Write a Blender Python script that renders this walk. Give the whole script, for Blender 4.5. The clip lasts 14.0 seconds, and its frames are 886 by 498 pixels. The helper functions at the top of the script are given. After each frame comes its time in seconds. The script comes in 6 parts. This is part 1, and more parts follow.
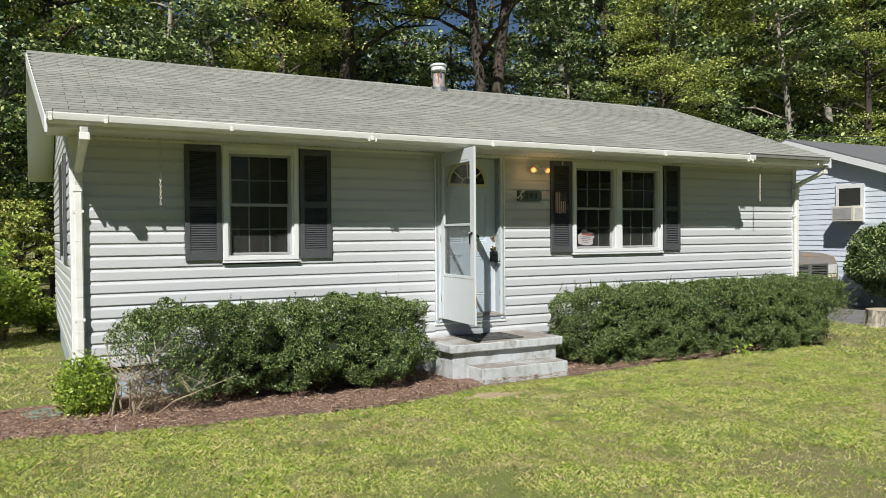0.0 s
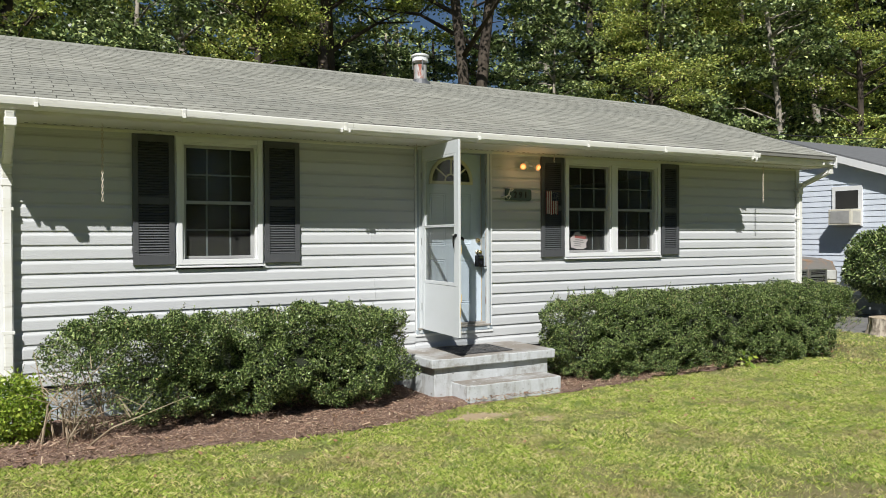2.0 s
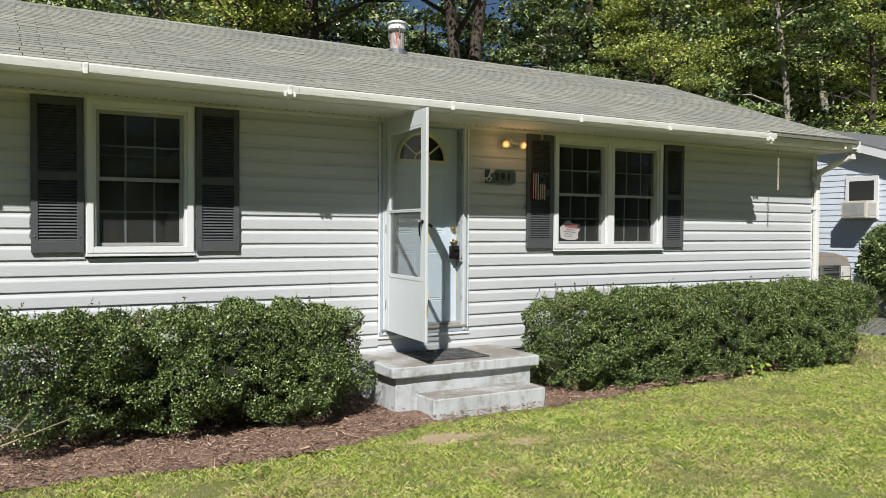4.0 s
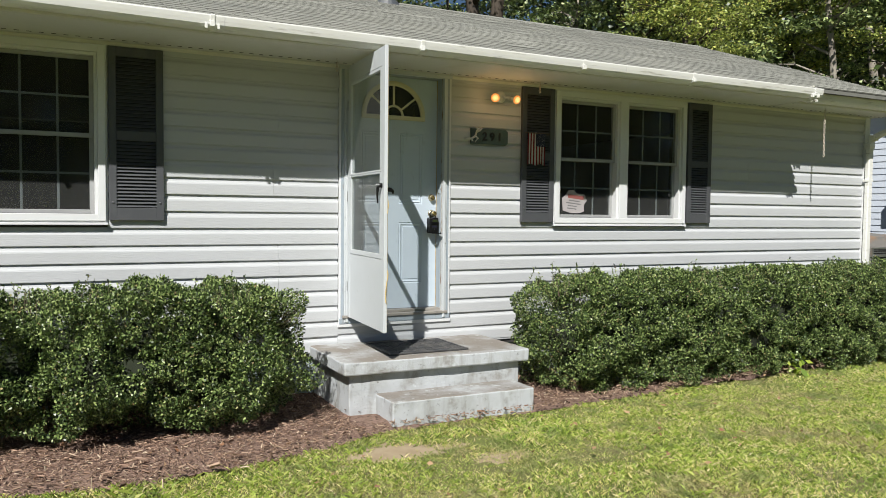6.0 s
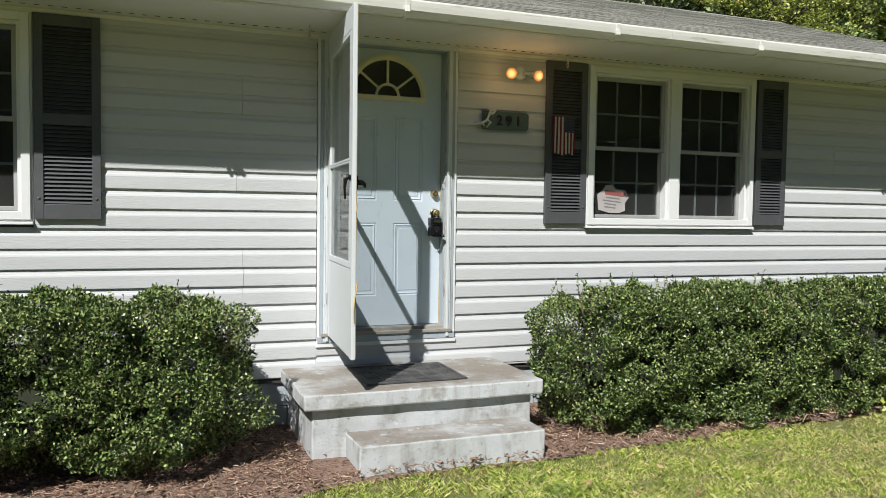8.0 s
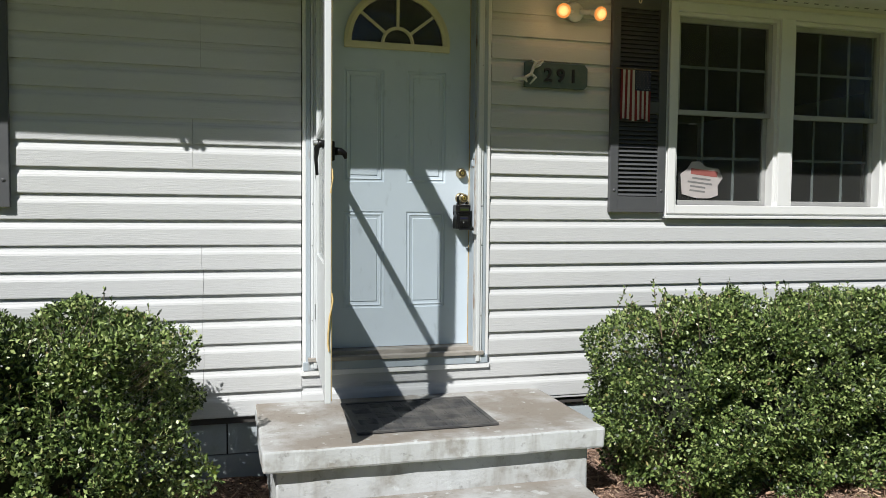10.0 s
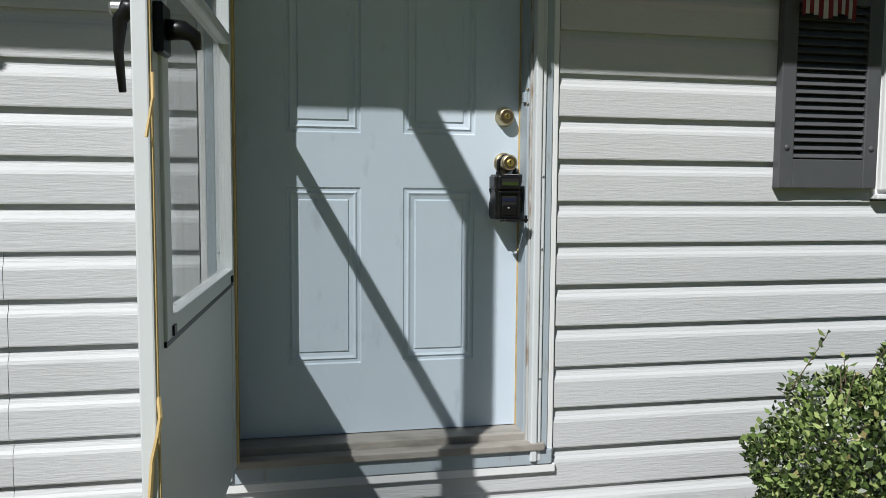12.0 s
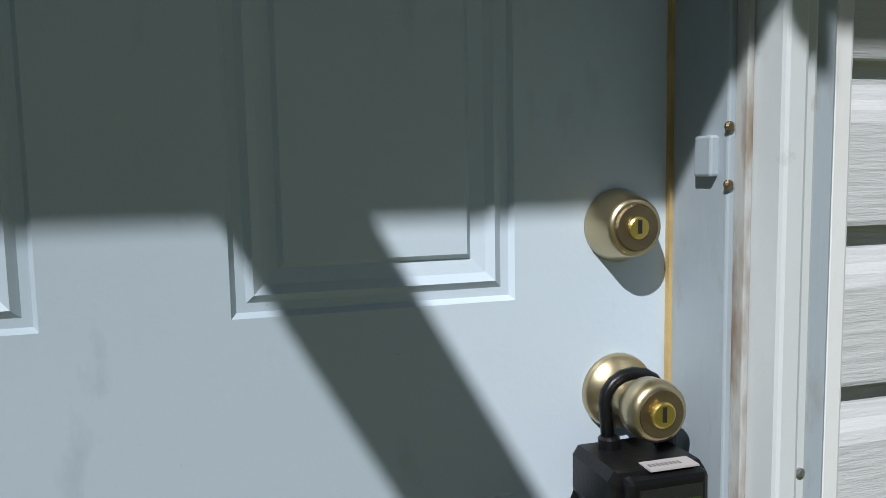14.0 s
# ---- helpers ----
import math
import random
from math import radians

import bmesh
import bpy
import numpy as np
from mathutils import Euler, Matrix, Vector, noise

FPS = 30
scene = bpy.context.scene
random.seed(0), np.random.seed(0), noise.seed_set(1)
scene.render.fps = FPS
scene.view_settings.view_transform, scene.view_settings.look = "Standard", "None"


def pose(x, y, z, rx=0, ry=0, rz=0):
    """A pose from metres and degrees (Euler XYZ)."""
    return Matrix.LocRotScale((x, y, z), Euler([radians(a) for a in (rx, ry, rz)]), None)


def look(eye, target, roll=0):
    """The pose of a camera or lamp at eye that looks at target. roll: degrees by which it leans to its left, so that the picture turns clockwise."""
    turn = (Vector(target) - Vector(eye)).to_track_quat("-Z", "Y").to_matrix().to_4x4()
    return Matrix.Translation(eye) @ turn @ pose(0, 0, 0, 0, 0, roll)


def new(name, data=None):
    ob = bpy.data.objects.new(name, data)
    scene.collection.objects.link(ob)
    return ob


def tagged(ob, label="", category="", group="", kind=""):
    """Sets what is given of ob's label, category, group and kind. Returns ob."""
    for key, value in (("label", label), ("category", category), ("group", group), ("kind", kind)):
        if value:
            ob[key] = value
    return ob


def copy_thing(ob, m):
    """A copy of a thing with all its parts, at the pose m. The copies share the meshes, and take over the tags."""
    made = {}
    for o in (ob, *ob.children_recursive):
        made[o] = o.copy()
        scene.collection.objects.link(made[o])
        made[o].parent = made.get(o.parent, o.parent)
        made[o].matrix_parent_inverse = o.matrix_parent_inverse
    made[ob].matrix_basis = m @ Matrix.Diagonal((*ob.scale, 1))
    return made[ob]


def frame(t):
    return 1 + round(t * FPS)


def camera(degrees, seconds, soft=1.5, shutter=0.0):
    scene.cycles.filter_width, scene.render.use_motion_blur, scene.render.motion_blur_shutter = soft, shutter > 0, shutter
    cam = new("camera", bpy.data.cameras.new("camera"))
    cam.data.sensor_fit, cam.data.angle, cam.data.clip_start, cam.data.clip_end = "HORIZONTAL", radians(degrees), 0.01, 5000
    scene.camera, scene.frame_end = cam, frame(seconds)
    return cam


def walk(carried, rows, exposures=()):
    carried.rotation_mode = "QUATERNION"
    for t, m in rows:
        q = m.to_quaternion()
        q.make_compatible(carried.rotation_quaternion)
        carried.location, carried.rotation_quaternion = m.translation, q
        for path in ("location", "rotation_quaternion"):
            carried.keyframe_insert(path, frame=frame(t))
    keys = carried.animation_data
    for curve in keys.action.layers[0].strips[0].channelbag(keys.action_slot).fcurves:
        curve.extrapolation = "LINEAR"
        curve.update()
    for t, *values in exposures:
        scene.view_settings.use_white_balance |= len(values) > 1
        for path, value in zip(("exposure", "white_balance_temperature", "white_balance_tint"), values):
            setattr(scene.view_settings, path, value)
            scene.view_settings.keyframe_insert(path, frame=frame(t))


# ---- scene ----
cam = camera(59.4, 14.0, soft=0.7)
PATH = [
    (0, (0.009, -0.616, 1.746), (0.947, 1.151, 1.71), -0.5),
    (0.5, (0.051, -0.485, 1.734), (0.996, 1.276, 1.691), -0.6),
    (1, (0.138, -0.251, 1.749), (1.095, 1.505, 1.703), -0.6),
    (1.5, (0.248, -0.052, 1.746), (1.216, 1.698, 1.706), -0.5),
    (2, (0.435, 0.167, 1.735), (1.414, 1.911, 1.707), -0.3),
    (2.5, (0.631, 0.368, 1.712), (1.615, 2.109, 1.688), -0.1),
    (3, (0.836, 0.633, 1.705), (1.826, 2.371, 1.677), 0.1),
    (5.5, (2.105, 1.701, 1.612), (3.04, 3.467, 1.527), 0.6),
    (6, (2.376, 1.938, 1.57), (3.28, 3.72, 1.477), 0.6),
    (6.5, (2.625, 2.19, 1.586), (3.482, 3.994, 1.482), 0.7),
    (7, (2.907, 2.329, 1.613), (3.707, 4.159, 1.506), 0.8),
    (9.5, (3.99, 3.611, 1.486), (4.58, 5.52, 1.399), 0.5),
    (10, (4.15, 3.947, 1.5), (4.684, 5.871, 1.397), 0.5),
    (10.5, (4.347, 4.29, 1.481), (4.829, 6.228, 1.37), 0.8),
    (11, (4.483, 4.718, 1.457), (4.917, 6.667, 1.336), 0.7),
    (11.5, (4.614, 5.205, 1.463), (5.0, 7.163, 1.325), 0.6),
    (12, (4.759, 5.856, 1.488), (5.161, 7.809, 1.327), 0.4),
    (12.2, (4.79, 6.103, 1.502), (5.205, 8.053, 1.348), -0.1),
    (12.5, (4.81, 6.454, 1.499), (5.252, 8.398, 1.341), -0.5),
    (13, (4.968, 6.921, 1.529), (5.354, 8.877, 1.372), -0.9),
    (13.5, (5.062, 7.36, 1.653), (5.528, 9.299, 1.499), -1.3),
    (14, (5.112, 7.627, 1.755), (5.668, 9.537, 1.547), -1.1),
]
walk(cam, [(t, look(eye, target, roll)) for t, eye, target, roll in PATH], exposures=[(0, 0.35, 6250, 10), (7, 0.36, 6250, 10), (9.5, 0.36, 6250, 10), (11.5, 0.22, 6150, 10), (12.5, 0.10, 6050, 10), (13.4, 0.13, 5950, 10), (14, 0.04, 5880, 10)])

# ---------------------------------------------------------------- light
SUN_RUN = 0.79        # metres that a ray drifts along x for each metre along y
SUN_DROP = 1.27       # metres that it drops for each metre along y
ray = Vector((SUN_RUN, 1.0, -SUN_DROP)).normalized()
world = bpy.data.worlds.new("sky")
scene.world = world
world.use_nodes = True
wn = world.node_tree
sky = wn.nodes.new("ShaderNodeTexSky")
sky.sky_type, sky.sun_disc = "NISHITA", False
sky.ozone_density, sky.dust_density = 4.0, 0.3
sky.sun_elevation = math.asin(-ray.z)
sky.sun_rotation = math.atan2(-ray.x, -ray.y)
wn.links.new(sky.outputs[0], wn.nodes["Background"].inputs[0])
wn.nodes["Background"].inputs[1].default_value = 0.033
sun_data = bpy.data.lights.new("sun", "SUN")
sun_data.energy, sun_data.angle, sun_data.color = 5.1, radians(0.55), (1.0, 0.955, 0.885)
sun = new("sun", sun_data)
sun.matrix_world = look((-20, -30, 40), Vector((-20, -30, 40)) + ray)

# ---------------------------------------------------------------- materials


class Mat:
    """A small builder of node materials, patterned in world metres."""

    def __init__(self, name, color, rough=0.6, metal=0.0, spec=0.5):
        self.m = bpy.data.materials.new(name)
        self.m.use_nodes = True
        self.t = self.m.node_tree
        self.b = self.t.nodes["Principled BSDF"]
        self.b.inputs["Roughness"].default_value = rough
        self.b.inputs["Metallic"].default_value = metal
        self.b.inputs["Specular IOR Level"].default_value = spec
        self.b.inputs["Base Color"].default_value = (*color, 1)
        rgb = self.t.nodes.new("ShaderNodeRGB")
        rgb.outputs[0].default_value = (*color, 1)
        self.col = rgb.outputs[0]
        self.pos = self.t.nodes.new("ShaderNodeNewGeometry").outputs["Position"]
        self.height = None

    def noise(self, scale, detail=4, stretch=(1, 1, 1), rough=0.6):
        mp = self.t.nodes.new("ShaderNodeMapping")
        mp.inputs["Scale"].default_value = stretch
        self.t.links.new(self.pos, mp.inputs[0])
        n = self.t.nodes.new("ShaderNodeTexNoise")
        n.inputs["Scale"].default_value, n.inputs["Detail"].default_value = scale, detail
        n.inputs["Roughness"].default_value = rough
        self.t.links.new(mp.outputs[0], n.inputs["Vector"])
        return n.outputs[0]

    def ramp(self, value, lo, hi):
        r = self.t.nodes.new("ShaderNodeMapRange")
        r.inputs[1].default_value, r.inputs[2].default_value = lo, hi
        self.t.links.new(value, r.inputs[0])
        return r.outputs[0]

    def blend(self, fac, color, amount=1.0):
        mx = self.t.nodes.new("ShaderNodeMix")
        mx.data_type = "RGBA"
        if amount != 1.0:
            mu = self.t.nodes.new("ShaderNodeMath")
            mu.operation = "MULTIPLY"
            mu.inputs[1].default_value = amount
            self.t.links.new(fac, mu.inputs[0])
            fac = mu.outputs[0]
        self.t.links.new(fac, mx.inputs[0])
        self.t.links.new(self.col, mx.inputs[6])
        mx.inputs[7].default_value = (*color, 1)
        self.col = mx.outputs[2]
        return self

    def stain(self, color, scale, lo=0.5, hi=0.7, amount=1.0, stretch=(1, 1, 1), detail=5):
        return self.blend(self.ramp(self.noise(scale, detail, stretch), lo, hi), color, amount)

    def pieces(self, color, amount=1.0):
        """Each object of its own tone."""
        o = self.t.nodes.new("ShaderNodeObjectInfo")
        return self.blend(o.outputs["Random"], color, amount)

    def islands(self, stops):
        """Each joined piece takes a tone of the ramp."""
        g = self.t.nodes.new("ShaderNodeNewGeometry")
        r = self.t.nodes.new("ShaderNodeValToRGB")
        el = r.color_ramp.elements
        el[0].position, el[0].color = stops[0][0], (*stops[0][1], 1)
        el[1].position, el[1].color = stops[-1][0], (*stops[-1][1], 1)
        for p, c in stops[1:-1]:
            e = el.new(p)
            e.color = (*c, 1)
        self.t.links.new(g.outputs["Random Per Island"], r.inputs[0])
        self.col = r.outputs[0]
        return self

    def bump(self, scale, depth, stretch=(1, 1, 1), detail=4):
        h = self.noise(scale, detail, stretch)
        b = self.t.nodes.new("ShaderNodeBump")
        b.inputs["Strength"].default_value = 1.0
        b.inputs["Distance"].default_value = depth
        self.t.links.new(h, b.inputs["Height"])
        if self.height is not None:
            self.t.links.new(self.height, b.inputs["Normal"])
        self.height = b.outputs[0]
        return self

    def done(self, translucent=0.0):
        self.t.links.new(self.col, self.b.inputs["Base Color"])
        if self.height is not None:
            self.t.links.new(self.height, self.b.inputs["Normal"])
        if translucent:
            tr = self.t.nodes.new("ShaderNodeBsdfTranslucent")
            self.t.links.new(self.col, tr.inputs[0])
            mx = self.t.nodes.new("ShaderNodeMixShader")
            mx.inputs[0].default_value = translucent
            self.t.links.new(self.b.outputs[0], mx.inputs[1])
            self.t.links.new(tr.outputs[0], mx.inputs[2])
            self.t.links.new(mx.outputs[0], self.t.nodes["Material Output"].inputs[0])
        return self.m


def plain(name, color, rough=0.6, metal=0.0, var=0.12, scale=6, grain=0.0004):
    dark = tuple(c * (1 - var * 2) for c in color)
    return Mat(name, color, rough, metal).stain(dark, scale, 0.4, 0.75, 0.8).bump(scale * 25, grain).done()


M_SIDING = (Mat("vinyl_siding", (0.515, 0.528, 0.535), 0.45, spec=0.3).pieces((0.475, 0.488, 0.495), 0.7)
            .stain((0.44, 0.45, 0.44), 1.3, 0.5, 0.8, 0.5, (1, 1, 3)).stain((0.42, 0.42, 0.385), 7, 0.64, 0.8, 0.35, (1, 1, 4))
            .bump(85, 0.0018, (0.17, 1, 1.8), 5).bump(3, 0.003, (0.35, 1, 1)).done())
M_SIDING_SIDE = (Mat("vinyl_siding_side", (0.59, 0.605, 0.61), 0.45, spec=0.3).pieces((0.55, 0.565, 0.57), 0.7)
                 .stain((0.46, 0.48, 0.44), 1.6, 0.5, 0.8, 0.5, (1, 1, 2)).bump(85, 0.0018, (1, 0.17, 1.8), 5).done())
M_WHITE = Mat("white_trim", (0.68, 0.69, 0.69), 0.4).stain((0.62, 0.62, 0.59), 5, 0.5, 0.8, 0.55).stain((0.40, 0.38, 0.32), 30, 0.66, 0.78, 0.4).bump(60, 0.0004).done()
M_GUTTER = Mat("white_gutter", (0.74, 0.74, 0.70), 0.38).stain((0.58, 0.56, 0.47), 3, 0.45, 0.75, 0.55, (0.4, 1, 2)).stain((0.24, 0.22, 0.17), 11, 0.58, 0.74, 0.7, (0.3, 1, 3)).bump(25, 0.0008).done()
M_SOFFIT = Mat("soffit_vinyl", (0.67, 0.66, 0.60), 0.55).stain((0.55, 0.53, 0.44), 4, 0.5, 0.75, 0.5).bump(40, 0.0004).done()
# Near black: stands in for unlit depth behind louvres, panes, slots and joints.
M_HOLE = plain("gap_shade", (0.02, 0.02, 0.018), 0.9)
M_SHUTTER = Mat("shutter_plastic", (0.068, 0.071, 0.076), 0.5).stain((0.096, 0.10, 0.105), 8, 0.5, 0.75, 0.6).bump(90, 0.0004, (1, 1, 0.3)).done()
M_DOOR = (Mat("painted_door", (0.52, 0.595, 0.665), 0.45).stain((0.445, 0.515, 0.585), 2.5, 0.45, 0.75, 0.6).stain((0.27, 0.32, 0.36), 9, 0.60, 0.76, 0.5, (1.4, 1, 0.6))
          .stain((0.20, 0.22, 0.23), 60, 0.72, 0.76, 0.5).bump(120, 0.0003).done())
M_STORM = Mat("storm_door_aluminium", (0.57, 0.60, 0.61), 0.42).stain((0.52, 0.55, 0.55), 3, 0.45, 0.75, 0.5).stain((0.35, 0.34, 0.30), 26, 0.68, 0.76, 0.5).bump(80, 0.0003).done()
M_BARE = plain("bare_wood_edge", (0.50, 0.36, 0.15), 0.7, var=0.25, scale=14)
M_FOAM = plain("yellowed_foam", (0.60, 0.44, 0.19), 0.75, var=0.2, scale=18)
M_RAW = Mat("chipped_bare_wood", (0.20, 0.14, 0.09), 0.8).stain((0.42, 0.43, 0.42), 12, 0.42, 0.52, 0.95, (1, 1, 0.3)).bump(90, 0.001, (1, 1, 0.3)).done()
M_JAMB = Mat("grey_painted_jamb", (0.33, 0.38, 0.42), 0.5).stain((0.24, 0.22, 0.19), 22, 0.6, 0.72, 0.7, (1, 1, 0.3)).bump(70, 0.0006, (1, 1, 0.2)).done()
M_CREAM = plain("cream_plastic", (0.62, 0.58, 0.38), 0.45)
M_SILL = Mat("weathered_sill", (0.30, 0.28, 0.25), 0.55).stain((0.16, 0.15, 0.13), 18, 0.5, 0.7, 0.8, (0.3, 1, 1)).bump(90, 0.0006, (0.2, 1, 1)).done()
M_BRASS = Mat("worn_brass", (0.54, 0.45, 0.28), 0.34, 1.0).stain((0.40, 0.36, 0.26), 40, 0.5, 0.7, 0.6).bump(400, 0.00004, (1, 1, 6)).done()
M_BRONZE = plain("dark_bronze_face", (0.26, 0.20, 0.12), 0.36, 1.0, scale=60)
M_KEYWAY = plain("bright_brass", (0.80, 0.62, 0.20), 0.3, 1.0)
M_BLACK = Mat("black_plastic", (0.006, 0.006, 0.0065), 0.34, spec=0.28).stain((0.020, 0.020, 0.020), 50, 0.55, 0.75, 0.6).bump(300, 0.0002).done()
M_STEEL = plain("grey_steel", (0.42, 0.43, 0.43), 0.4, 0.9)
M_RUBBER = Mat("black_rubber", (0.050, 0.051, 0.053), 0.62).stain((0.13, 0.125, 0.115), 9, 0.42, 0.68, 0.8).bump(200, 0.0006).done()
M_CONC = Mat("painted_concrete", (0.48, 0.502, 0.512), 0.85, spec=0.3).stain((0.36, 0.37, 0.36), 3.0, 0.45, 0.65, 0.8).stain((0.20, 0.18, 0.145), 6, 0.56, 0.70, 0.6)
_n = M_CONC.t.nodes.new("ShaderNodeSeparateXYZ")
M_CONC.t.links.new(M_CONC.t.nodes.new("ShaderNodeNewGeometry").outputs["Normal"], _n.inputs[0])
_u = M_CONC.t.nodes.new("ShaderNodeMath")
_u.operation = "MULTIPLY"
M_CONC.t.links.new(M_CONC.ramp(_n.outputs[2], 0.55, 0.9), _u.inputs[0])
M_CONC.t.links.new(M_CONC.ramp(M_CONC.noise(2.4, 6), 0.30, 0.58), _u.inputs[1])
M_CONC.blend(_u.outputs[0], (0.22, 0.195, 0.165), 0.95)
M_CONC = M_CONC.stain((0.10, 0.09, 0.075), 26, 0.60, 0.72, 0.6).stain((0.60, 0.64, 0.65), 13, 0.62, 0.67, 0.5).stain((0.26, 0.25, 0.225), 5, 0.54, 0.70, 0.55, (2.2, 2.2, 0.35)).bump(60, 0.0022).bump(9, 0.004).done()
M_BLOCK = Mat("painted_block", (0.36, 0.41, 0.44), 0.85).stain((0.20, 0.21, 0.21), 4, 0.5, 0.7, 0.8).bump(50, 0.003).done()
M_SHINGLE = (Mat("asphalt_shingle", (0.235, 0.235, 0.20), 0.9, spec=0.2).pieces((0.32, 0.32, 0.275), 0.9).stain((0.20, 0.205, 0.18), 0.9, 0.42, 0.68, 0.7, (0.6, 1, 1))
             .stain((0.10, 0.10, 0.09), 9, 0.6, 0.74, 0.6).stain((0.42, 0.42, 0.39), 160, 0.55, 0.65, 0.5).bump(320, 0.003).done())
M_SHINGLE_FAR = (Mat("asphalt_shingle_far", (0.2, 0.2, 0.19), 0.9, spec=0.2).islands([(0, (0.235, 0.235, 0.20)), (0.5, (0.275, 0.275, 0.235)), (1, (0.32, 0.32, 0.275))])
                 .stain((0.20, 0.205, 0.18), 0.9, 0.42, 0.68, 0.7, (0.6, 1, 1)).stain((0.10, 0.10, 0.09), 9, 0.6, 0.74, 0.6).stain((0.42, 0.42, 0.39), 160, 0.55, 0.65, 0.5).bump(320, 0.003).done())
M_EDGE = plain("shingle_edge", (0.17, 0.17, 0.15), 0.95)
M_VENT = Mat("galvanised_vent", (0.50, 0.49, 0.47), 0.5, 0.4).stain((0.30, 0.07, 0.03), 5, 0.5, 0.6, 0.9, (2, 2, 0.6)).bump(40, 0.001).done()
# Room surfaces near black: the gloom behind the panes is in the colour.
M_INSIDE = plain("unlit_room_dark", (0.045, 0.042, 0.04), 0.9)
M_GROUND = (Mat("lawn_soil", (0.21, 0.19, 0.09), 0.95, spec=0.1).stain((0.17, 0.21, 0.055), 1.1, 0.4, 0.62, 0.9).stain((0.36, 0.30, 0.19), 1.7, 0.58, 0.72, 0.75)
            .stain((0.13, 0.12, 0.06), 22, 0.5, 0.7, 0.7).bump(30, 0.02).bump(160, 0.006).done())
M_DIRT = Mat("bare_dirt", (0.38, 0.305, 0.20), 0.95, spec=0.1).stain((0.31, 0.24, 0.15), 6, 0.45, 0.65, 0.8).bump(70, 0.006).done()
M_MULCH = Mat("mulch_bed", (0.27, 0.185, 0.145), 0.95, spec=0.1).stain((0.19, 0.12, 0.09), 14, 0.5, 0.7, 0.8).stain((0.045, 0.03, 0.024), 45, 0.5, 0.65, 0.8).bump(45, 0.025).done()
M_CHIP = Mat("bark_chip", (0.1, 0.06, 0.04), 0.9, spec=0.15).islands([(0, (0.12, 0.078, 0.058)), (0.45, (0.30, 0.195, 0.14)), (0.88, (0.48, 0.34, 0.24)), (1, (0.68, 0.56, 0.41))]).done()
M_DEADLEAF = Mat("dead_leaf", (0.3, 0.18, 0.09), 0.8).islands([(0, (0.22, 0.10, 0.05)), (1, (0.42, 0.28, 0.15))]).done()
M_GRASS = Mat("grass_blade", (0.25, 0.3, 0.06), 0.5, spec=0.3).islands([(0, (0.075, 0.115, 0.016)), (0.30, (0.31, 0.42, 0.07)), (0.60, (0.55, 0.64, 0.155)), (0.82, (0.76, 0.66, 0.28)), (1, (0.82, 0.70, 0.44))]).stain((0.46, 0.36, 0.21), 1.3, 0.48, 0.64, 0.75).stain((0.15, 0.26, 0.05), 2.6, 0.50, 0.66, 0.65).stain((0.66, 0.56, 0.34), 6.5, 0.58, 0.70, 0.55).done(0.3)
M_TUFT = Mat("tuft_blade", (0.3, 0.4, 0.08), 0.45, spec=0.35).islands([(0, (0.22, 0.31, 0.045)), (0.6, (0.44, 0.55, 0.10)), (0.9, (0.62, 0.67, 0.18)), (1, (0.72, 0.64, 0.34))]).done(0.4)
M_BOX = Mat("holly_leaf", (0.09, 0.12, 0.03), 0.36, spec=0.45).islands([(0, (0.010, 0.018, 0.006)), (0.45, (0.066, 0.108, 0.028)), (0.76, (0.22, 0.30, 0.09)), (0.97, (0.37, 0.44, 0.17)), (1, (0.32, 0.23, 0.11))]).done(0.08)
M_LIME = Mat("young_leaf", (0.2, 0.3, 0.05), 0.45).islands([(0, (0.10, 0.18, 0.02)), (0.5, (0.30, 0.42, 0.05)), (1, (0.50, 0.58, 0.10))]).done(0.35)
M_TWIG = plain("twig_bark", (0.17, 0.125, 0.085), 0.9, var=0.2, scale=20)
M_PALETWIG = plain("dead_twig", (0.36, 0.29, 0.20), 0.9, var=0.2, scale=20)
# Near-black green: the hedge's inner shade as a colour.
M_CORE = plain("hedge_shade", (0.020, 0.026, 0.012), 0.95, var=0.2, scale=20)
M_BARK = Mat("tree_bark", (0.085, 0.07, 0.055), 0.95, spec=0.15).stain((0.04, 0.034, 0.028), 6, 0.45, 0.65, 0.8, (1, 1, 0.25)).bump(18, 0.03, (1, 1, 0.2)).done()
M_PALEBARK = Mat("pale_bark", (0.30, 0.27, 0.22), 0.9).stain((0.14, 0.12, 0.10), 7, 0.45, 0.65, 0.8, (1, 1, 0.5)).bump(18, 0.02, (1, 1, 0.3)).done()
M_LEAF_A = Mat("oak_leaf", (0.08, 0.12, 0.03), 0.5).islands([(0, (0.045, 0.070, 0.018)), (0.5, (0.23, 0.31, 0.060)), (0.85, (0.48, 0.55, 0.12)), (1, (0.64, 0.56, 0.13))]).done(0.2)
M_LEAF_B = Mat("maple_leaf", (0.1, 0.15, 0.03), 0.5).islands([(0, (0.065, 0.095, 0.020)), (0.45, (0.30, 0.37, 0.065)), (0.85, (0.54, 0.60, 0.16)), (1, (0.62, 0.50, 0.14))]).done(0.22)
# Gum leaf, and the shade-dark leaf colour of the far trees.
M_LEAF_C = Mat("gum_and_woods_shade_leaf", (0.06, 0.1, 0.04), 0.42).islands([(0, (0.016, 0.028, 0.010)), (0.5, (0.11, 0.165, 0.050)), (0.85, (0.36, 0.44, 0.16)), (1, (0.50, 0.53, 0.22))]).done(0.14)
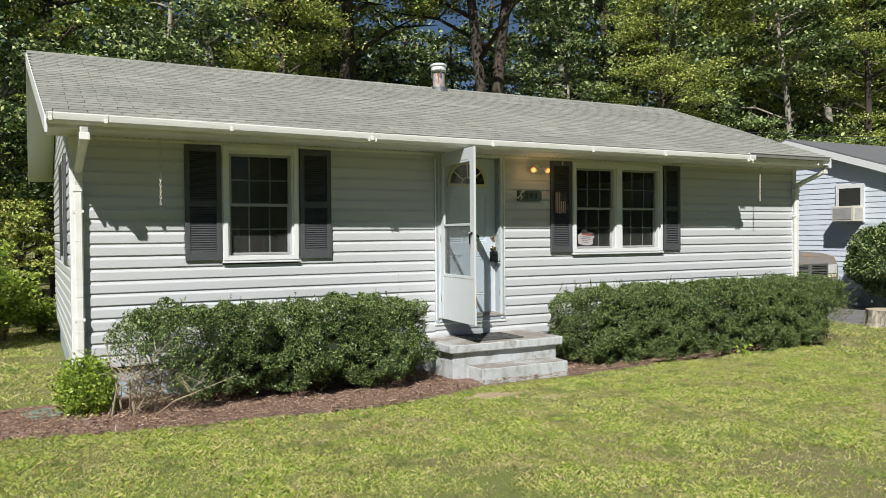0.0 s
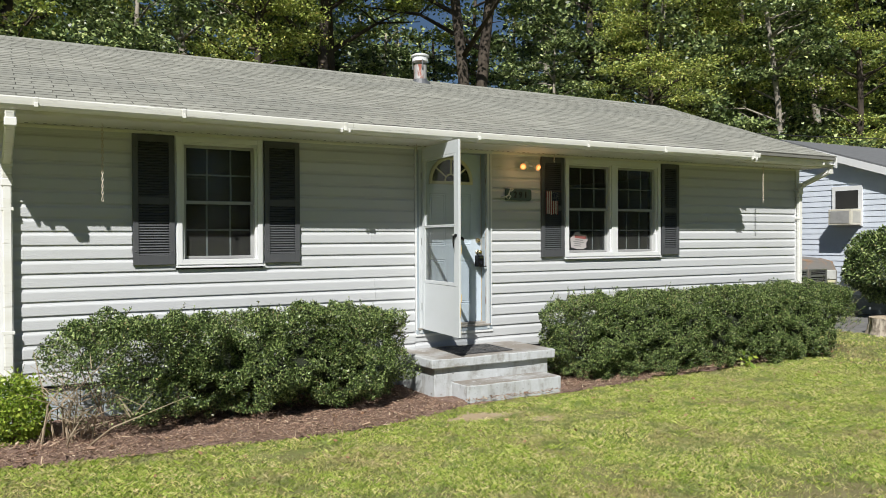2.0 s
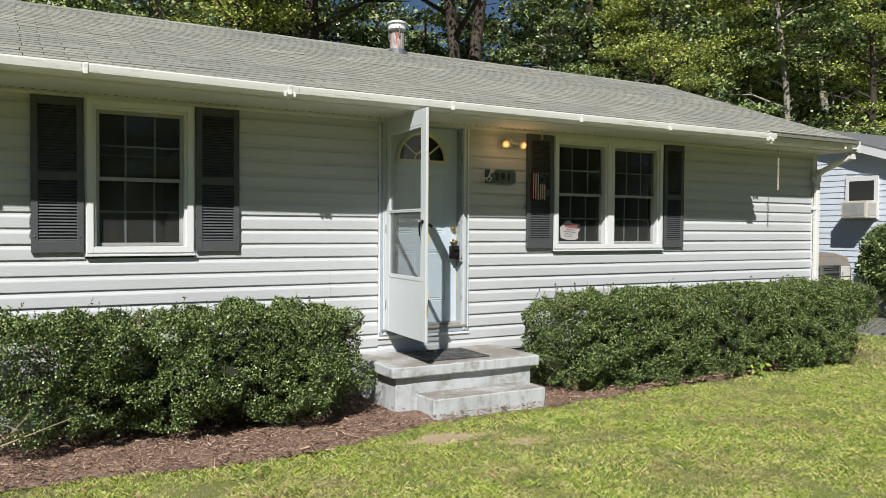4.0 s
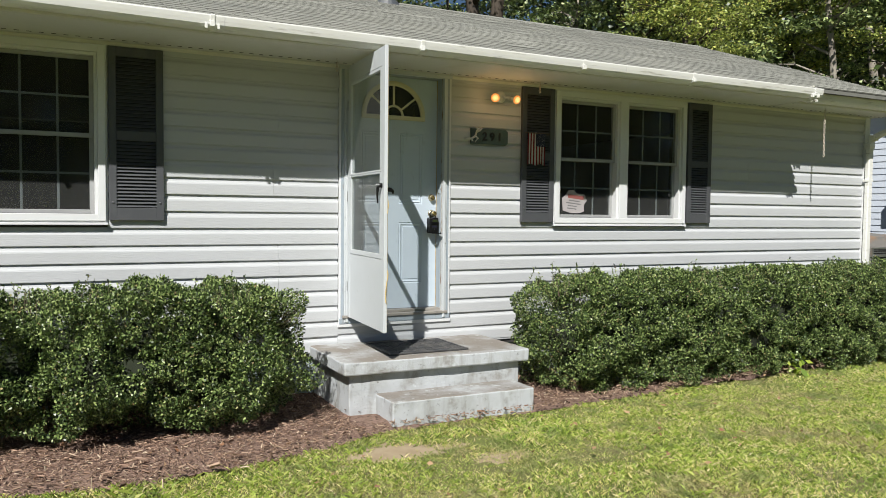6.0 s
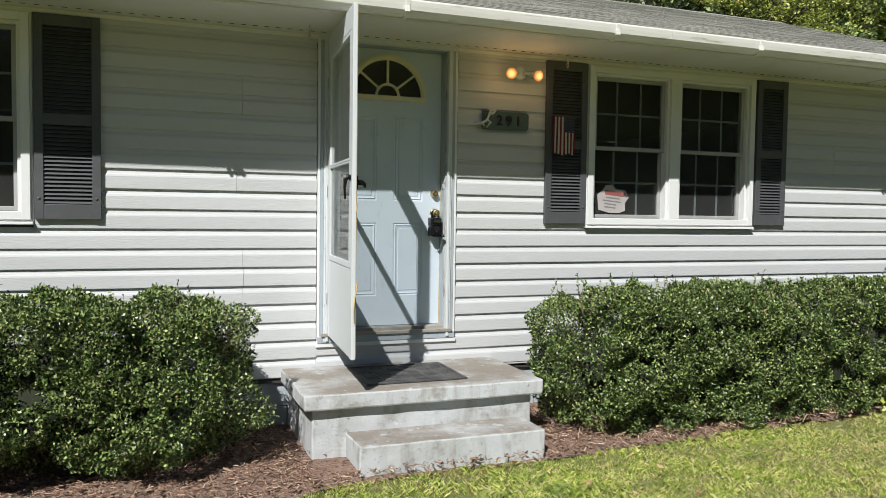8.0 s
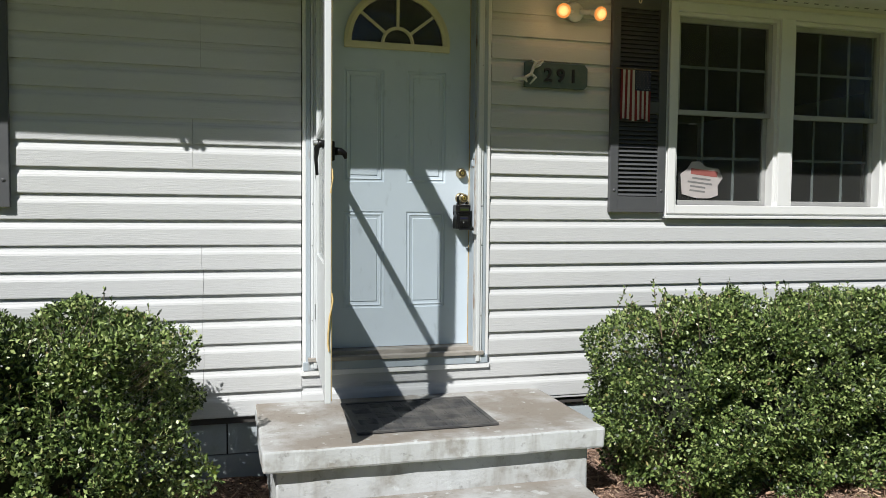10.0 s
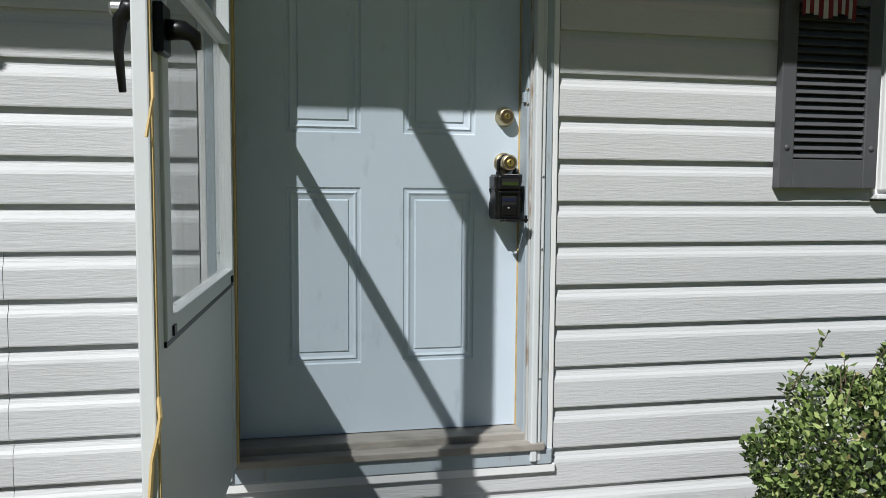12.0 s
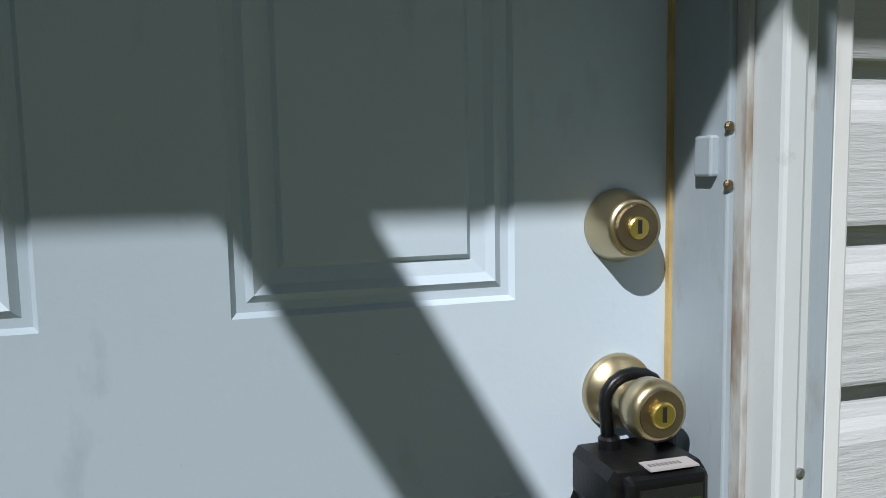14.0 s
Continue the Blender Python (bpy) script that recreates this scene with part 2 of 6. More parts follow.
M_LEAF_Y = Mat("autumn_leaf", (0.4, 0.25, 0.03), 0.5).islands([(0, (0.364, 0.284, 0.035)), (0.5, (0.600, 0.454, 0.044)), (1, (0.600, 0.491, 0.053))]).done(0.35)
M_ASPHALT = Mat("old_asphalt", (0.16, 0.155, 0.15), 0.95).stain((0.09, 0.09, 0.085), 3, 0.45, 0.65, 0.8).bump(90, 0.004).done()
M_NB = Mat("neighbour_siding", (0.60, 0.65, 0.72), 0.5).stain((0.53, 0.57, 0.64), 2, 0.45, 0.7, 0.6).done()
M_BEIGE = plain("beige_plastic", (0.56, 0.53, 0.44), 0.5)
M_TRUCK = Mat("faded_truck_paint", (0.17, 0.16, 0.145), 0.55).stain((0.30, 0.17, 0.08), 3, 0.52, 0.66, 0.8).bump(20, 0.001).done()
M_CHROME = plain("dull_chrome", (0.50, 0.50, 0.48), 0.3, 0.9)
M_LENS = plain("headlight_lens", (0.55, 0.55, 0.52), 0.15)
M_STUMP = Mat("cut_wood", (0.48, 0.40, 0.28), 0.9).stain((0.30, 0.24, 0.16), 9, 0.45, 0.65, 0.8).bump(30, 0.01).done()
M_STUMPBARK = Mat("stump_bark", (0.42, 0.37, 0.30), 0.95).stain((0.17, 0.14, 0.11), 18, 0.45, 0.6, 0.9, (1, 1, 0.4)).bump(24, 0.03, (1, 1, 0.4)).done()
# White muntins greyed: their dimness between the glass is in the colour.
M_MUNTIN = plain("white_muntin_dimmed", (0.30, 0.31, 0.31), 0.5)
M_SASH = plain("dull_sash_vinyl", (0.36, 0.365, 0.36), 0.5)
M_GREENROCK = plain("green_plastic_cover", (0.17, 0.25, 0.20), 0.6)
M_PLAQUE = Mat("slate_plaque", (0.068, 0.108, 0.098), 0.6).stain((0.13, 0.15, 0.14), 14, 0.5, 0.7, 0.6).bump(60, 0.001).done()
M_NUMBER = plain("black_numerals", (0.012, 0.012, 0.012), 0.5)
M_BONE = plain("bleached_twig", (0.62, 0.61, 0.57), 0.7)
M_FLAGRED = plain("flag_red", (0.26, 0.03, 0.04), 0.8)
M_FLAGWHITE = plain("flag_white", (0.80, 0.77, 0.72), 0.8)
M_FLAGBLUE = plain("flag_blue", (0.022, 0.028, 0.07), 0.8)
M_PAPER = plain("sticker_white", (0.42, 0.39, 0.385), 0.6)
M_RED = plain("sticker_red", (0.28, 0.09, 0.08), 0.6)
M_GREY = plain("print_grey", (0.18, 0.18, 0.18), 0.6)
M_LCD = plain("lcd_green", (0.028, 0.042, 0.012), 0.25)
M_BLUE = plain("print_blue", (0.006, 0.008, 0.035), 0.4)
M_CHAIN = plain("weathered_chain", (0.52, 0.46, 0.38), 0.6, 0.0)
M_WIRE = plain("black_wire", (0.03, 0.03, 0.03), 0.6)
M_SKYTRIM = plain("grey_shingle_far_roof", (0.13, 0.135, 0.14), 0.9)


def glass_material(name, tint, rough=0.0, dust=0.0):
    m = bpy.data.materials.new(name)
    m.use_nodes = True
    t = m.node_tree
    t.nodes.remove(t.nodes["Principled BSDF"])
    tr = t.nodes.new("ShaderNodeBsdfTransparent")
    tr.inputs[0].default_value = (*tint, 1)
    gl = t.nodes.new("ShaderNodeBsdfGlossy")
    gl.inputs["Roughness"].default_value = rough
    lw = t.nodes.new("ShaderNodeLayerWeight")
    lw.inputs[0].default_value = 0.5
    pw = t.nodes.new("ShaderNodeMath")
    pw.operation = "POWER"
    pw.inputs[1].default_value = 5.0
    t.links.new(lw.outputs["Facing"], pw.inputs[0])
    fr = t.nodes.new("ShaderNodeMath")
    fr.operation = "MULTIPLY_ADD"
    fr.inputs[1].default_value, fr.inputs[2].default_value = 0.5, 0.022
    t.links.new(pw.outputs[0], fr.inputs[0])
    mx = t.nodes.new("ShaderNodeMixShader")
    t.links.new(fr.outputs[0], mx.inputs[0])
    t.links.new(tr.outputs[0], mx.inputs[1])
    t.links.new(gl.outputs[0], mx.inputs[2])
    film = t.nodes.new("ShaderNodeBsdfDiffuse")
    film.inputs[0].default_value = (0.55, 0.55, 0.52, 1)
    md = t.nodes.new("ShaderNodeMixShader")
    md.inputs[0].default_value = dust
    t.links.new(mx.outputs[0], md.inputs[1])
    t.links.new(film.outputs[0], md.inputs[2])
    t.links.new(md.outputs[0], t.nodes["Material Output"].inputs[0])
    return m


M_GLASS = glass_material("window_glass", (0.80, 0.83, 0.83), 0.0, 0.032)
M_STORMGLASS = glass_material("storm_glass", (0.90, 0.91, 0.91), 0.0, 0.03)
M_SCREEN = glass_material("storm_glass_with_mesh", (0.82, 0.83, 0.83), 0.03, 0.05)


def lamp_material(name, color, strength):
    m = bpy.data.materials.new(name)
    m.use_nodes = True
    b = m.node_tree.nodes["Principled BSDF"]
    b.inputs["Base Color"].default_value = (0.45, 0.27, 0.11, 1)
    b.inputs["Emission Color"].default_value = (*color, 1)
    b.inputs["Emission Strength"].default_value = strength
    return m


M_BULBRIM = lamp_material("amber_bulb_rim", (1.0, 0.30, 0.06), 0.42)
M_BULB = lamp_material("lit_bulb_face", (1.0, 0.42, 0.15), 0.95)

# ---------------------------------------------------------------- building helpers


def offset_of(ob):
    v = Vector((0, 0, 0))
    while ob is not None:
        v += ob.location
        ob = ob.parent
    return v


def link_mesh(name, me, material, parent, label=""):
    ob = new(name, me)
    if material is not None and not me.materials:
        me.materials.append(material)
    ob.parent = parent
    if label:
        ob["label"] = label
    return ob


def part(name, bm, material, parent=None, label="", smooth=False):
    """One mesh object out of a bmesh given in world metres."""
    base = offset_of(parent)
    if base.length:
        bmesh.ops.translate(bm, verts=bm.verts, vec=-base)
    bmesh.ops.recalc_face_normals(bm, faces=bm.faces)
    me = bpy.data.meshes.new(name)
    bm.to_mesh(me)
    bm.free()
    if smooth:
        me.shade_smooth()
    return link_mesh(name, me, material, parent, label)


def thing(name, at, label, category, group="", kind=""):
    ob = new(name)
    ob.location = at
    ob.empty_display_size = 0.1
    return tagged(ob, label, category, group, kind)


def box(x0, x1, y0, y1, z0, z1, bevel=0.0, bm=None):
    one = bmesh.new()
    bmesh.ops.create_cube(one, size=1, matrix=Matrix.Translation(((x0 + x1) / 2, (y0 + y1) / 2, (z0 + z1) / 2)) @ Matrix.Diagonal((x1 - x0, y1 - y0, z1 - z0, 1)))
    if bevel:
        bmesh.ops.bevel(one, geom=one.edges[:], offset=bevel, segments=2, affect="EDGES", profile=0.5)
    return join(bm, one)


def join(bm, one):
    if bm is None:
        return one
    me = bpy.data.meshes.new("tmp")
    one.to_mesh(me)
    one.free()
    bm.from_mesh(me)
    bpy.data.meshes.remove(me)
    return bm


def tube(points, radii, n=8, bm=None, caps=True):
    """A round, tapering tube along points."""
    bm = bm or bmesh.new()
    pts = [Vector(p) for p in points]
    if not hasattr(radii, "__len__"):
        radii = [radii] * len(pts)
    rings, side = [], None
    for i, p in enumerate(pts):
        d = (pts[min(i + 1, len(pts) - 1)] - pts[max(i - 1, 0)]).normalized()
        if side is None:
            side = d.orthogonal().normalized()
        side = (side - d * side.dot(d)).normalized()
        up = d.cross(side)
        rings.append([bm.verts.new(p + (side * math.cos(a) + up * math.sin(a)) * radii[i]) for a in (2 * math.pi * k / n for k in range(n))])
    for a, b in zip(rings, rings[1:]):
        for k in range(n):
            bm.faces.new((a[k], a[(k + 1) % n], b[(k + 1) % n], b[k]))
    if caps:
        bm.faces.new(rings[0][::-1])
        bm.faces.new(rings[-1])
    return bm


def lathe(profile, m, n=20, bm=None):
    """Turns (radius, height) pairs round the z axis of the pose m."""
    bm = bm or bmesh.new()
    rings = []
    for r, h in profile:
        rings.append([bm.verts.new(m @ Vector((r * math.cos(a), r * math.sin(a), h))) for a in (2 * math.pi * k / n for k in range(n))])
    for a, b in zip(rings, rings[1:]):
        for k in range(n):
            bm.faces.new((a[k], a[(k + 1) % n], b[(k + 1) % n], b[k]))
    bm.faces.new(rings[0][::-1])
    bm.faces.new(rings[-1])
    return bm


def extrude_x(profile, x0, x1, bm=None):
    """A closed (y, z) outline drawn out along x."""
    bm = bm or bmesh.new()
    a = [bm.verts.new((x0, y, z)) for y, z in profile]
    b = [bm.verts.new((x1, y, z)) for y, z in profile]
    n = len(profile)
    for k in range(n):
        bm.faces.new((a[k], a[(k + 1) % n], b[(k + 1) % n], b[k]))
    bm.faces.new(a[::-1])
    bm.faces.new(b)
    return bm


def extrude_y(outline, y0, y1, bm=None):
    """A closed (x, z) outline drawn out along y."""
    bm = bm or bmesh.new()
    a = [bm.verts.new((x, y0, z)) for x, z in outline]
    b = [bm.verts.new((x, y1, z)) for x, z in outline]
    n = len(outline)
    for k in range(n):
        bm.faces.new((a[k], a[(k + 1) % n], b[(k + 1) % n], b[k]))
    bm.faces.new(a[::-1])
    bm.faces.new(b)
    return bm


def frame_ring(x0, x1, z0, z1, w, y0, y1, bevel=0.004):
    """A rectangular frame in the plane of the front wall."""
    bm = box(x0, x0 + w, y0, y1, z0, z1, bevel)
    box(x1 - w, x1, y0, y1, z0, z1, bevel, bm)
    box(x0 + w - 0.001, x1 - w + 0.001, y0 + 0.002, y1, z0, z0 + w, bevel, bm)
    return box(x0 + w - 0.001, x1 - w + 0.001, y0 + 0.002, y1, z1 - w, z1, bevel, bm)


def leaf_mesh(name, pos, length, width, material, rng, flat=0.5, out=None, fold=0.25, vary=0.35):
    """Many small folded leaves: one quad each, at pos (n x 3). out: a direction for each leaf."""
    n = len(pos)
    d = rng.normal(size=(n, 3))
    d[:, 2] *= 1 - flat
    if out is not None:
        d = d * 0.8 + out
    d /= np.linalg.norm(d, axis=1)[:, None] + 1e-9
    r = rng.normal(size=(n, 3))
    r[:, 2] *= 1 - flat
    side = np.cross(d, np.cross(r, d))
    side /= np.linalg.norm(side, axis=1)[:, None] + 1e-9
    up = np.cross(d, side)
    ln = (length * (1 + vary * rng.uniform(-1, 1, n)))[:, None]
    wd = (width * (1 + vary * rng.uniform(-1, 1, n)))[:, None]
    v = np.empty((n, 4, 3))
    v[:, 0] = pos
    v[:, 1] = pos + d * ln * 0.5 + side * wd * 0.5 + up * wd * fold
    v[:, 2] = pos + d * ln
    v[:, 3] = pos + d * ln * 0.5 - side * wd * 0.5 + up * wd * fold
    me = bpy.data.meshes.new(name)
    me.vertices.add(4 * n)
    me.vertices.foreach_set("co", v.reshape(-1))
    me.loops.add(4 * n)
    me.loops.foreach_set("vertex_index", np.arange(4 * n, dtype=np.int32))
    me.polygons.add(n)
    me.polygons.foreach_set("loop_start", np.arange(0, 4 * n, 4, dtype=np.int32))
    me.polygons.foreach_set("loop_total", np.full(n, 4, dtype=np.int32))
    me.update(calc_edges=True)
    me.validate()
    me.materials.append(material)
    return me

# ---------------------------------------------------------------- the house: main lines
XL, XR = 0.38, 11.33          # corners of the front wall
YF, YB = 8.12, 14.70          # siding face of the front wall, back wall
RIDGE_Y, RIDGE_Z = 11.42, 4.30
EAVE_Y, EAVE_Z = 7.44, 2.90
STEP_X, STEP_Y, STEP_Z = 9.48, 7.545, 2.937   # past this the eave is set back to a shallower overhang
RAKE_L, RAKE_R = 0.05, 11.72
SOFFIT_Z = 2.785
SIDE_BASE, COURSE = 0.4125, 0.1291
W1 = (1.893, 2.747, 1.485, 2.750)
W2 = (6.695, 8.352, 1.485, 2.745)
DOOR = (4.532, 5.577, 0.62, 2.775)


def lawn_edge(x):
    """Front edge of the mulch bed."""
    return float(np.interp(x, [-1.2, -0.16, 1.0, 1.9, 2.7, 3.6, 4.2, 4.6, 5.8, 6.3, 8.0, 11.1, 11.6], [7.5, 7.0, 6.75, 6.72, 6.5, 6.62, 6.85, 6.98, 6.98, 7.02, 7.15, 7.36, 7.6]))


# ground, one sheet to the horizon
bm = bmesh.new()
xs = [-400, -120, -40, -15] + [-8 + 0.5 * i for i in range(61)] + [30, 60, 150, 400]
ys = [-400, -120, -40, -15] + [-6 + 0.5 * i for i in range(53)] + [30, 60, 150, 400]
grid = [[bm.verts.new((x, y, 0.02 * noise.noise((x * 0.35, y * 0.35, 0)) if -6 < x < 20 and -4 < y < 7 else 0.0)) for x in xs] for y in ys]
for r0, r1 in zip(grid, grid[1:]):
    for k in range(len(xs) - 1):
        bm.faces.new((r0[k], r0[k + 1], r1[k + 1], r1[k]))
tagged(part("ground", bm, M_GROUND, smooth=True), "patchy green lawn with bare spots", "lawn", kind="structure")

# mulch bed along the house
bm = bmesh.new()
rows_, mulch_n = [], 0
mx = [-0.55 + 0.12 * i for i in range(101)]
for x in mx:
    e = lawn_edge(x) + 0.07 * noise.noise((x * 2.3, 4.0, 0))
    rows_.append([bm.verts.new((x, y, (0.012 if j == 0 else 0.055) + 0.03 * noise.noise((x * 3, y * 3, 1)))) for j, y in enumerate(np.linspace(e, 8.17, 9))])
for a, b in zip(rows_, rows_[1:]):
    for k in range(8):
        bm.faces.new((a[k], b[k], b[k + 1], a[k + 1]))
tagged(part("mulch_bed", bm, M_MULCH, smooth=True), "dark brown bark mulch bed along the house front", "mulch bed", kind="structure")

# walls: thick, with their openings
def wall_with_holes(name, x0, x1, z0, z1, y0, y1, holes, material):
    bm = bmesh.new()
    zs = sorted({z0, z1, *[h[2] for h in holes], *[h[3] for h in holes]})
    xs_ = sorted({x0, x1, *[h[0] for h in holes], *[h[1] for h in holes]})
    for a, b in zip(xs_, xs_[1:]):
        for c, d in zip(zs, zs[1:]):
            if not any(h[0] <= a and b <= h[1] and h[2] <= c and d <= h[3] for h in holes):
                box(a, b, y0, y1, c, d, bm=bm)
    bmesh.ops.remove_doubles(bm, verts=bm.verts, dist=0.0005)
    return part(name, bm, material)


W1O = (W1[0] + 0.045, W1[1] - 0.045, W1[2] + 0.045, W1[3] - 0.045)
W2O = (W2[0] + 0.045, W2[1] - 0.045, W2[2] + 0.045, W2[3] - 0.045)
DO = (DOOR[0] + 0.05, DOOR[1] - 0.05, DOOR[2], DOOR[3])
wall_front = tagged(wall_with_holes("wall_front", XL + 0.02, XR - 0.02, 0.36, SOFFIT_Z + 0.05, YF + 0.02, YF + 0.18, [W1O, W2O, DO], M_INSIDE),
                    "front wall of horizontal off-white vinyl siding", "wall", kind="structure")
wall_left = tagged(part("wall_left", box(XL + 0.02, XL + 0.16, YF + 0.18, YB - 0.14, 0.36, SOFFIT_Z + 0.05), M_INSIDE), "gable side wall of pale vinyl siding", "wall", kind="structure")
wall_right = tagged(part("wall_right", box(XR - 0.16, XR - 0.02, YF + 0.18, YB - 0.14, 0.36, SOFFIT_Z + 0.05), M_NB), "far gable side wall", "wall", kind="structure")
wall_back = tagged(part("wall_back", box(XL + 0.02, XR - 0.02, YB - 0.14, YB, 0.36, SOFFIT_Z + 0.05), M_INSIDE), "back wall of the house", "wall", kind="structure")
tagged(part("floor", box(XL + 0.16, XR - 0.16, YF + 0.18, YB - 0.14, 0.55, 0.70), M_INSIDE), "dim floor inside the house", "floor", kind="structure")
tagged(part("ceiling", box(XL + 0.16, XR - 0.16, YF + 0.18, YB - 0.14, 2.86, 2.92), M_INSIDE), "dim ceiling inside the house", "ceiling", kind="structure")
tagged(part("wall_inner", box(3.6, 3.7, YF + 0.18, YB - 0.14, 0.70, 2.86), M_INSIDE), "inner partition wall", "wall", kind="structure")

# gable triangles
for name, x0, x1 in (("gable_left", XL + 0.01, XL + 0.12), ("gable_right", XR - 0.12, XR - 0.01)):
    k = (RIDGE_Z - EAVE_Z) / (RIDGE_Y - EAVE_Y)
    zt = SOFFIT_Z + 0.05
    bm = extrude_x([(YF + 0.02, zt), (YB - 0.02, zt), (YB - 0.02, zt + 0.06), (RIDGE_Y, RIDGE_Z - 0.1), (YF + 0.02, zt + 0.06)], x0, x1)
    tagged(part(name, bm, M_NB), "siding-clad gable end", "wall", kind="structure")

# foundation of painted block
foundation = thing("foundation", (XL, YF, 0), "blue-grey painted concrete block foundation", "foundation", kind="structure")
part("core", box(XL + 0.07, XR - 0.07, YF + 0.06, YB - 0.1, -0.1, 0.36), M_HOLE, foundation)
for row in range(2):
    for i in range(28):
        a = XL + 0.06 + 0.39 * i - (0.195 if row else 0)
        a, b = max(a, XL + 0.06), min(a + 0.383, XR - 0.06)
        if b - a > 0.05:
            part("block", box(a, b, YF + 0.045, YF + 0.075, 0.2 * row - 0.01, 0.2 * row + 0.185, 0.004), M_BLOCK, foundation)
for i in range(16):
    a = YF + 0.08 + 0.39 * i
    if i != 2:
        part("block", box(XL + 0.05, XL + 0.07, a, a + 0.383, 0.0, 0.355, 0.004), M_BLOCK, foundation)
part("access_hatch", box(XL + 0.052, XL + 0.068, YF + 0.87, YF + 1.22, 0.03, 0.34, 0.004), plain("rusty_hatch", (0.16, 0.09, 0.05), 0.8), foundation)

# roof slabs, fascia, soffit
roof = thing("roof", ((RAKE_L + RAKE_R) / 2, RIDGE_Y, RIDGE_Z), "low gable roof of weathered grey asphalt shingles", "roof", kind="structure")
SL = Vector((0, RIDGE_Y - EAVE_Y, RIDGE_Z - EAVE_Z))
SLEN = SL.length
sdir = SL.normalized()
snor = Vector((0, -sdir.z, sdir.y))


def roof_end(x, y):
    """The gable overhangs run out of square: wider at the ridge than at the front eave."""
    f = min(max((RIDGE_Y - y) / (RIDGE_Y - EAVE_Y), 0.0), 1.0)
    if x < 1.0:
        return x - 0.05 + 0.15 * f
    return x + 0.05 - 0.34 * f if x > 11.0 else x


def square_off(bm, x_lo=0.3, x_hi=11.5):
    for v in bm.verts:
        if v.co.x < x_lo or v.co.x > x_hi:
            v.co.x = roof_end(v.co.x, v.co.y)
    return bm


EAVES = ((RAKE_L, STEP_X, EAVE_Y, EAVE_Z, 0.0), (STEP_X, RAKE_R, STEP_Y, STEP_Z, 0.145))   # x from, x to, edge y, edge z, fascia set back
for x0, x1, ey, ez, back in EAVES:
    bm = extrude_x([(ey, ez - 0.012), (RIDGE_Y, RIDGE_Z - 0.012), (2 * RIDGE_Y - EAVE_Y, EAVE_Z - 0.012), (2 * RIDGE_Y - EAVE_Y, EAVE_Z - 0.05), (RIDGE_Y, RIDGE_Z - 0.06), (ey, ez - 0.05)], x0 + 0.01 * (x0 == RAKE_L), x1 - 0.01 * (x1 == RAKE_R))
    part("deck", square_off(bm), M_EDGE, roof)
for x0, x1 in ((RAKE_L - 0.012, RAKE_L + 0.012), (RAKE_R - 0.012, RAKE_R + 0.012)):
    for sgn in (1, -1):
        f = lambda y: RIDGE_Y + sgn * (y - RIDGE_Y)
        ey, ez = (STEP_Y, STEP_Z) if sgn == 1 and x0 > 5 else (EAVE_Y, EAVE_Z)
        bm = extrude_x([(f(ey - 0.01), ez - 0.02), (f(RIDGE_Y), RIDGE_Z - 0.02), (f(RIDGE_Y), RIDGE_Z - 0.18), (f(ey - 0.01), ez - 0.17)], x0, x1)
        part("rake_board", square_off(bm), M_WHITE, roof)
        bm = extrude_x([(f(ey + 0.02), ez - 0.105), (f(RIDGE_Y), RIDGE_Z - 0.12), (f(RIDGE_Y), RIDGE_Z - 0.135), (f(ey + 0.02), ez - 0.12)], min(x0, x1) + 0.025 if x0 < 5 else XR, XL if x0 < 5 else x0)
        part("rake_soffit", square_off(bm), M_WHITE, roof)
fascia = thing("fascia", (5.8, EAVE_Y, SOFFIT_Z), "cream fascia board under the eave", "trim", kind="structure")
soffit = thing("soffit", (5.8, 7.8, SOFFIT_Z), "cream vinyl soffit with a row of vent slots", "soffit", kind="structure")
for x0, x1, ey, ez, back in EAVES:
    ey, ez = ey + back, ez + back * 0.3
    x0, x1 = roof_end(x0, ey), roof_end(x1, ey)
    part("board", box(x0 + 0.012, x1 - 0.012, ey, ey + 0.02, SOFFIT_Z - 0.006, ez - 0.015), M_SOFFIT, fascia)
    part("panel", box(x0 + 0.013, x1 - 0.013, ey + 0.02, YF + 0.05, SOFFIT_Z, SOFFIT_Z + 0.012), M_SOFFIT, soffit)
    part("seam_strip", box(x0 + 0.02, x1 - 0.02, ey + 0.025, ey + 0.045, SOFFIT_Z - 0.008, SOFFIT_Z - 0.0005, 0.002), M_SOFFIT, soffit)
    part("seam_gap", box(x0 + 0.02, x1 - 0.02, ey + 0.046, ey + 0.054, SOFFIT_Z - 0.002, SOFFIT_Z - 0.0005), M_HOLE, soffit)
part("step_return", box(STEP_X - 0.012, STEP_X + 0.008, EAVE_Y + 0.021, STEP_Y + 0.16, SOFFIT_Z - 0.004, EAVE_Z + 0.03), M_SOFFIT, fascia)
bm = bmesh.new()
for i in range(150):
    x = RAKE_L + 0.15 + i * 0.076
    box(x, x + 0.030, YF - 0.10, YF - 0.088, SOFFIT_Z - 0.002, SOFFIT_Z - 0.0005, bm=bm)
tagged(part("vent_slots", bm, M_HOLE, soffit), kind="stuff")
part("cornice_strip", box(XL, XR, YF - 0.012, YF + 0.015, SOFFIT_Z - 0.028, SOFFIT_Z - 0.001, 0.003), M_SOFFIT, soffit)

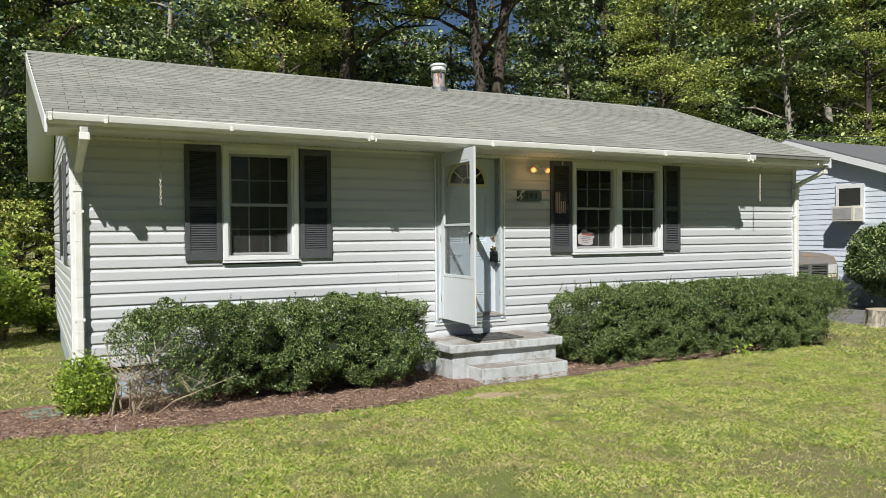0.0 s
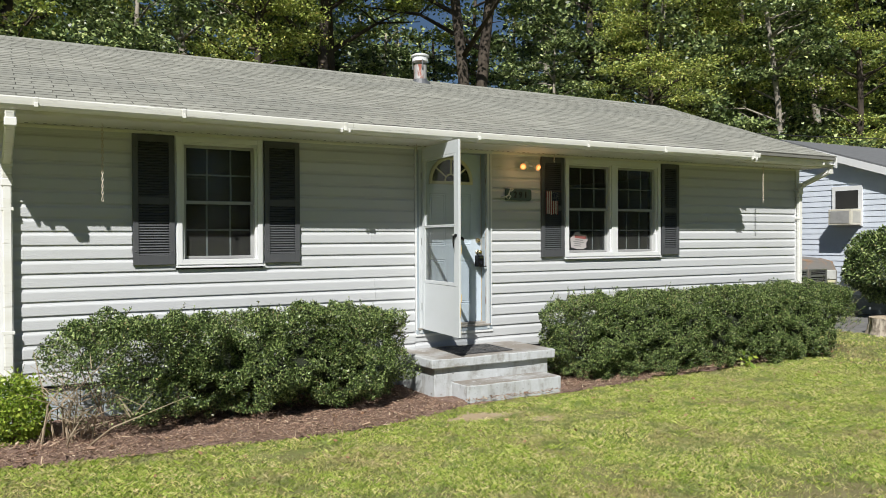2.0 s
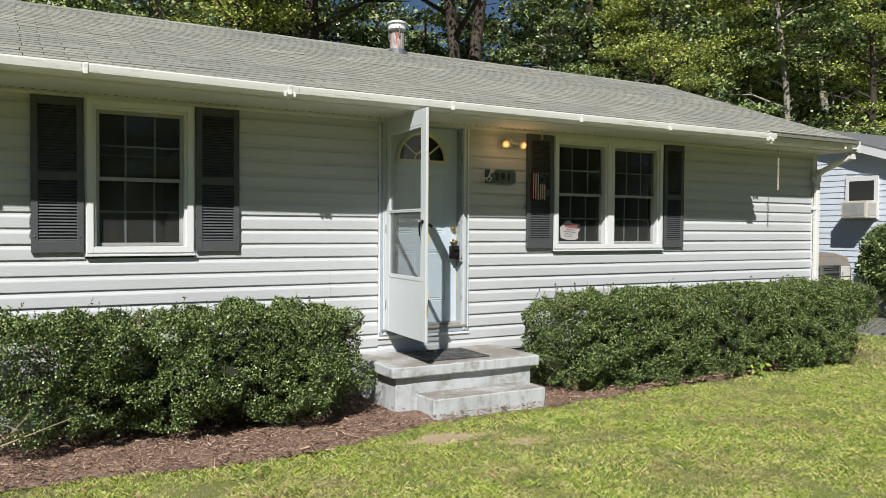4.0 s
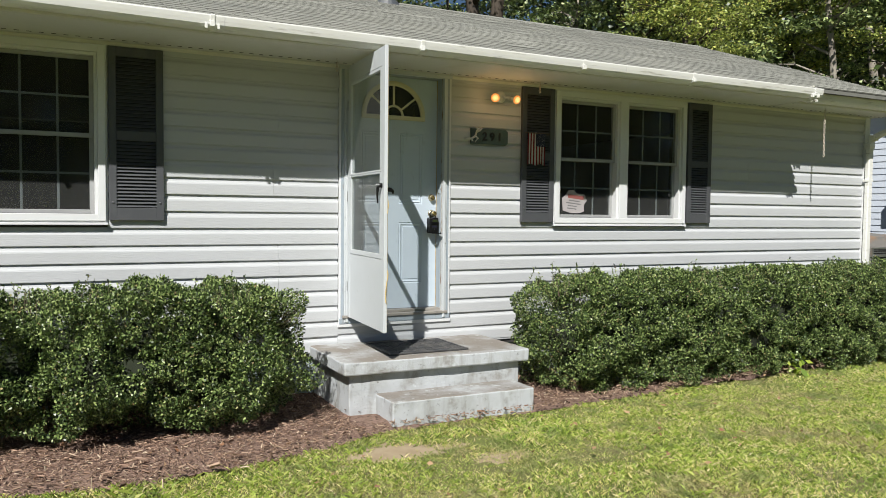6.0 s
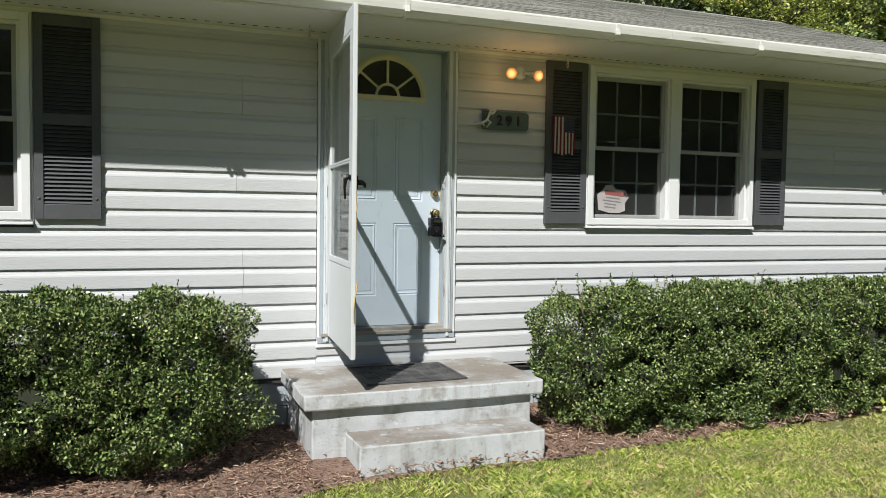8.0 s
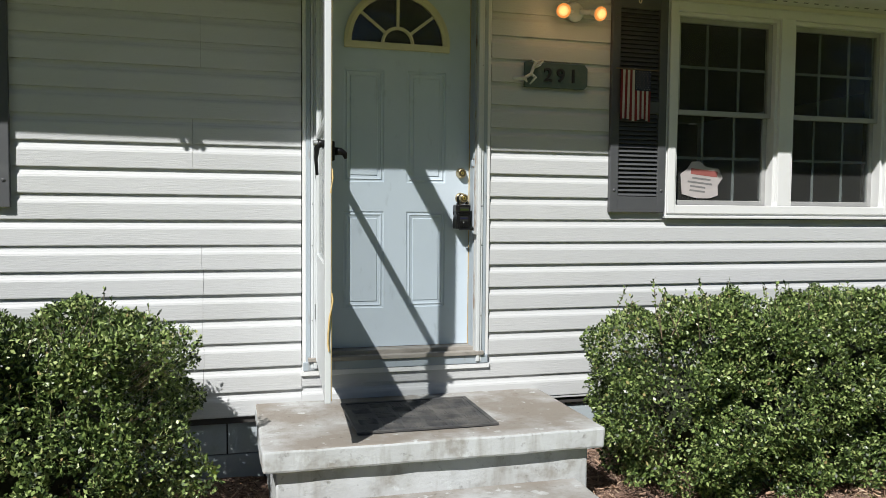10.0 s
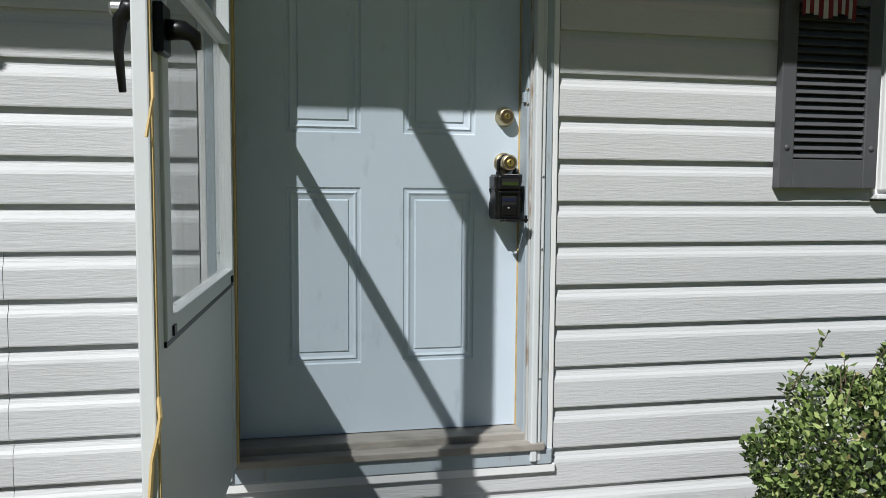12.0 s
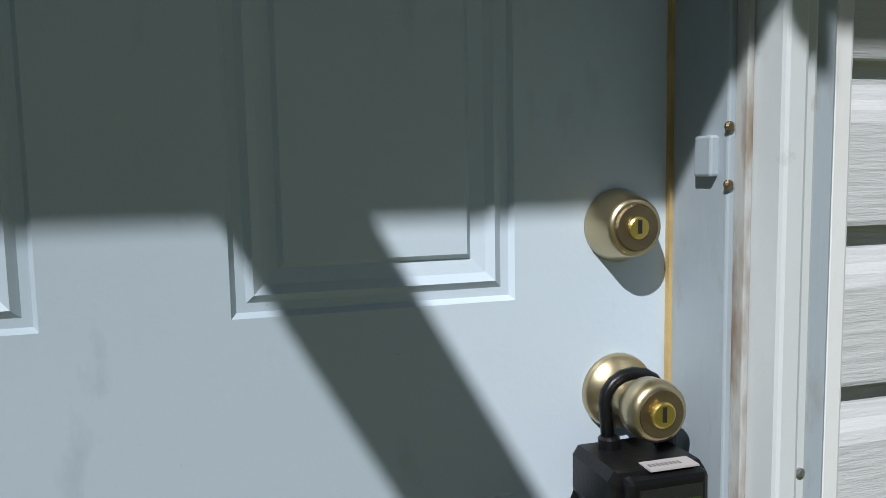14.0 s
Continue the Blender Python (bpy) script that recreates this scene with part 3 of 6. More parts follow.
# siding: lapped courses with a rounded shoulder
LAP = [(0.0, 0.0), (-0.001, 0.004), (-0.001, 0.080), (0.002, 0.090), (0.008, 0.098), (0.0125, 0.110), (0.0135, COURSE + 0.004), (0.019, COURSE + 0.004), (0.019, 0.0)]
bm = extrude_x([(y, z) for y, z in LAP], 0.0, 1.0)
bmesh.ops.recalc_face_normals(bm, faces=bm.faces)
LAP_ME = bpy.data.meshes.new("siding_course")
bm.to_mesh(LAP_ME)
bm.free()
LAP_ME.materials.append(M_SIDING)
LAP_SIDE = LAP_ME.copy()
LAP_SIDE.materials.clear()
LAP_SIDE.materials.append(M_SIDING_SIDE)


def course(parent, x0, x1, z, me=LAP_ME):
    ob = new("siding_course", me)
    ob.parent = parent
    ob.location = (x0, YF + 0.0012 * math.sin(x0 * 7 + z * 13), z)
    ob.scale = (x1 - x0, 1, 1)


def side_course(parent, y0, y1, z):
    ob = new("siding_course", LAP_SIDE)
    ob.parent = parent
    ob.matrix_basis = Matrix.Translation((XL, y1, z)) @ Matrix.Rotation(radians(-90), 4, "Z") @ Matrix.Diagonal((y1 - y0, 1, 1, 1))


rs = random.Random(5)
HOLES = [(W1[0] - 0.012, W1[1] + 0.012, W1[2] - 0.02, W1[3] + 0.02), (W2[0] - 0.012, W2[1] + 0.012, W2[2] - 0.02, W2[3] + 0.02), (DOOR[0] - 0.005, DOOR[1] + 0.005, 0.64, 3)]
SEAMS = [3.98, 9.3, 4.02, 7.6, 2.3]
for i in range(0, 19):
    z = SIDE_BASE + COURSE * i
    if z > SOFFIT_Z - 0.02:
        break
    spans = [(XL + 0.07, DOOR[0] - 0.005), (DOOR[0] - 0.004, XR - 0.07)]
    for h in HOLES:
        if z + COURSE * 0.6 > h[2] and z + COURSE * 0.3 < h[3]:
            spans = [s for a, b in spans for s in ((a, min(b, h[0])), (max(a, h[1]), b)) if s[1] - s[0] > 0.01]
    seam = SEAMS[(i // 2) % 5] if i > 6 else 4.02 + 0.004 * (i % 3)
    for a, b in spans:
        zc = z - 0.012 if a < DOOR[0] - 0.1 else z      # the courses beside the door do not line up
        if a + 0.2 < seam < b - 0.2:
            course(wall_front, a, seam, zc)
            course(wall_front, seam + 0.0015, b, zc)
        else:
            course(wall_front, a, b, zc)
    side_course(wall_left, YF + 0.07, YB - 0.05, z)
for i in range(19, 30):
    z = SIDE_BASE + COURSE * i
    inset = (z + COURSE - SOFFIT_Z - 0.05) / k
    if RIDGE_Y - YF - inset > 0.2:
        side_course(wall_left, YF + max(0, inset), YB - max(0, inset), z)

tagged(part("starter_strip", box(XL + 0.07, XR - 0.07, YF + 0.004, YF + 0.02, 0.395, 0.431, 0.003), M_SIDING, wall_front))

# corner posts
for name, x0, x1, y0, y1 in (("corner_post", XL - 0.015, XL + 0.075, YF - 0.016, YF + 0.02), ("corner_post", XR - 0.075, XR + 0.015, YF - 0.016, YF + 0.02)):
    bm = box(x0, x1, y0, y1, 0.32, SOFFIT_Z - 0.002, 0.004)
    if x0 < 5:
        box(XL - 0.016, XL + 0.012, YF - 0.014, YF + 0.075, 0.32, SOFFIT_Z - 0.002, 0.004, bm)
    else:
        box(XR - 0.012, XR + 0.016, YF - 0.014, YF + 0.075, 0.32, SOFFIT_Z - 0.002, 0.004, bm)
    tagged(part(name, bm, M_WHITE), "white vinyl corner post", "trim", kind="structure")

# ---------------------------------------------------------------- windows


def sash(parent, x0, x1, z0, z1, y, name):
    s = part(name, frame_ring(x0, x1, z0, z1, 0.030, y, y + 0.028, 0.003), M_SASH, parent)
    part("pane", box(x0 + 0.027, x1 - 0.027, y + 0.014, y + 0.018, z0 + 0.027, z1 - 0.027), M_GLASS, s)
    bm = None
    for c in (1, 2):
        xc = x0 + (x1 - x0) * c / 3
        bm = box(xc - 0.008, xc + 0.008, y + 0.019, y + 0.026, z0 + 0.03, z1 - 0.03, bm=bm)
    zc = (z0 + z1) / 2
    bm = box(x0 + 0.03, x1 - 0.03, y + 0.0185, y + 0.0265, zc - 0.008, zc + 0.008, bm=bm)
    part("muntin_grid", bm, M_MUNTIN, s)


def window(name, w, units, label):
    x0, x1, z0, z1 = w
    t = thing(name, ((x0 + x1) / 2, YF, z0), label, "window", kind="structure")
    part("window_frame", frame_ring(x0, x1, z0, z1, 0.052, YF - 0.03, YF + 0.12, 0.004), M_WHITE, t)
    part("outer_lip", frame_ring(x0 - 0.014, x1 + 0.014, z0 - 0.014, z1 + 0.014, 0.02, YF - 0.012, YF + 0.02, 0.003), M_WHITE, t)
    part("window_sill", box(x0 - 0.014, x1 + 0.014, YF - 0.038, YF + 0.01, z0 - 0.03, z0 - 0.012, 0.004), M_WHITE, t)
    gx0, gx1 = x0 + 0.052, x1 - 0.052
    mull = 0.10
    zi = z0 - 0.022          # the sashes stand behind the bottom of the frame
    uw = (gx1 - gx0 - mull * (units - 1)) / units
    for u in range(units):
        a = gx0 + u * (uw + mull)
        b = a + uw
        zm = (zi + z1) / 2
        part("inner_frame", frame_ring(a, b, zi + 0.052, z1 - 0.052, 0.022, YF - 0.005, YF + 0.10, 0.003), M_WHITE, t)
        sash(t, a + 0.022, b - 0.022, zm - 0.018, z1 - 0.074, YF + 0.028, "upper_sash")
        sash(t, a + 0.022, b - 0.022, zi + 0.074, zm + 0.018, YF + 0.060, "lower_sash")
        if u:
            part("mullion", box(a - mull, a, YF - 0.026, YF + 0.11, z0 + 0.05, z1 - 0.05, 0.004), M_WHITE, t)
    return t


window("window_1", W1, 1, "white single-hung window with dark panes and a six-over-six grid")
window("window_2", W2, 2, "white twin single-hung window with dark gridded panes")


def shutter(x0, x1, z0, z1, label):
    t = thing("shutter", ((x0 + x1) / 2, YF, z0), label, "shutter", "window shutters")
    y0, y1 = YF - 0.034, YF - 0.002
    part("stile", box(x0, x0 + 0.052, y0, y1, z0, z1, 0.003), M_SHUTTER, t)
    part("stile", box(x1 - 0.052, x1, y0, y1, z0, z1, 0.003), M_SHUTTER, t)
    zm = z0 - 0.022 + (z1 - z0 + 0.022) * 0.50
    for a, b in ((z0, z0 + 0.093), (zm - 0.035, zm + 0.035), (z1 - 0.07, z1)):
        part("rail", box(x0 + 0.051, x1 - 0.051, y0 + 0.002, y1, a, b, 0.003), M_SHUTTER, t)
    # Dark sheet: the shade between the louvres, put into the colour.
    part("louvre_shade_sheet", box(x0 + 0.05, x1 - 0.05, y1 - 0.006, y1, z0 + 0.088, z1 - 0.06), M_HOLE, t)
    me = None
    for a, b in ((z0 + 0.096, zm - 0.037), (zm + 0.037, z1 - 0.072)):
        n = int((b - a) / 0.0245)
        for i in range(n):
            zc = a + (i + 0.5) * (b - a) / n
            if me is None:
                bm = extrude_x([(-0.011, -0.010), (-0.008, -0.012), (0.010, 0.007), (0.007, 0.010)], x0 + 0.05 - (x0 + x1) / 2, x1 - 0.05 - (x0 + x1) / 2)
                bmesh.ops.recalc_face_normals(bm, faces=bm.faces)
                me = bpy.data.meshes.new("louvre")
                bm.to_mesh(me)
                bm.free()
                me.materials.append(M_SHUTTER)
            o = new("louvre", me)
            o.parent = t
            o.location = (0, y0 + 0.014 - YF, zc - z0)
    for sx in (x0 + 0.026, x1 - 0.026):
        for sz in (z0 + 0.13, z1 - 0.13):
            part("screw", lathe([(0.009, 0), (0.009, 0.003), (0.004, 0.006)], Matrix.Translation((sx, y0, sz)) @ Matrix.Rotation(radians(90), 4, "X"), 10), M_SHUTTER, t)
    return t


for a, b in ((1.486, 1.872), (2.768, 3.146), (6.312, 6.674), (8.374, 8.706)):
    shutter(a, b, 1.490, 2.752, "dark grey louvred plastic shutter beside a window")

# gable side window shutters, edge-on
for y in (9.25, 10.55):
    t = thing("shutter", (XL - 0.02, y, 1.47), "grey louvred shutter on the gable wall", "shutter", "gable shutters")
    part("stile", box(XL - 0.03, XL - 0.002, y, y + 0.05, 1.47, 2.72, 0.003), M_SHUTTER, t)
    part("stile", box(XL - 0.03, XL - 0.002, y + 0.30, y + 0.35, 1.47, 2.72, 0.003), M_SHUTTER, t)
    for a, b in ((1.47, 1.58), (2.06, 2.13), (2.65, 2.72)):
        part("rail", box(XL - 0.028, XL - 0.002, y + 0.049, y + 0.301, a, b, 0.003), M_SHUTTER, t)
    for i in range(44):
        z = 1.59 + i * 0.0245
        if not 2.05 < z < 2.135:
            part("louvre", box(XL - 0.024, XL - 0.004, y + 0.048, y + 0.302, z, z + 0.012), M_SHUTTER, t)
t = thing("window_3", (XL - 0.01, 9.9, 1.47), "white gable side window", "window", kind="structure")
part("window_frame", box(XL - 0.03, XL + 0.02, 9.62, 10.53, 1.46, 2.74, 0.004), M_WHITE, t)
# Opaque near-black pane: the unlit room behind is in its colour.
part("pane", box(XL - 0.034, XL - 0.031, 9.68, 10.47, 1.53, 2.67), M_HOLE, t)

# ---------------------------------------------------------------- entrance door
DX0, DX1, DZ0, DZ1 = 4.625, 5.484, 0.725, 2.745
DY = 8.215
door = thing("door_1", (5.05, DY, DZ0), "closed blue-grey panelled entrance door with a fanlight", "door", kind="structure")
PANELS = [(4.765, 4.990, 1.646, 2.265), (5.119, 5.344, 1.646, 2.265), (4.765, 4.990, 0.944, 1.483), (5.119, 5.344, 0.944, 1.483)]
FCX, FZ0, FR = 5.062, 2.380, 0.262


def door_skin():
    """The front sheet of the door, with pressed panel mouldings."""
    bm = bmesh.new()
    steps = [(0.0, 0.0), (0.004, 0.0045), (0.011, 0.0045), (0.017, 0.0), (0.024, 0.004), (0.036, 0.0065), (0.040, 0.0022)]
    xs_ = sorted({DX0, DX1, *[p[0] for p in PANELS], *[p[1] for p in PANELS]})
    zs = sorted({DZ0, DZ1, *[p[2] for p in PANELS], *[p[3] for p in PANELS]})
    for a, b in zip(xs_, xs_[1:]):
        for c, d in zip(zs, zs[1:]):
            if any(p[0] <= a and b <= p[1] and p[2] <= c and d <= p[3] for p in PANELS):
                continue
            bm.faces.new([bm.verts.new(v) for v in ((a, DY, c), (b, DY, c), (b, DY, d), (a, DY, d))])
    for p in PANELS:
        rings = [[bm.verts.new(v) for v in ((p[0] + o, DY + dep, p[2] + o), (p[1] - o, DY + dep, p[2] + o), (p[1] - o, DY + dep, p[3] - o), (p[0] + o, DY + dep, p[3] - o))] for o, dep in steps]
        for a, b in zip(rings, rings[1:]):
            for q in range(4):
                bm.faces.new((a[q], a[(q + 1) % 4], b[(q + 1) % 4], b[q]))
        bm.faces.new(rings[-1])
    bmesh.ops.remove_doubles(bm, verts=bm.verts, dist=0.0004)
    return bm


part("door_leaf", door_skin(), M_DOOR, door)
part("door_core", box(DX0, DX1, DY + 0.012, DY + 0.044, DZ0, DZ1), M_DOOR, door)
arc = [(FCX + FR * math.cos(a), FZ0 + 0.03 + (FR + 0.0) * math.sin(a)) for a in np.linspace(0, math.pi, 25)]
part("fanlight_pane", extrude_y(arc, DY - 0.004, DY - 0.001), M_GLASS, door)
# Black sheet in place of an unlit room behind the fanlight.
part("fanlight_dark_sheet", extrude_y(arc, DY - 0.0009, DY - 0.0002), M_HOLE, door)


def arch_band(r0, r1, y0, y1, n=24):
    bm = bmesh.new()
    rings = []
    for a in np.linspace(0, math.pi, n):
        c, s_ = math.cos(a), math.sin(a)
        rings.append([bm.verts.new((FCX + r * c, y, FZ0 + 0.03 + r * s_)) for r, y in ((r0, y1), (r0, y0), ((r0 + r1) / 2, y0 - 0.004), (r1, y0), (r1, y1))])
    for a, b in zip(rings, rings[1:]):
        for q in range(4):
            bm.faces.new((a[q], b[q], b[q + 1], a[q + 1]))
    return bm


fan = part("fanlight_frame", arch_band(FR - 0.004, FR + 0.036, DY - 0.018, DY), M_CREAM, door, "cream half-round fanlight frame")
part("bottom_rail", box(FCX - FR - 0.036, FCX + FR + 0.036, DY - 0.02, DY, FZ0 - 0.005, FZ0 + 0.032, 0.004), M_CREAM, fan)
part("hub", arch_band(0.075, 0.093, DY - 0.014, DY - 0.003), M_CREAM, fan)
for a in (38, 90, 142):
    c, s_ = math.cos(radians(a)), math.sin(radians(a))
    bm = box(-0.008, 0.008, DY - 0.014, DY - 0.004, 0.09, FR)
    bmesh.ops.transform(bm, verts=bm.verts, matrix=Matrix.Translation((FCX, 0, FZ0 + 0.03)) @ Matrix.Rotation(radians(90 - a), 4, "Y"))
    part("spoke", bm, M_CREAM, fan)

# frame, stop, brick mould and sill
dframe = thing("door_frame", (5.05, YF, 0.62), "weathered grey and white painted door frame", "door frame", kind="structure")
for s in (0, 1):
    e = (lambda x: x) if s else (lambda x: 2 * 5.0545 - x)
    def vbox(a, b, y0, y1, z0, z1, bv, mat_, nm):
        x0, x1 = sorted((e(a), e(b)))
        part(nm, box(x0, x1, y0, y1, z0, z1, bv), mat_, dframe)
    vbox(5.4835, 5.488, DY - 0.006, DY + 0.03, 0.70, 2.75, 0, M_BARE, "weatherstrip")
    vbox(5.487, 5.512, YF + 0.016, DY + 0.09, 0.66, 2.775, 0.002, M_JAMB, "jamb")
    vbox(5.4925, 5.4985, YF + 0.002, YF + 0.016, 0.66, 2.77, 0.001, M_RAW, "bare_edge")
    vbox(5.499, 5.520, YF - 0.030, YF + 0.014, 0.64, 2.775, 0.004, M_STORM, "storm_rail")
    vbox(5.5205, 5.534, YF - 0.022, YF + 0.014, 0.64, 2.775, 0.003, M_STORM, "storm_lip")
    vbox(5.5345, 5.558, YF - 0.014, YF + 0.02, 0.66, 2.775, 0.003, M_JAMB, "brick_mould")
    vbox(5.5585, 5.577, YF - 0.010, YF + 0.02, 0.60, 2.78, 0.003, M_WHITE, "channel")
    for z in (0.9, 1.30, 1.52, 2.3):
        xs2 = e(5.527)
        part("screw", lathe([(0.004, 0), (0.004, 0.002), (0.002, 0.003)], Matrix.Translation((xs2, YF - 0.022, z)) @ Matrix.Rotation(radians(90), 4, "X"), 8), M_STEEL, dframe)
part("head_jamb", box(4.60, 5.511, YF + 0.017, DY + 0.09, 2.748, 2.775, 0.003), M_JAMB, dframe)
part("head_trim", box(4.533, 5.576, YF - 0.033, YF + 0.02, 2.752, 2.785, 0.003), M_STORM, dframe)
part("threshold", box(4.600, 5.510, YF + 0.012, DY + 0.09, 0.69, 0.722, 0.004), M_SILL, dframe)
part("sill_nose", box(4.56, 5.545, YF - 0.034, YF + 0.012, 0.676, 0.700, 0.004), M_SILL, dframe)
part("sill_board", box(4.535, 5.572, YF - 0.02, YF + 0.015, 0.628, 0.675, 0.003), M_JAMB, dframe)
part("sill_channel", box(4.525, 5.585, YF - 0.016, YF + 0.012, 0.600, 0.627, 0.003), M_WHITE, dframe)

# deadbolt, knob, strike
YAX = Matrix.Rotation(radians(90), 4, "X")
KX = 5.437
bolt = part("deadbolt", lathe([(0.031, 0), (0.031, 0.003), (0.0285, 0.012), (0.0245, 0.028), (0.022, 0.032), (0.020, 0.032)], Matrix.Translation((KX, DY, 1.704)) @ YAX, 28), M_BRASS, door, "brushed brass deadbolt", True)
part("cylinder", lathe([(0.0195, 0), (0.0195, 0.0325), (0.018, 0.0345)], Matrix.Translation((KX, DY, 1.704)) @ YAX, 24), M_BRONZE, bolt)
part("keyway", lathe([(0.0092, 0.034), (0.0092, 0.036), (0.008, 0.037)], Matrix.Translation((KX, DY, 1.704)) @ YAX, 20), M_KEYWAY, bolt)
part("key_slot", box(KX - 0.0015, KX + 0.0015, DY - 0.038, DY - 0.0365, 1.6995, 1.7105), M_NUMBER, bolt)
knob = part("door_knob", lathe([(0.033, 0), (0.033, 0.003), (0.0315, 0.008), (0.021, 0.013), (0.0135, 0.018), (0.0125, 0.034), (0.019, 0.040), (0.0245, 0.048), (0.0255, 0.060), (0.024, 0.068), (0.020, 0.071)], Matrix.Translation((KX, DY, 1.561)) @ YAX, 28), M_BRASS, door, "brushed brass door knob with a key slot", True)
part("face_ring", lathe([(0.0195, 0.0705), (0.0190, 0.0722), (0.0125, 0.0722)], Matrix.Translation((KX, DY, 1.561)) @ YAX, 28), M_BRONZE, knob)
part("keyway", lathe([(0.0105, 0.070), (0.0105, 0.0745), (0.009, 0.0755)], Matrix.Translation((KX, DY, 1.561)) @ YAX, 20), M_KEYWAY, knob)
part("key_slot", box(KX - 0.0015, KX + 0.0015, DY - 0.0765, DY - 0.074, 1.556, 1.568), M_NUMBER, knob)
strike = part("storm_strike", box(5.480, 5.492, YF + 0.028, YF + 0.05, 1.744, 1.776, 0.002), M_JAMB, door, "small grey painted storm door strike")
for z in (1.738, 1.782):
    part("screw", lathe([(0.004, 0), (0.004, 0.002), (0.0025, 0.003)], Matrix.Translation((5.487, YF + 0.016, z)) @ YAX, 10), M_BRONZE, strike)

# key safe hung on the knob
lock = thing("lock_box", (KX, DY - 0.05, 1.36), "black electronic key safe hanging from the door knob, its flap open", "lock box")
LX0, LX1, LY0, LY1, LZ0, LZ1 = 5.386, 5.470, DY - 0.085, DY - 0.016, 1.389, 1.525
LC = (LX0 + LX1) / 2
half = [(LZ0, 0.039), (LZ0 + 0.010, 0.0425), (LZ0 + 0.040, 0.0425), (LZ0 + 0.072, 0.0375), (LZ0 + 0.090, 0.0375), (LZ0 + 0.100, 0.0425), (LZ1 - 0.008, 0.0425), (LZ1, 0.037)]
bm = extrude_y([(LC + w, z) for z, w in half] + [(LC - w, z) for z, w in half[::-1]], LY0, LY1)
bmesh.ops.bevel(bm, geom=[e_ for e_ in bm.edges if abs(e_.verts[0].co.y - e_.verts[1].co.y) < 0.001], offset=0.005, segments=2, affect="EDGES", profile=0.5)
part("body", bm, M_BLACK, lock)
head = part("upper_face", box(LX0 + 0.009, LX1 - 0.005, LY0 - 0.010, LY0 + 0.004, LZ1 - 0.046, LZ1 - 0.003, 0.005), M_BLACK, lock)
part("lcd_bezel", box(LX0 + 0.018, LX1 - 0.012, LY0 - 0.0112, LY0 - 0.0095, LZ1 - 0.036, LZ1 - 0.012), M_NUMBER, head)
part("lcd", box(LX0 + 0.020, LX1 - 0.014, LY0 - 0.0120, LY0 - 0.0110, LZ1 - 0.033, LZ1 - 0.022), M_LCD, head, "dull green display")
part("shelf", box(LX0 + 0.013, LX1 - 0.009, LY0 - 0.0085, LY0 + 0.002, LZ1 - 0.058, LZ1 - 0.050, 0.002), M_BLACK, lock)
part("side_rail", box(LX0 + 0.010, LX0 + 0.019, LY0 - 0.006, LY0 + 0.002, LZ0 + 0.005, LZ1 - 0.05, 0.002), M_BLACK, lock)
part("side_rail", box(LX1 - 0.014, LX1 - 0.006, LY0 - 0.006, LY0 + 0.002, LZ0 + 0.005, LZ1 - 0.05, 0.002), M_BLACK, lock)
part("cavity", box(LX0 + 0.021, LX1 - 0.016, LY0 - 0.0015, LY0 + 0.001, LZ0 + 0.008, LZ1 - 0.060), M_NUMBER, lock)
part("key_pad", box(LX0 + 0.023, LX1 - 0.018, LY0 - 0.003, LY0 - 0.001, LZ0 + 0.056, LZ0 + 0.064), M_BLUE, lock, "dark blue printed strip")
part("key_tray", box(LX0 + 0.022, LX1 - 0.017, LY0 - 0.005, LY0 + 0.001, LZ0 + 0.012, LZ0 + 0.045, 0.002), M_BLACK, lock)
part("button", lathe([(0.0035, 0), (0.0035, 0.002), (0.002, 0.003)], Matrix.Translation(((LX0 + LX1) / 2, LY0 - 0.005, LZ0 + 0.035)) @ YAX, 10), M_STEEL, lock)
bm = box(LX0 + 0.016, LX1 + 0.006, LY0 - 0.055, LY0 + 0.0, LZ0 - 0.008, LZ0 - 0.002, 0.002)
bmesh.ops.rotate(bm, verts=bm.verts, cent=(0, LY0, LZ0), matrix=Matrix.Rotation(radians(-6), 3, "X"))
flap = part("flap", bm, M_BLACK, lock, "open black flap")
part("tab", box(LX1 - 0.004, LX1 + 0.004, LY0 - 0.05, LY0 - 0.044, LZ0 - 0.008, LZ0 + 0.014, 0.001), M_BLACK, flap)
part("top_label", box(LX0 + 0.030, LX1 - 0.012, LY0 - 0.006, LY0 + 0.012, LZ1 - 0.0005, LZ1 + 0.0008), M_PAPER, lock, "white label with printed number")
for i in range(8):
    part("printed_bar", box(LX0 + 0.033 + i * 0.0036, LX0 + 0.0352 + i * 0.0036, LY0 + 0.0005, LY0 + 0.005, LZ1 + 0.0008, LZ1 + 0.0012), M_GREY, lock)
pts = [(KX - 0.026, DY - 0.035, LZ1 - 0.004)] + [(KX - 0.026 * math.cos(a), DY - 0.028, 1.561 + 0.0 + 0.022 * math.sin(a)) for a in np.linspace(0, math.pi, 9)] + [(KX + 0.026, DY - 0.035, LZ1 - 0.004)]
part("shackle", tube(pts, 0.0055, 10), M_BLACK, lock, smooth=True)
for sx in (KX - 0.026, KX + 0.026):
    part("collar", lathe([(0.009, 0), (0.009, 0.010), (0.007, 0.012)], Matrix.Translation((sx, DY - 0.035, LZ1 - 0.002)), 14), M_BLACK, lock)

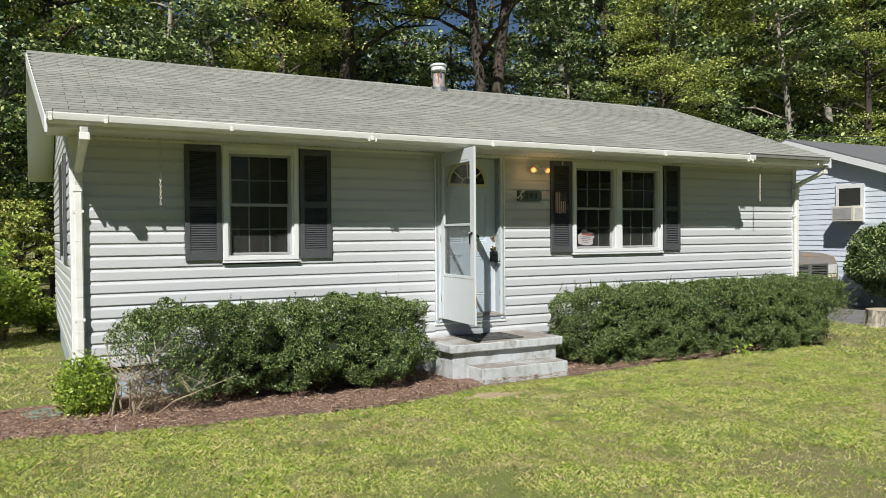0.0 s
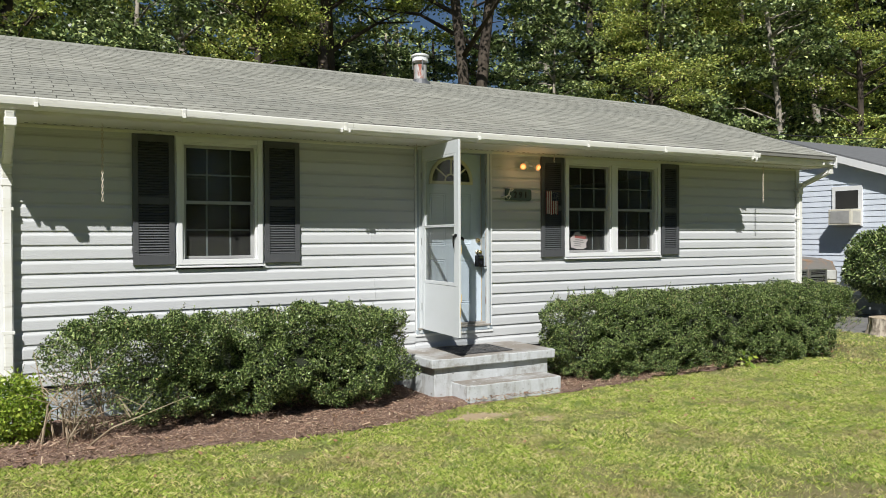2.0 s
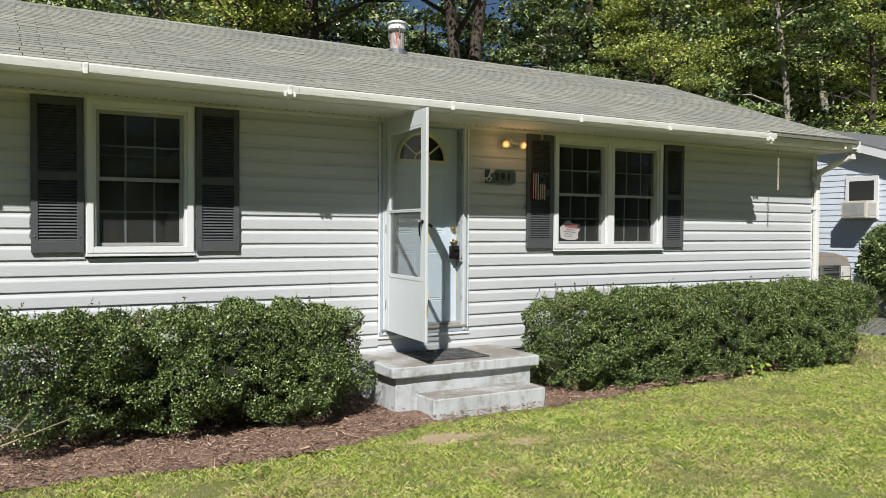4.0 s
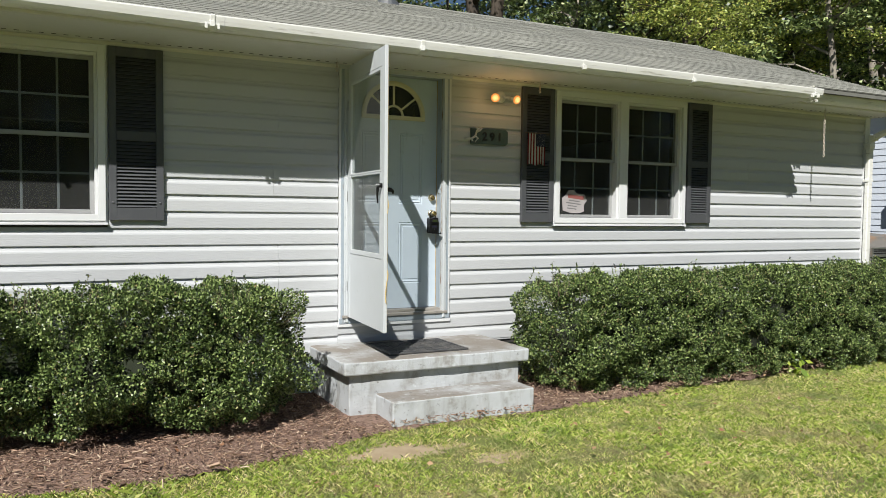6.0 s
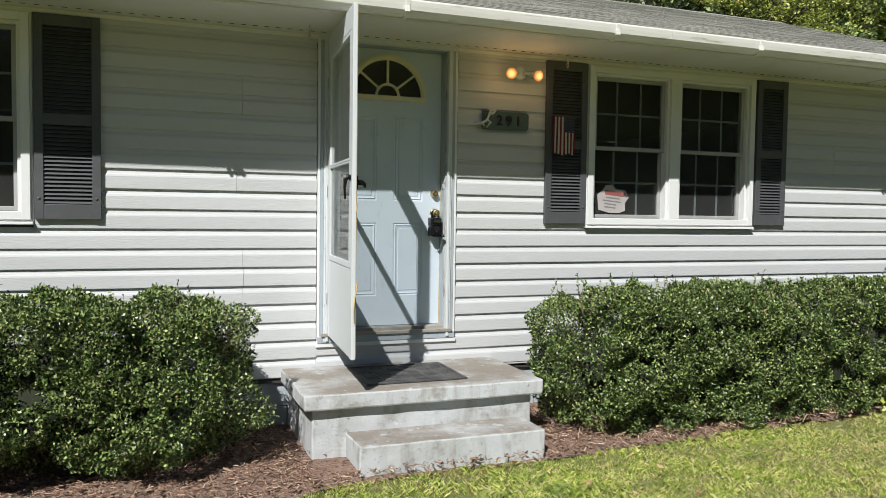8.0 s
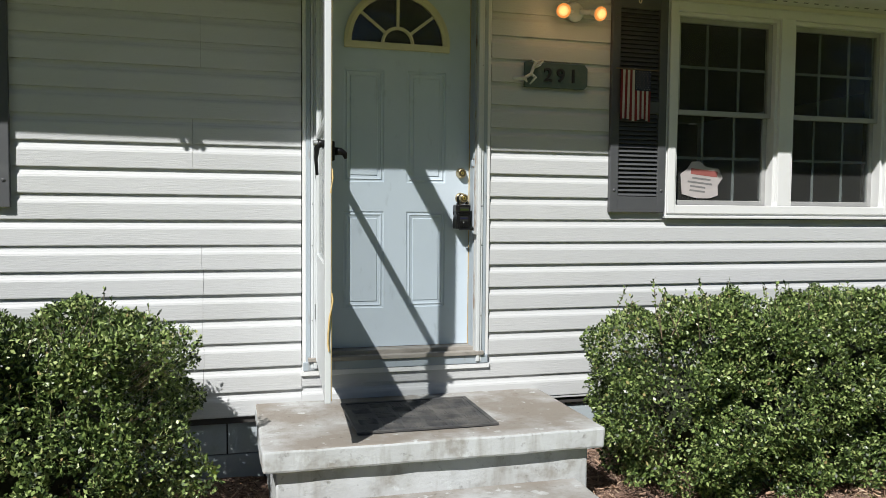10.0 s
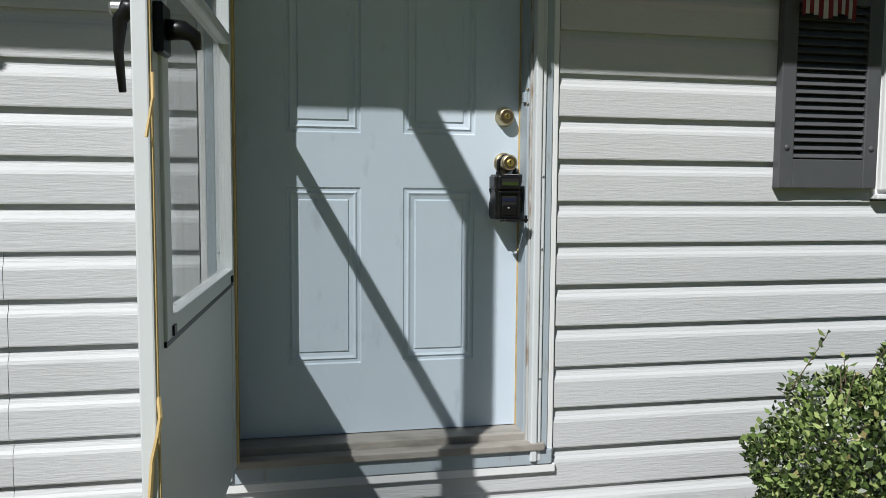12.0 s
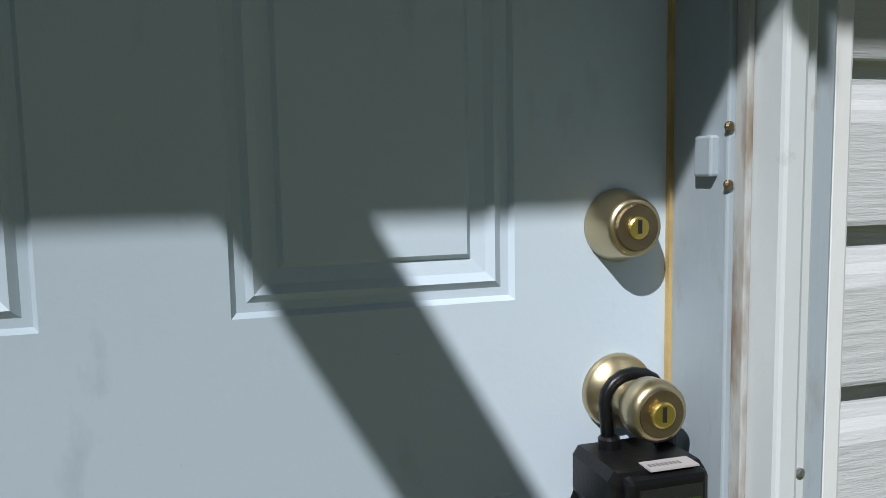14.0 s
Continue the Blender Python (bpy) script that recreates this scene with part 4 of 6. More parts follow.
# ---------------------------------------------------------------- storm door, standing open
HX, HY0, HY1, SZ0, SZ1 = 4.612, 7.130, 8.078, 0.690, 2.766
storm = thing("storm_door", (HX, HY1, SZ0), "white aluminium storm door standing wide open", "storm door")
T = 0.013
part("free_stile", box(HX - T, HX + T, HY0, HY0 + 0.066, SZ0, SZ1, 0.003), M_STORM, storm)
part("hinge_stile", box(HX - T, HX + T, HY1 - 0.060, HY1, SZ0, SZ1, 0.003), M_STORM, storm)
# Strip added to shut out a sliver of sun at the hinge gap.
part("hinge_light_stop", box(HX + 0.005, HX + T, HY1 - 0.001, HY1 + 0.034, SZ0 + 0.014, 2.744, 0.002), M_STORM, storm)
GY0, GY1 = HY0 + 0.065, HY1 - 0.059
part("top_rail", box(HX - T, HX + T, GY0 - 0.001, GY1 + 0.001, SZ1 - 0.137, SZ1, 0.003), M_STORM, storm)
part("kick_panel", box(HX - T + 0.003, HX + T - 0.003, GY0 - 0.001, GY1 + 0.001, SZ0, SZ0 + 0.535, 0.003), M_STORM, storm)
for nm, z0, z1, mt in (("upper_light", 1.868, SZ1 - 0.139, M_STORMGLASS), ("lower_light", SZ0 + 0.537, 1.866, M_SCREEN)):
    bm = box(HX - 0.013, HX + 0.019, GY0, GY0 + 0.046, z0, z1, 0.002)
    box(HX - 0.013, HX + 0.019, GY1 - 0.024, GY1, z0, z1, 0.002, bm)
    box(HX - 0.013, HX + 0.018, GY0 + 0.045, GY1 - 0.023, z0, z0 + (0.014 if nm == "upper_light" else 0.036), 0.002, bm)
    box(HX - 0.013, HX + 0.018, GY0 + 0.045, GY1 - 0.023, z1 - (0.012 if nm == "lower_light" else 0.022), z1, 0.002, bm)
    fr = part(nm, bm, M_STORM, storm)
    part("pane", box(HX - 0.002, HX + 0.002, GY0 + 0.044, GY1 - 0.022, z0 + 0.010, z1 - 0.010), mt, fr)
for y in (GY0 + 0.035, GY1 - 0.055):
    part("clip", box(HX + 0.016, HX + 0.023, y, y + 0.022, SZ0 + 0.54, SZ0 + 0.558, 0.001), M_BLACK, storm)
part("bottom_gasket", box(HX + 0.010, HX + 0.017, GY0, GY1, SZ0 + 0.526, SZ0 + 0.536, 0.001), M_BLACK, storm, "black rubber gasket under the glass")
part("edge_strip", box(HX + T - 0.001, HX + T + 0.003, HY0 + 0.004, HY0 + 0.013, SZ0 + 0.01, SZ1 - 0.01, 0.001), M_FOAM, storm, "yellowed weatherstrip, coming loose")
part("hinge_strip", box(HX + T, HX + T + 0.006, HY1 - 0.012, HY1, SZ0 + 0.01, SZ1 - 0.01, 0.001), M_FOAM, storm, "yellowed weatherstrip")
pts = [(HX + T + 0.002, HY0 + 0.006, 1.15), (HX + T + 0.006, HY0 - 0.002, 1.12), (HX + T + 0.002, HY0 - 0.005, 1.09), (HX + 0.006, HY0 - 0.006, 1.05), (HX + 0.001, HY0 - 0.006, 0.99), (HX + 0.000, HY0 - 0.005, 0.94), (HX + 0.004, HY0 - 0.004, 0.91)]
part("loose_strip", tube(pts, 0.004, 6), M_FOAM, storm, "loose hanging weatherstrip")
pts = [(HX + T + 0.004, HY0 + 0.006, 1.66), (HX + T + 0.006, HY0 - 0.004, 1.62), (HX + T - 0.004, HY0 - 0.008, 1.56)]
part("loose_strip", tube(pts, 0.003, 6), M_FOAM, storm)
h = part("door_handle", tube([(HX - T, HY0 + 0.06, 1.762), (HX - 0.030, HY0 + 0.058, 1.766), (HX - 0.043, HY0 + 0.06, 1.748), (HX - 0.047, HY0 + 0.062, 1.70), (HX - 0.042, HY0 + 0.062, 1.635)], [0.02, 0.017, 0.012, 0.008, 0.006], 12), M_BLACK, storm, "black curved pull handle", True)
part("lock_button", lathe([(0.012, 0), (0.012, 0.020), (0.009, 0.024)], Matrix.Translation((HX - 0.034, HY0 + 0.06, 1.766)) @ Matrix.Rotation(radians(-90), 4, "Y"), 14), M_STEEL, h)
part("latch_base", box(HX + T, HX + T + 0.016, HY0 + 0.03, HY0 + 0.09, 1.695, 1.775, 0.004), M_BLACK, storm)
part("inside_latch", tube([(HX + T + 0.01, HY0 + 0.06, 1.735), (HX + 0.055, HY0 + 0.06, 1.735), (HX + 0.072, HY0 + 0.062, 1.725), (HX + 0.076, HY0 + 0.064, 1.705)], [0.018, 0.016, 0.012, 0.006], 12), M_BLACK, storm, smooth=True)
for z in (0.95, 1.7, 2.45):
    part("hinge", tube([(HX - 0.012, HY1 + 0.008, z - 0.04), (HX - 0.012, HY1 + 0.008, z + 0.04)], 0.007, 10), M_STEEL, storm)

storm.rotation_euler = (0, 0, radians(-4.0))

# ---------------------------------------------------------------- porch


def worn_box(x0, x1, y0, y1, z0, z1, cut, amp, seed):
    """A concrete block with chipped, uneven arrises."""
    bm = box(x0, x1, y0, y1, z0, z1)
    bmesh.ops.bevel(bm, geom=bm.edges[:], offset=cut, segments=2, affect="EDGES", profile=0.5)
    long_ = [e_ for e_ in bm.edges if e_.calc_length() > 0.25]
    bmesh.ops.subdivide_edges(bm, edges=long_, cuts=14, use_grid_fill=True)
    for v in bm.verts:
        p = v.co * 9 + Vector((seed, 0, 0))
        v.co += Vector((noise.noise(p), noise.noise(p + Vector((7, 0, 0))), 0.6 * noise.noise(p + Vector((0, 9, 0))))) * amp
    return bm


porch = thing("porch", (5.09, 7.7, 0), "worn pale blue painted concrete stoop with a single step", "porch")
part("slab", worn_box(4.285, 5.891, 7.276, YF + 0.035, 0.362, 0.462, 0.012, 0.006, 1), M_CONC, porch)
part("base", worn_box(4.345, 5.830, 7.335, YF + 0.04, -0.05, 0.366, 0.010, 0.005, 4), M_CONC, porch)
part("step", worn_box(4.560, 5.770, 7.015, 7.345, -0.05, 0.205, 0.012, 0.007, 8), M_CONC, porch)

mat_ = thing("door_mat", (5.06, 7.7, 0.465), "black rubber door mat with a moulded pattern", "door mat")
MX0, MX1, MY0, MY1 = 4.715, 5.40, 7.42, 7.97
part("sheet", box(MX0, MX1, MY0, MY1, 0.466, 0.473, 0.003), M_RUBBER, mat_)
bm = box(MX0, MX1, MY0, MY0 + 0.022, 0.470, 0.478, 0.002)
box(MX0, MX1, MY1 - 0.022, MY1, 0.470, 0.478, 0.002, bm)
box(MX0, MX0 + 0.022, MY0 + 0.02, MY1 - 0.02, 0.470, 0.478, 0.002, bm)
box(MX1 - 0.022, MX1, MY0 + 0.02, MY1 - 0.02, 0.470, 0.478, 0.002, bm)
part("rim", bm, M_RUBBER, mat_)
bm = bmesh.new()
nx, ny = 6, 5
for i in range(nx):
    for j in range(ny):
        cx, cy = MX0 + 0.03 + (i + 0.5) * (MX1 - MX0 - 0.06) / nx, MY0 + 0.03 + (j + 0.5) * (MY1 - MY0 - 0.06) / ny
        for q in range(5):
            o_ = (q - 2) * 0.017
            if (i + j) % 2:
                box(cx - 0.045, cx + 0.045, cy + o_ - 0.004, cy + o_ + 0.004, 0.472, 0.4755, bm=bm)
            else:
                box(cx + o_ - 0.004, cx + o_ + 0.004, cy - 0.042, cy + 0.042, 0.472, 0.4755, bm=bm)
tagged(part("ribs", bm, M_RUBBER, mat_), kind="stuff")

# ---------------------------------------------------------------- gutter and downspouts
gutter = thing("gutter", (5.8, 7.38, 2.78), "off-white vinyl rain gutter, weather-stained, under the eave", "gutter")
GF = EAVE_Y - 0.097
prof = [(EAVE_Y - 0.002, 2.892), (EAVE_Y - 0.002, 2.795), (EAVE_Y - 0.030, 2.787), (GF + 0.045, 2.790), (GF + 0.022, 2.802), (GF + 0.007, 2.822), (GF, 2.850), (GF - 0.005, 2.876), (GF - 0.003, 2.886), (GF + 0.006, 2.886), (GF + 0.010, 2.850), (GF + 0.018, 2.826), (GF + 0.030, 2.810), (EAVE_Y - 0.040, 2.797), (EAVE_Y - 0.012, 2.803), (EAVE_Y - 0.012, 2.892)]
GX = [0.155, 1.80, 3.45, 6.9, STEP_X, 11.50]


def hang(x):
    """The gutter falls from its high end, sags, and past the step is tucked back: (dy, dz)."""
    if x > STEP_X:
        return 0.25, 0.004
    return 0.0, float(np.interp(x, [0.0, 1.8, 3.4, 6.5, 9.5], [0.022, 0.010, -0.005, -0.007, -0.006]))


def trough(outline, x0, x1):
    mid = (x0 + x1) / 2
    dy = hang(mid)[0]
    bm = extrude_x(outline, x0, x1)
    for v in bm.verts:
        v.co.y += dy
        v.co.z += hang(v.co.x if dy == 0 else mid)[1]
    return bm


for a, b in zip(GX, GX[1:]):
    part("trough", trough(prof, a + 0.001, b - 0.001), M_GUTTER, gutter)
fat = [(y - 0.005 if y < EAVE_Y - 0.03 else y, z - 0.006 if z < 2.800 else z + 0.003) for y, z in prof]
for x in (0.19, 0.66, 1.83, 3.37, 4.93, 6.45, 7.70, 9.36, 9.66, 11.2):
    part("bracket", trough(fat, x - 0.014, x + 0.014), M_GUTTER, gutter)
    dy, dz = hang(x)
    part("bracket_clip", box(x - 0.02, x + 0.012, GF - 0.014 + dy, GF + 0.006 + dy, 2.806 + dz, 2.842 + dz, 0.003), M_GUTTER, gutter)
    if x in (3.37, 9.36, 9.66):
        for e_ in (-0.05, 0.03):
            part("bracket_clip", box(x + e_, x + e_ + 0.016, GF - 0.012 + dy, GF + 0.02 + dy, 2.790 + dz, 2.826 + dz, 0.003), M_GUTTER, gutter)
for x in (0.153, STEP_X - 0.013, 11.492):
    part("end_cap", trough(prof[:9], x, x + 0.012), M_GUTTER, gutter)


def spout(points, label):
    t = thing("downspout", points[-1], label, "downspout", "downspouts")
    pts = [Vector(p) for p in points]
    bm = bmesh.new()
    rings = []
    for i, p in enumerate(pts):
        d = (pts[min(i + 1, len(pts) - 1)] - pts[max(i - 1, 0)]).normalized()
        sx = Vector((1, 0, 0)) if abs(d.x) < 0.5 else Vector((0, 1, 0))
        sx = (sx - d * sx.dot(d)).normalized()
        sy = d.cross(sx)
        rings.append([bm.verts.new(p + sx * a * 0.040 + sy * b * 0.030) for a, b in ((-1, -0.6), (-0.7, -1), (0.7, -1), (1, -0.6), (1, 0.6), (0.7, 1), (-0.7, 1), (-1, 0.6))])
    for a, b in zip(rings, rings[1:]):
        for q in range(8):
            bm.faces.new((a[q], a[(q + 1) % 8], b[(q + 1) % 8], b[q]))
    part("pipe", bm, M_GUTTER, t)
    for p in pts[1:-1]:
        part("collar", box(p.x - 0.047, p.x + 0.047, p.y - 0.037, p.y + 0.037, p.z - 0.035, p.z + 0.035, 0.008), M_GUTTER, t)
    for z in (0.9, 2.0):
        part("strap", box(pts[-1].x - 0.05, pts[-1].x + 0.05, pts[-1].y - 0.034, pts[-1].y + 0.034, z, z + 0.03, 0.002), M_GUTTER, t)
    return t


spout([(0.47, 7.385, 2.79), (0.47, 7.40, 2.70), (0.44, 8.02, 2.42), (0.44, 8.055, 2.25), (0.44, 8.06, 0.20)], "white vinyl downspout at the house corner")
spout([(11.43, 7.640, 2.80), (11.43, 7.65, 2.72), (11.29, 8.02, 2.53), (11.275, 8.055, 2.43), (11.275, 8.06, 0.20)], "white vinyl downspout at the far house corner")

# ---------------------------------------------------------------- things on the wall
# twin flood lamp
flood = thing("flood_light", (6.08, YF - 0.02, 2.62), "twin flood light with two lit warm bulbs", "wall light")
part("back_plate", lathe([(0.055, 0), (0.055, 0.015), (0.045, 0.028), (0.02, 0.032)], Matrix.Translation((6.08, YF - 0.001, 2.635)) @ YAX, 20), M_WHITE, flood, smooth=True)
for sx, tx in ((-1, 5.950), (1, 6.215)):
    part("arm", tube([(6.08 + sx * 0.02, YF - 0.03, 2.635), (6.08 + sx * 0.06, YF - 0.05, 2.630), (6.08 + sx * 0.085, YF - 0.065, 2.628)], [0.014, 0.014, 0.018], 10), M_WHITE, flood, smooth=True)
    aim = Vector((-0.50 if sx < 0 else 0.10, -0.85, -0.28)).normalized()
    m = Matrix.Translation((6.08 + sx * 0.085, YF - 0.065, 2.628)) @ aim.to_track_quat("Z", "Y").to_matrix().to_4x4()
    b_ = part("bulb", lathe([(0.018, 0), (0.018, 0.032), (0.028, 0.050), (0.040, 0.078), (0.042, 0.084)], m, 20), M_WHITE, flood, "flood bulb", True)
    lamp_d = bpy.data.lights.new("flood_lamp", "POINT")
    lamp_d.energy, lamp_d.color, lamp_d.shadow_soft_size = 0.36, (1.0, 0.55, 0.22), 0.04
    lamp_o = new("flood_lamp", lamp_d)
    lamp_o.location = m @ Vector((0, 0, 0.16))
    part("bulb_rim", lathe([(0.0405, 0.0845), (0.040, 0.088), (0.031, 0.095), (0.028, 0.0955)], m, 20), M_BULBRIM, b_, "amber bulb rim", True)
    part("bulb_face", lathe([(0.0275, 0.0945), (0.0275, 0.096), (0.016, 0.099), (0.002, 0.100)], m, 20), M_BULB, b_, "glowing warm bulb face", True)

# number plaque with the white twig
plaque = thing("number_plaque", (5.95, YF - 0.01, 2.27), "dark slate house-number plaque with a bleached twig", "house sign")
cx0, cx1, cz0, cz1, cut = 5.775, 6.160, 2.196, 2.335, 0.02
outline = [(cx0, cz0), (cx1 - cut, cz0), (cx1, cz0 + cut), (cx1, cz1 - cut), (cx1 - cut, cz1), (cx0, cz1)]
part("board", extrude_y(outline, YF - 0.022, YF - 0.002), M_PLAQUE, plaque)
for i, ch in enumerate("291"):
    cu = bpy.data.curves.new("numeral", "FONT")
    cu.body, cu.size, cu.extrude, cu.offset = ch, 0.105, 0.004, 0.002
    tmp = bpy.data.objects.new("tmp_text", cu)
    scene.collection.objects.link(tmp)
    me = bpy.data.meshes.new_from_object(tmp)
    bpy.data.objects.remove(tmp)
    o = link_mesh("numeral", me, M_NUMBER, plaque, "black numeral " + ch)
    o.matrix_basis = Matrix.Translation((5.887 + 0.078 * i - 5.95, -0.026 + 0.01, 2.232 - 2.27)) @ Matrix.Rotation(radians(90), 4, "X")
for pts in ([(5.70, -0.035, 2.235), (5.76, -0.05, 2.238), (5.80, -0.05, 2.262), (5.815, -0.045, 2.30), (5.83, -0.045, 2.33), (5.865, -0.05, 2.345)],
            [(5.80, -0.05, 2.262), (5.825, -0.055, 2.245), (5.79, -0.06, 2.205)], [(5.83, -0.045, 2.33), (5.80, -0.055, 2.345)],
            [(5.815, -0.045, 2.30), (5.85, -0.055, 2.318), (5.87, -0.06, 2.338)], [(5.76, -0.05, 2.238), (5.775, -0.055, 2.215)]):
    part("twig", tube([(x, YF + y, z) for x, y, z in pts], [0.010] * (len(pts) - 1) + [0.004], 6), M_BONE, plaque, "bleached white twig", True)

# little flag
flag = thing("flag", (6.45, YF - 0.06, 2.03), "small striped flag hung by its rod on the shutter", "flag")
FX0, FX1, FZ0_, FZ1 = 6.352, 6.550, 2.030, 2.318


def flag_y(x, z):
    return YF - 0.062 + 0.006 * math.sin((x - FX0) * 40) * (FZ1 - z) / 0.29


def cloth(x0, x1, z0, z1, dy, nx_=2, nz=8):
    bm = bmesh.new()
    g = [[bm.verts.new((x0 + (x1 - x0) * i / nx_, flag_y(x0 + (x1 - x0) * i / nx_, z0 + (z1 - z0) * j / nz) + dy, z0 + (z1 - z0) * j / nz)) for i in range(nx_ + 1)] for j in range(nz + 1)]
    for a, b in zip(g, g[1:]):
        for q in range(nx_):
            bm.faces.new((a[q], a[q + 1], b[q + 1], b[q]))
    bmesh.ops.solidify(bm, geom=bm.faces[:], thickness=0.001)
    return bm


sw = (FX1 - FX0) / 13
for i in range(13):
    lim = FZ1 - 0.118 if i >= 6 else FZ1
    part("stripe", cloth(FX0 + i * sw, FX0 + (i + 1) * sw, FZ0_ + 0.008 * math.sin(i * 0.9), lim, 0), M_FLAGRED if i % 2 == 0 else M_FLAGWHITE, flag)
part("canton", cloth(FX0 + 6 * sw, FX1, FZ1 - 0.118, FZ1, 0, 4, 4), M_FLAGBLUE, flag)
bm = bmesh.new()
for r in range(9):
    for c in range(6 if r % 2 == 0 else 5):
        x = FX0 + 6 * sw + 0.010 + (c + (0.5 if r % 2 else 0)) * 0.0178
        z = FZ1 - 0.010 - r * 0.0122
        y = flag_y(x, z) - 0.0016
        bm.faces.new([bm.verts.new((x + 0.0034 * math.sin(q * math.pi / 5) * (1 if q % 2 == 0 else 0.45), y, z + 0.0034 * math.cos(q * math.pi / 5) * (1 if q % 2 == 0 else 0.45))) for q in range(10)])
tagged(part("stars", bm, M_FLAGWHITE, flag), kind="stuff")
part("rod", tube([(6.325, YF - 0.06, 2.324), (6.60, YF - 0.06, 2.322)], 0.004, 8), M_TWIG, flag)
part("hook", tube([(6.45, YF - 0.032, 2.33), (6.45, YF - 0.06, 2.327)], 0.003, 6), M_STEEL, flag)

# shield-shaped sticker in the twin window
st = thing("window_sticker", (6.98, YF + 0.055, 1.57), "white shield-shaped security sticker leaning in the window", "sticker")
sh = [(-0.145, 0.02), (-0.12, -0.10), (-0.02, -0.115), (0.08, -0.105), (0.135, -0.08), (0.125, -0.02), (0.155, 0.03), (0.12, 0.085), (0.03, 0.085), (-0.02, 0.115), (-0.075, 0.105), (-0.10, 0.06)]
rot = lambda x, z: (6.985 + x * math.cos(-0.10) - z * math.sin(-0.10), 1.693 + x * math.sin(-0.10) + z * math.cos(-0.10))
part("card", extrude_y([rot(x, z) for x, z in sh], YF + 0.0685, YF + 0.0705), M_PAPER, st)
part("red_bar", extrude_y([rot(x, z) for x, z in ((-0.075, 0.03), (0.115, 0.03), (0.115, 0.066), (-0.075, 0.066))], YF + 0.0675, YF + 0.0684), M_RED, st, "red printed bar")
for i, (a, b) in enumerate(((-0.06, 0.07), (-0.09, 0.085), (-0.07, 0.04), (-0.07, 0.04))):
    z = 0.008 - 0.026 * i
    part("printed_bar", extrude_y([rot(x, zz) for x, zz in ((a, z - 0.005), (b, z - 0.005), (b, z + 0.006), (a, z + 0.006))], YF + 0.0675, YF + 0.0684), M_GREY, st)


def chain(x, y, z0, z1, label):
    t = thing("hanging_chain", (x, y, z1), label, "chain", "soffit chains")
    part("hook", tube([(x, y, z1 + 0.002), (x, y, z1 - 0.02), (x + 0.012, y, z1 - 0.035), (x, y, z1 - 0.046), (x - 0.008, y, z1 - 0.038)], 0.0028, 6), M_CHAIN, t)
    n = int((z1 - 0.045 - z0) / 0.030)
    for i in range(n):
        zc = z1 - 0.055 - 0.030 * i
        ring = [(0.009 * math.cos(a), 0.021 * math.sin(a)) for a in np.linspace(0, 2 * math.pi, 11)]
        part("link", tube([(x + (c if i % 2 else 0), y + (0 if i % 2 else c), zc + s_) for c, s_ in ring], 0.0034, 5, caps=False), M_CHAIN, t)


chain(1.19, 7.74, 2.08, SOFFIT_Z, "rusty chain hanging from the soffit")
chain(10.03, 7.74, 2.22, SOFFIT_Z, "rusty chain hanging from the soffit")
chain(4.42, 7.855, 2.68, SOFFIT_Z, "short chain end hooked to the soffit")
chain(6.42, 7.97, 2.68, SOFFIT_Z, "short chain end hooked to the soffit")

# flue on the roof
flue = thing("roof_vent", (6.28, 11.30, 4.2), "rust-streaked metal flue pipe with a white cap", "roof vent")
part("pipe", lathe([(0.105, 0), (0.105, 0.34)], Matrix.Translation((6.28, 11.30, 4.18)), 20), M_VENT, flue, smooth=False)
part("flashing", lathe([(0.19, 0), (0.12, 0.09), (0.107, 0.095)], Matrix.Translation((6.28, 11.30, 4.20)), 20), M_STEEL, flue)
part("cap_band", lathe([(0.13, 0), (0.13, 0.075), (0.115, 0.078)], Matrix.Translation((6.28, 11.30, 4.58)), 20), M_WHITE, flue)
part("cap_top", lathe([(0.148, 0), (0.15, 0.02), (0.10, 0.045), (0.01, 0.055)], Matrix.Translation((6.28, 11.30, 4.655)), 20), M_WHITE, flue)
for a in (20, 140, 260):
    c, s_ = 0.122 * math.cos(radians(a)), 0.122 * math.sin(radians(a))
    part("strut", tube([(6.28 + c, 11.30 + s_, 4.46), (6.28 + c, 11.30 + s_, 4.60)], 0.012, 6), M_STEEL, flue)

# ---------------------------------------------------------------- roof shingles
TAB_W, EXPO = 0.305, 0.1285
bm = bmesh.new()
vs = [(0.004, 0.0, 0.002), (TAB_W - 0.004, 0.0, 0.002), (TAB_W - 0.004, 0.15, -0.002), (0.004, 0.15, -0.002)]
top = [bm.verts.new((x, y, z + 0.0055)) for x, y, z in vs]
bot = [bm.verts.new((x, y, -0.006)) for x, y, z in vs]
bm.faces.new(top)
for q in range(4):
    bm.faces.new((top[q], bot[q], bot[(q + 1) % 4], top[(q + 1) % 4]))
bmesh.ops.recalc_face_normals(bm, faces=bm.faces)
TAB_ME = bpy.data.meshes.new("shingle")
bm.to_mesh(TAB_ME)
bm.free()
TAB_ME.materials.append(M_SHINGLE)
TAB_ME.materials.append(M_EDGE)
for poly in TAB_ME.polygons:
    poly.material_index = 0 if abs(poly.normal.z) > 0.8 else 1
rs = random.Random(11)
slope_q = Matrix(((1, 0, 0), (0, sdir.y, snor.y), (0, sdir.z, snor.z))).to_4x4()
far_v, far_f = [], []
tab_co = [tuple(v.co) for v in TAB_ME.vertices]
tab_fs = [tuple(p.vertices) for p in TAB_ME.polygons]
rbase = offset_of(roof)
nrow = int(SLEN / EXPO)
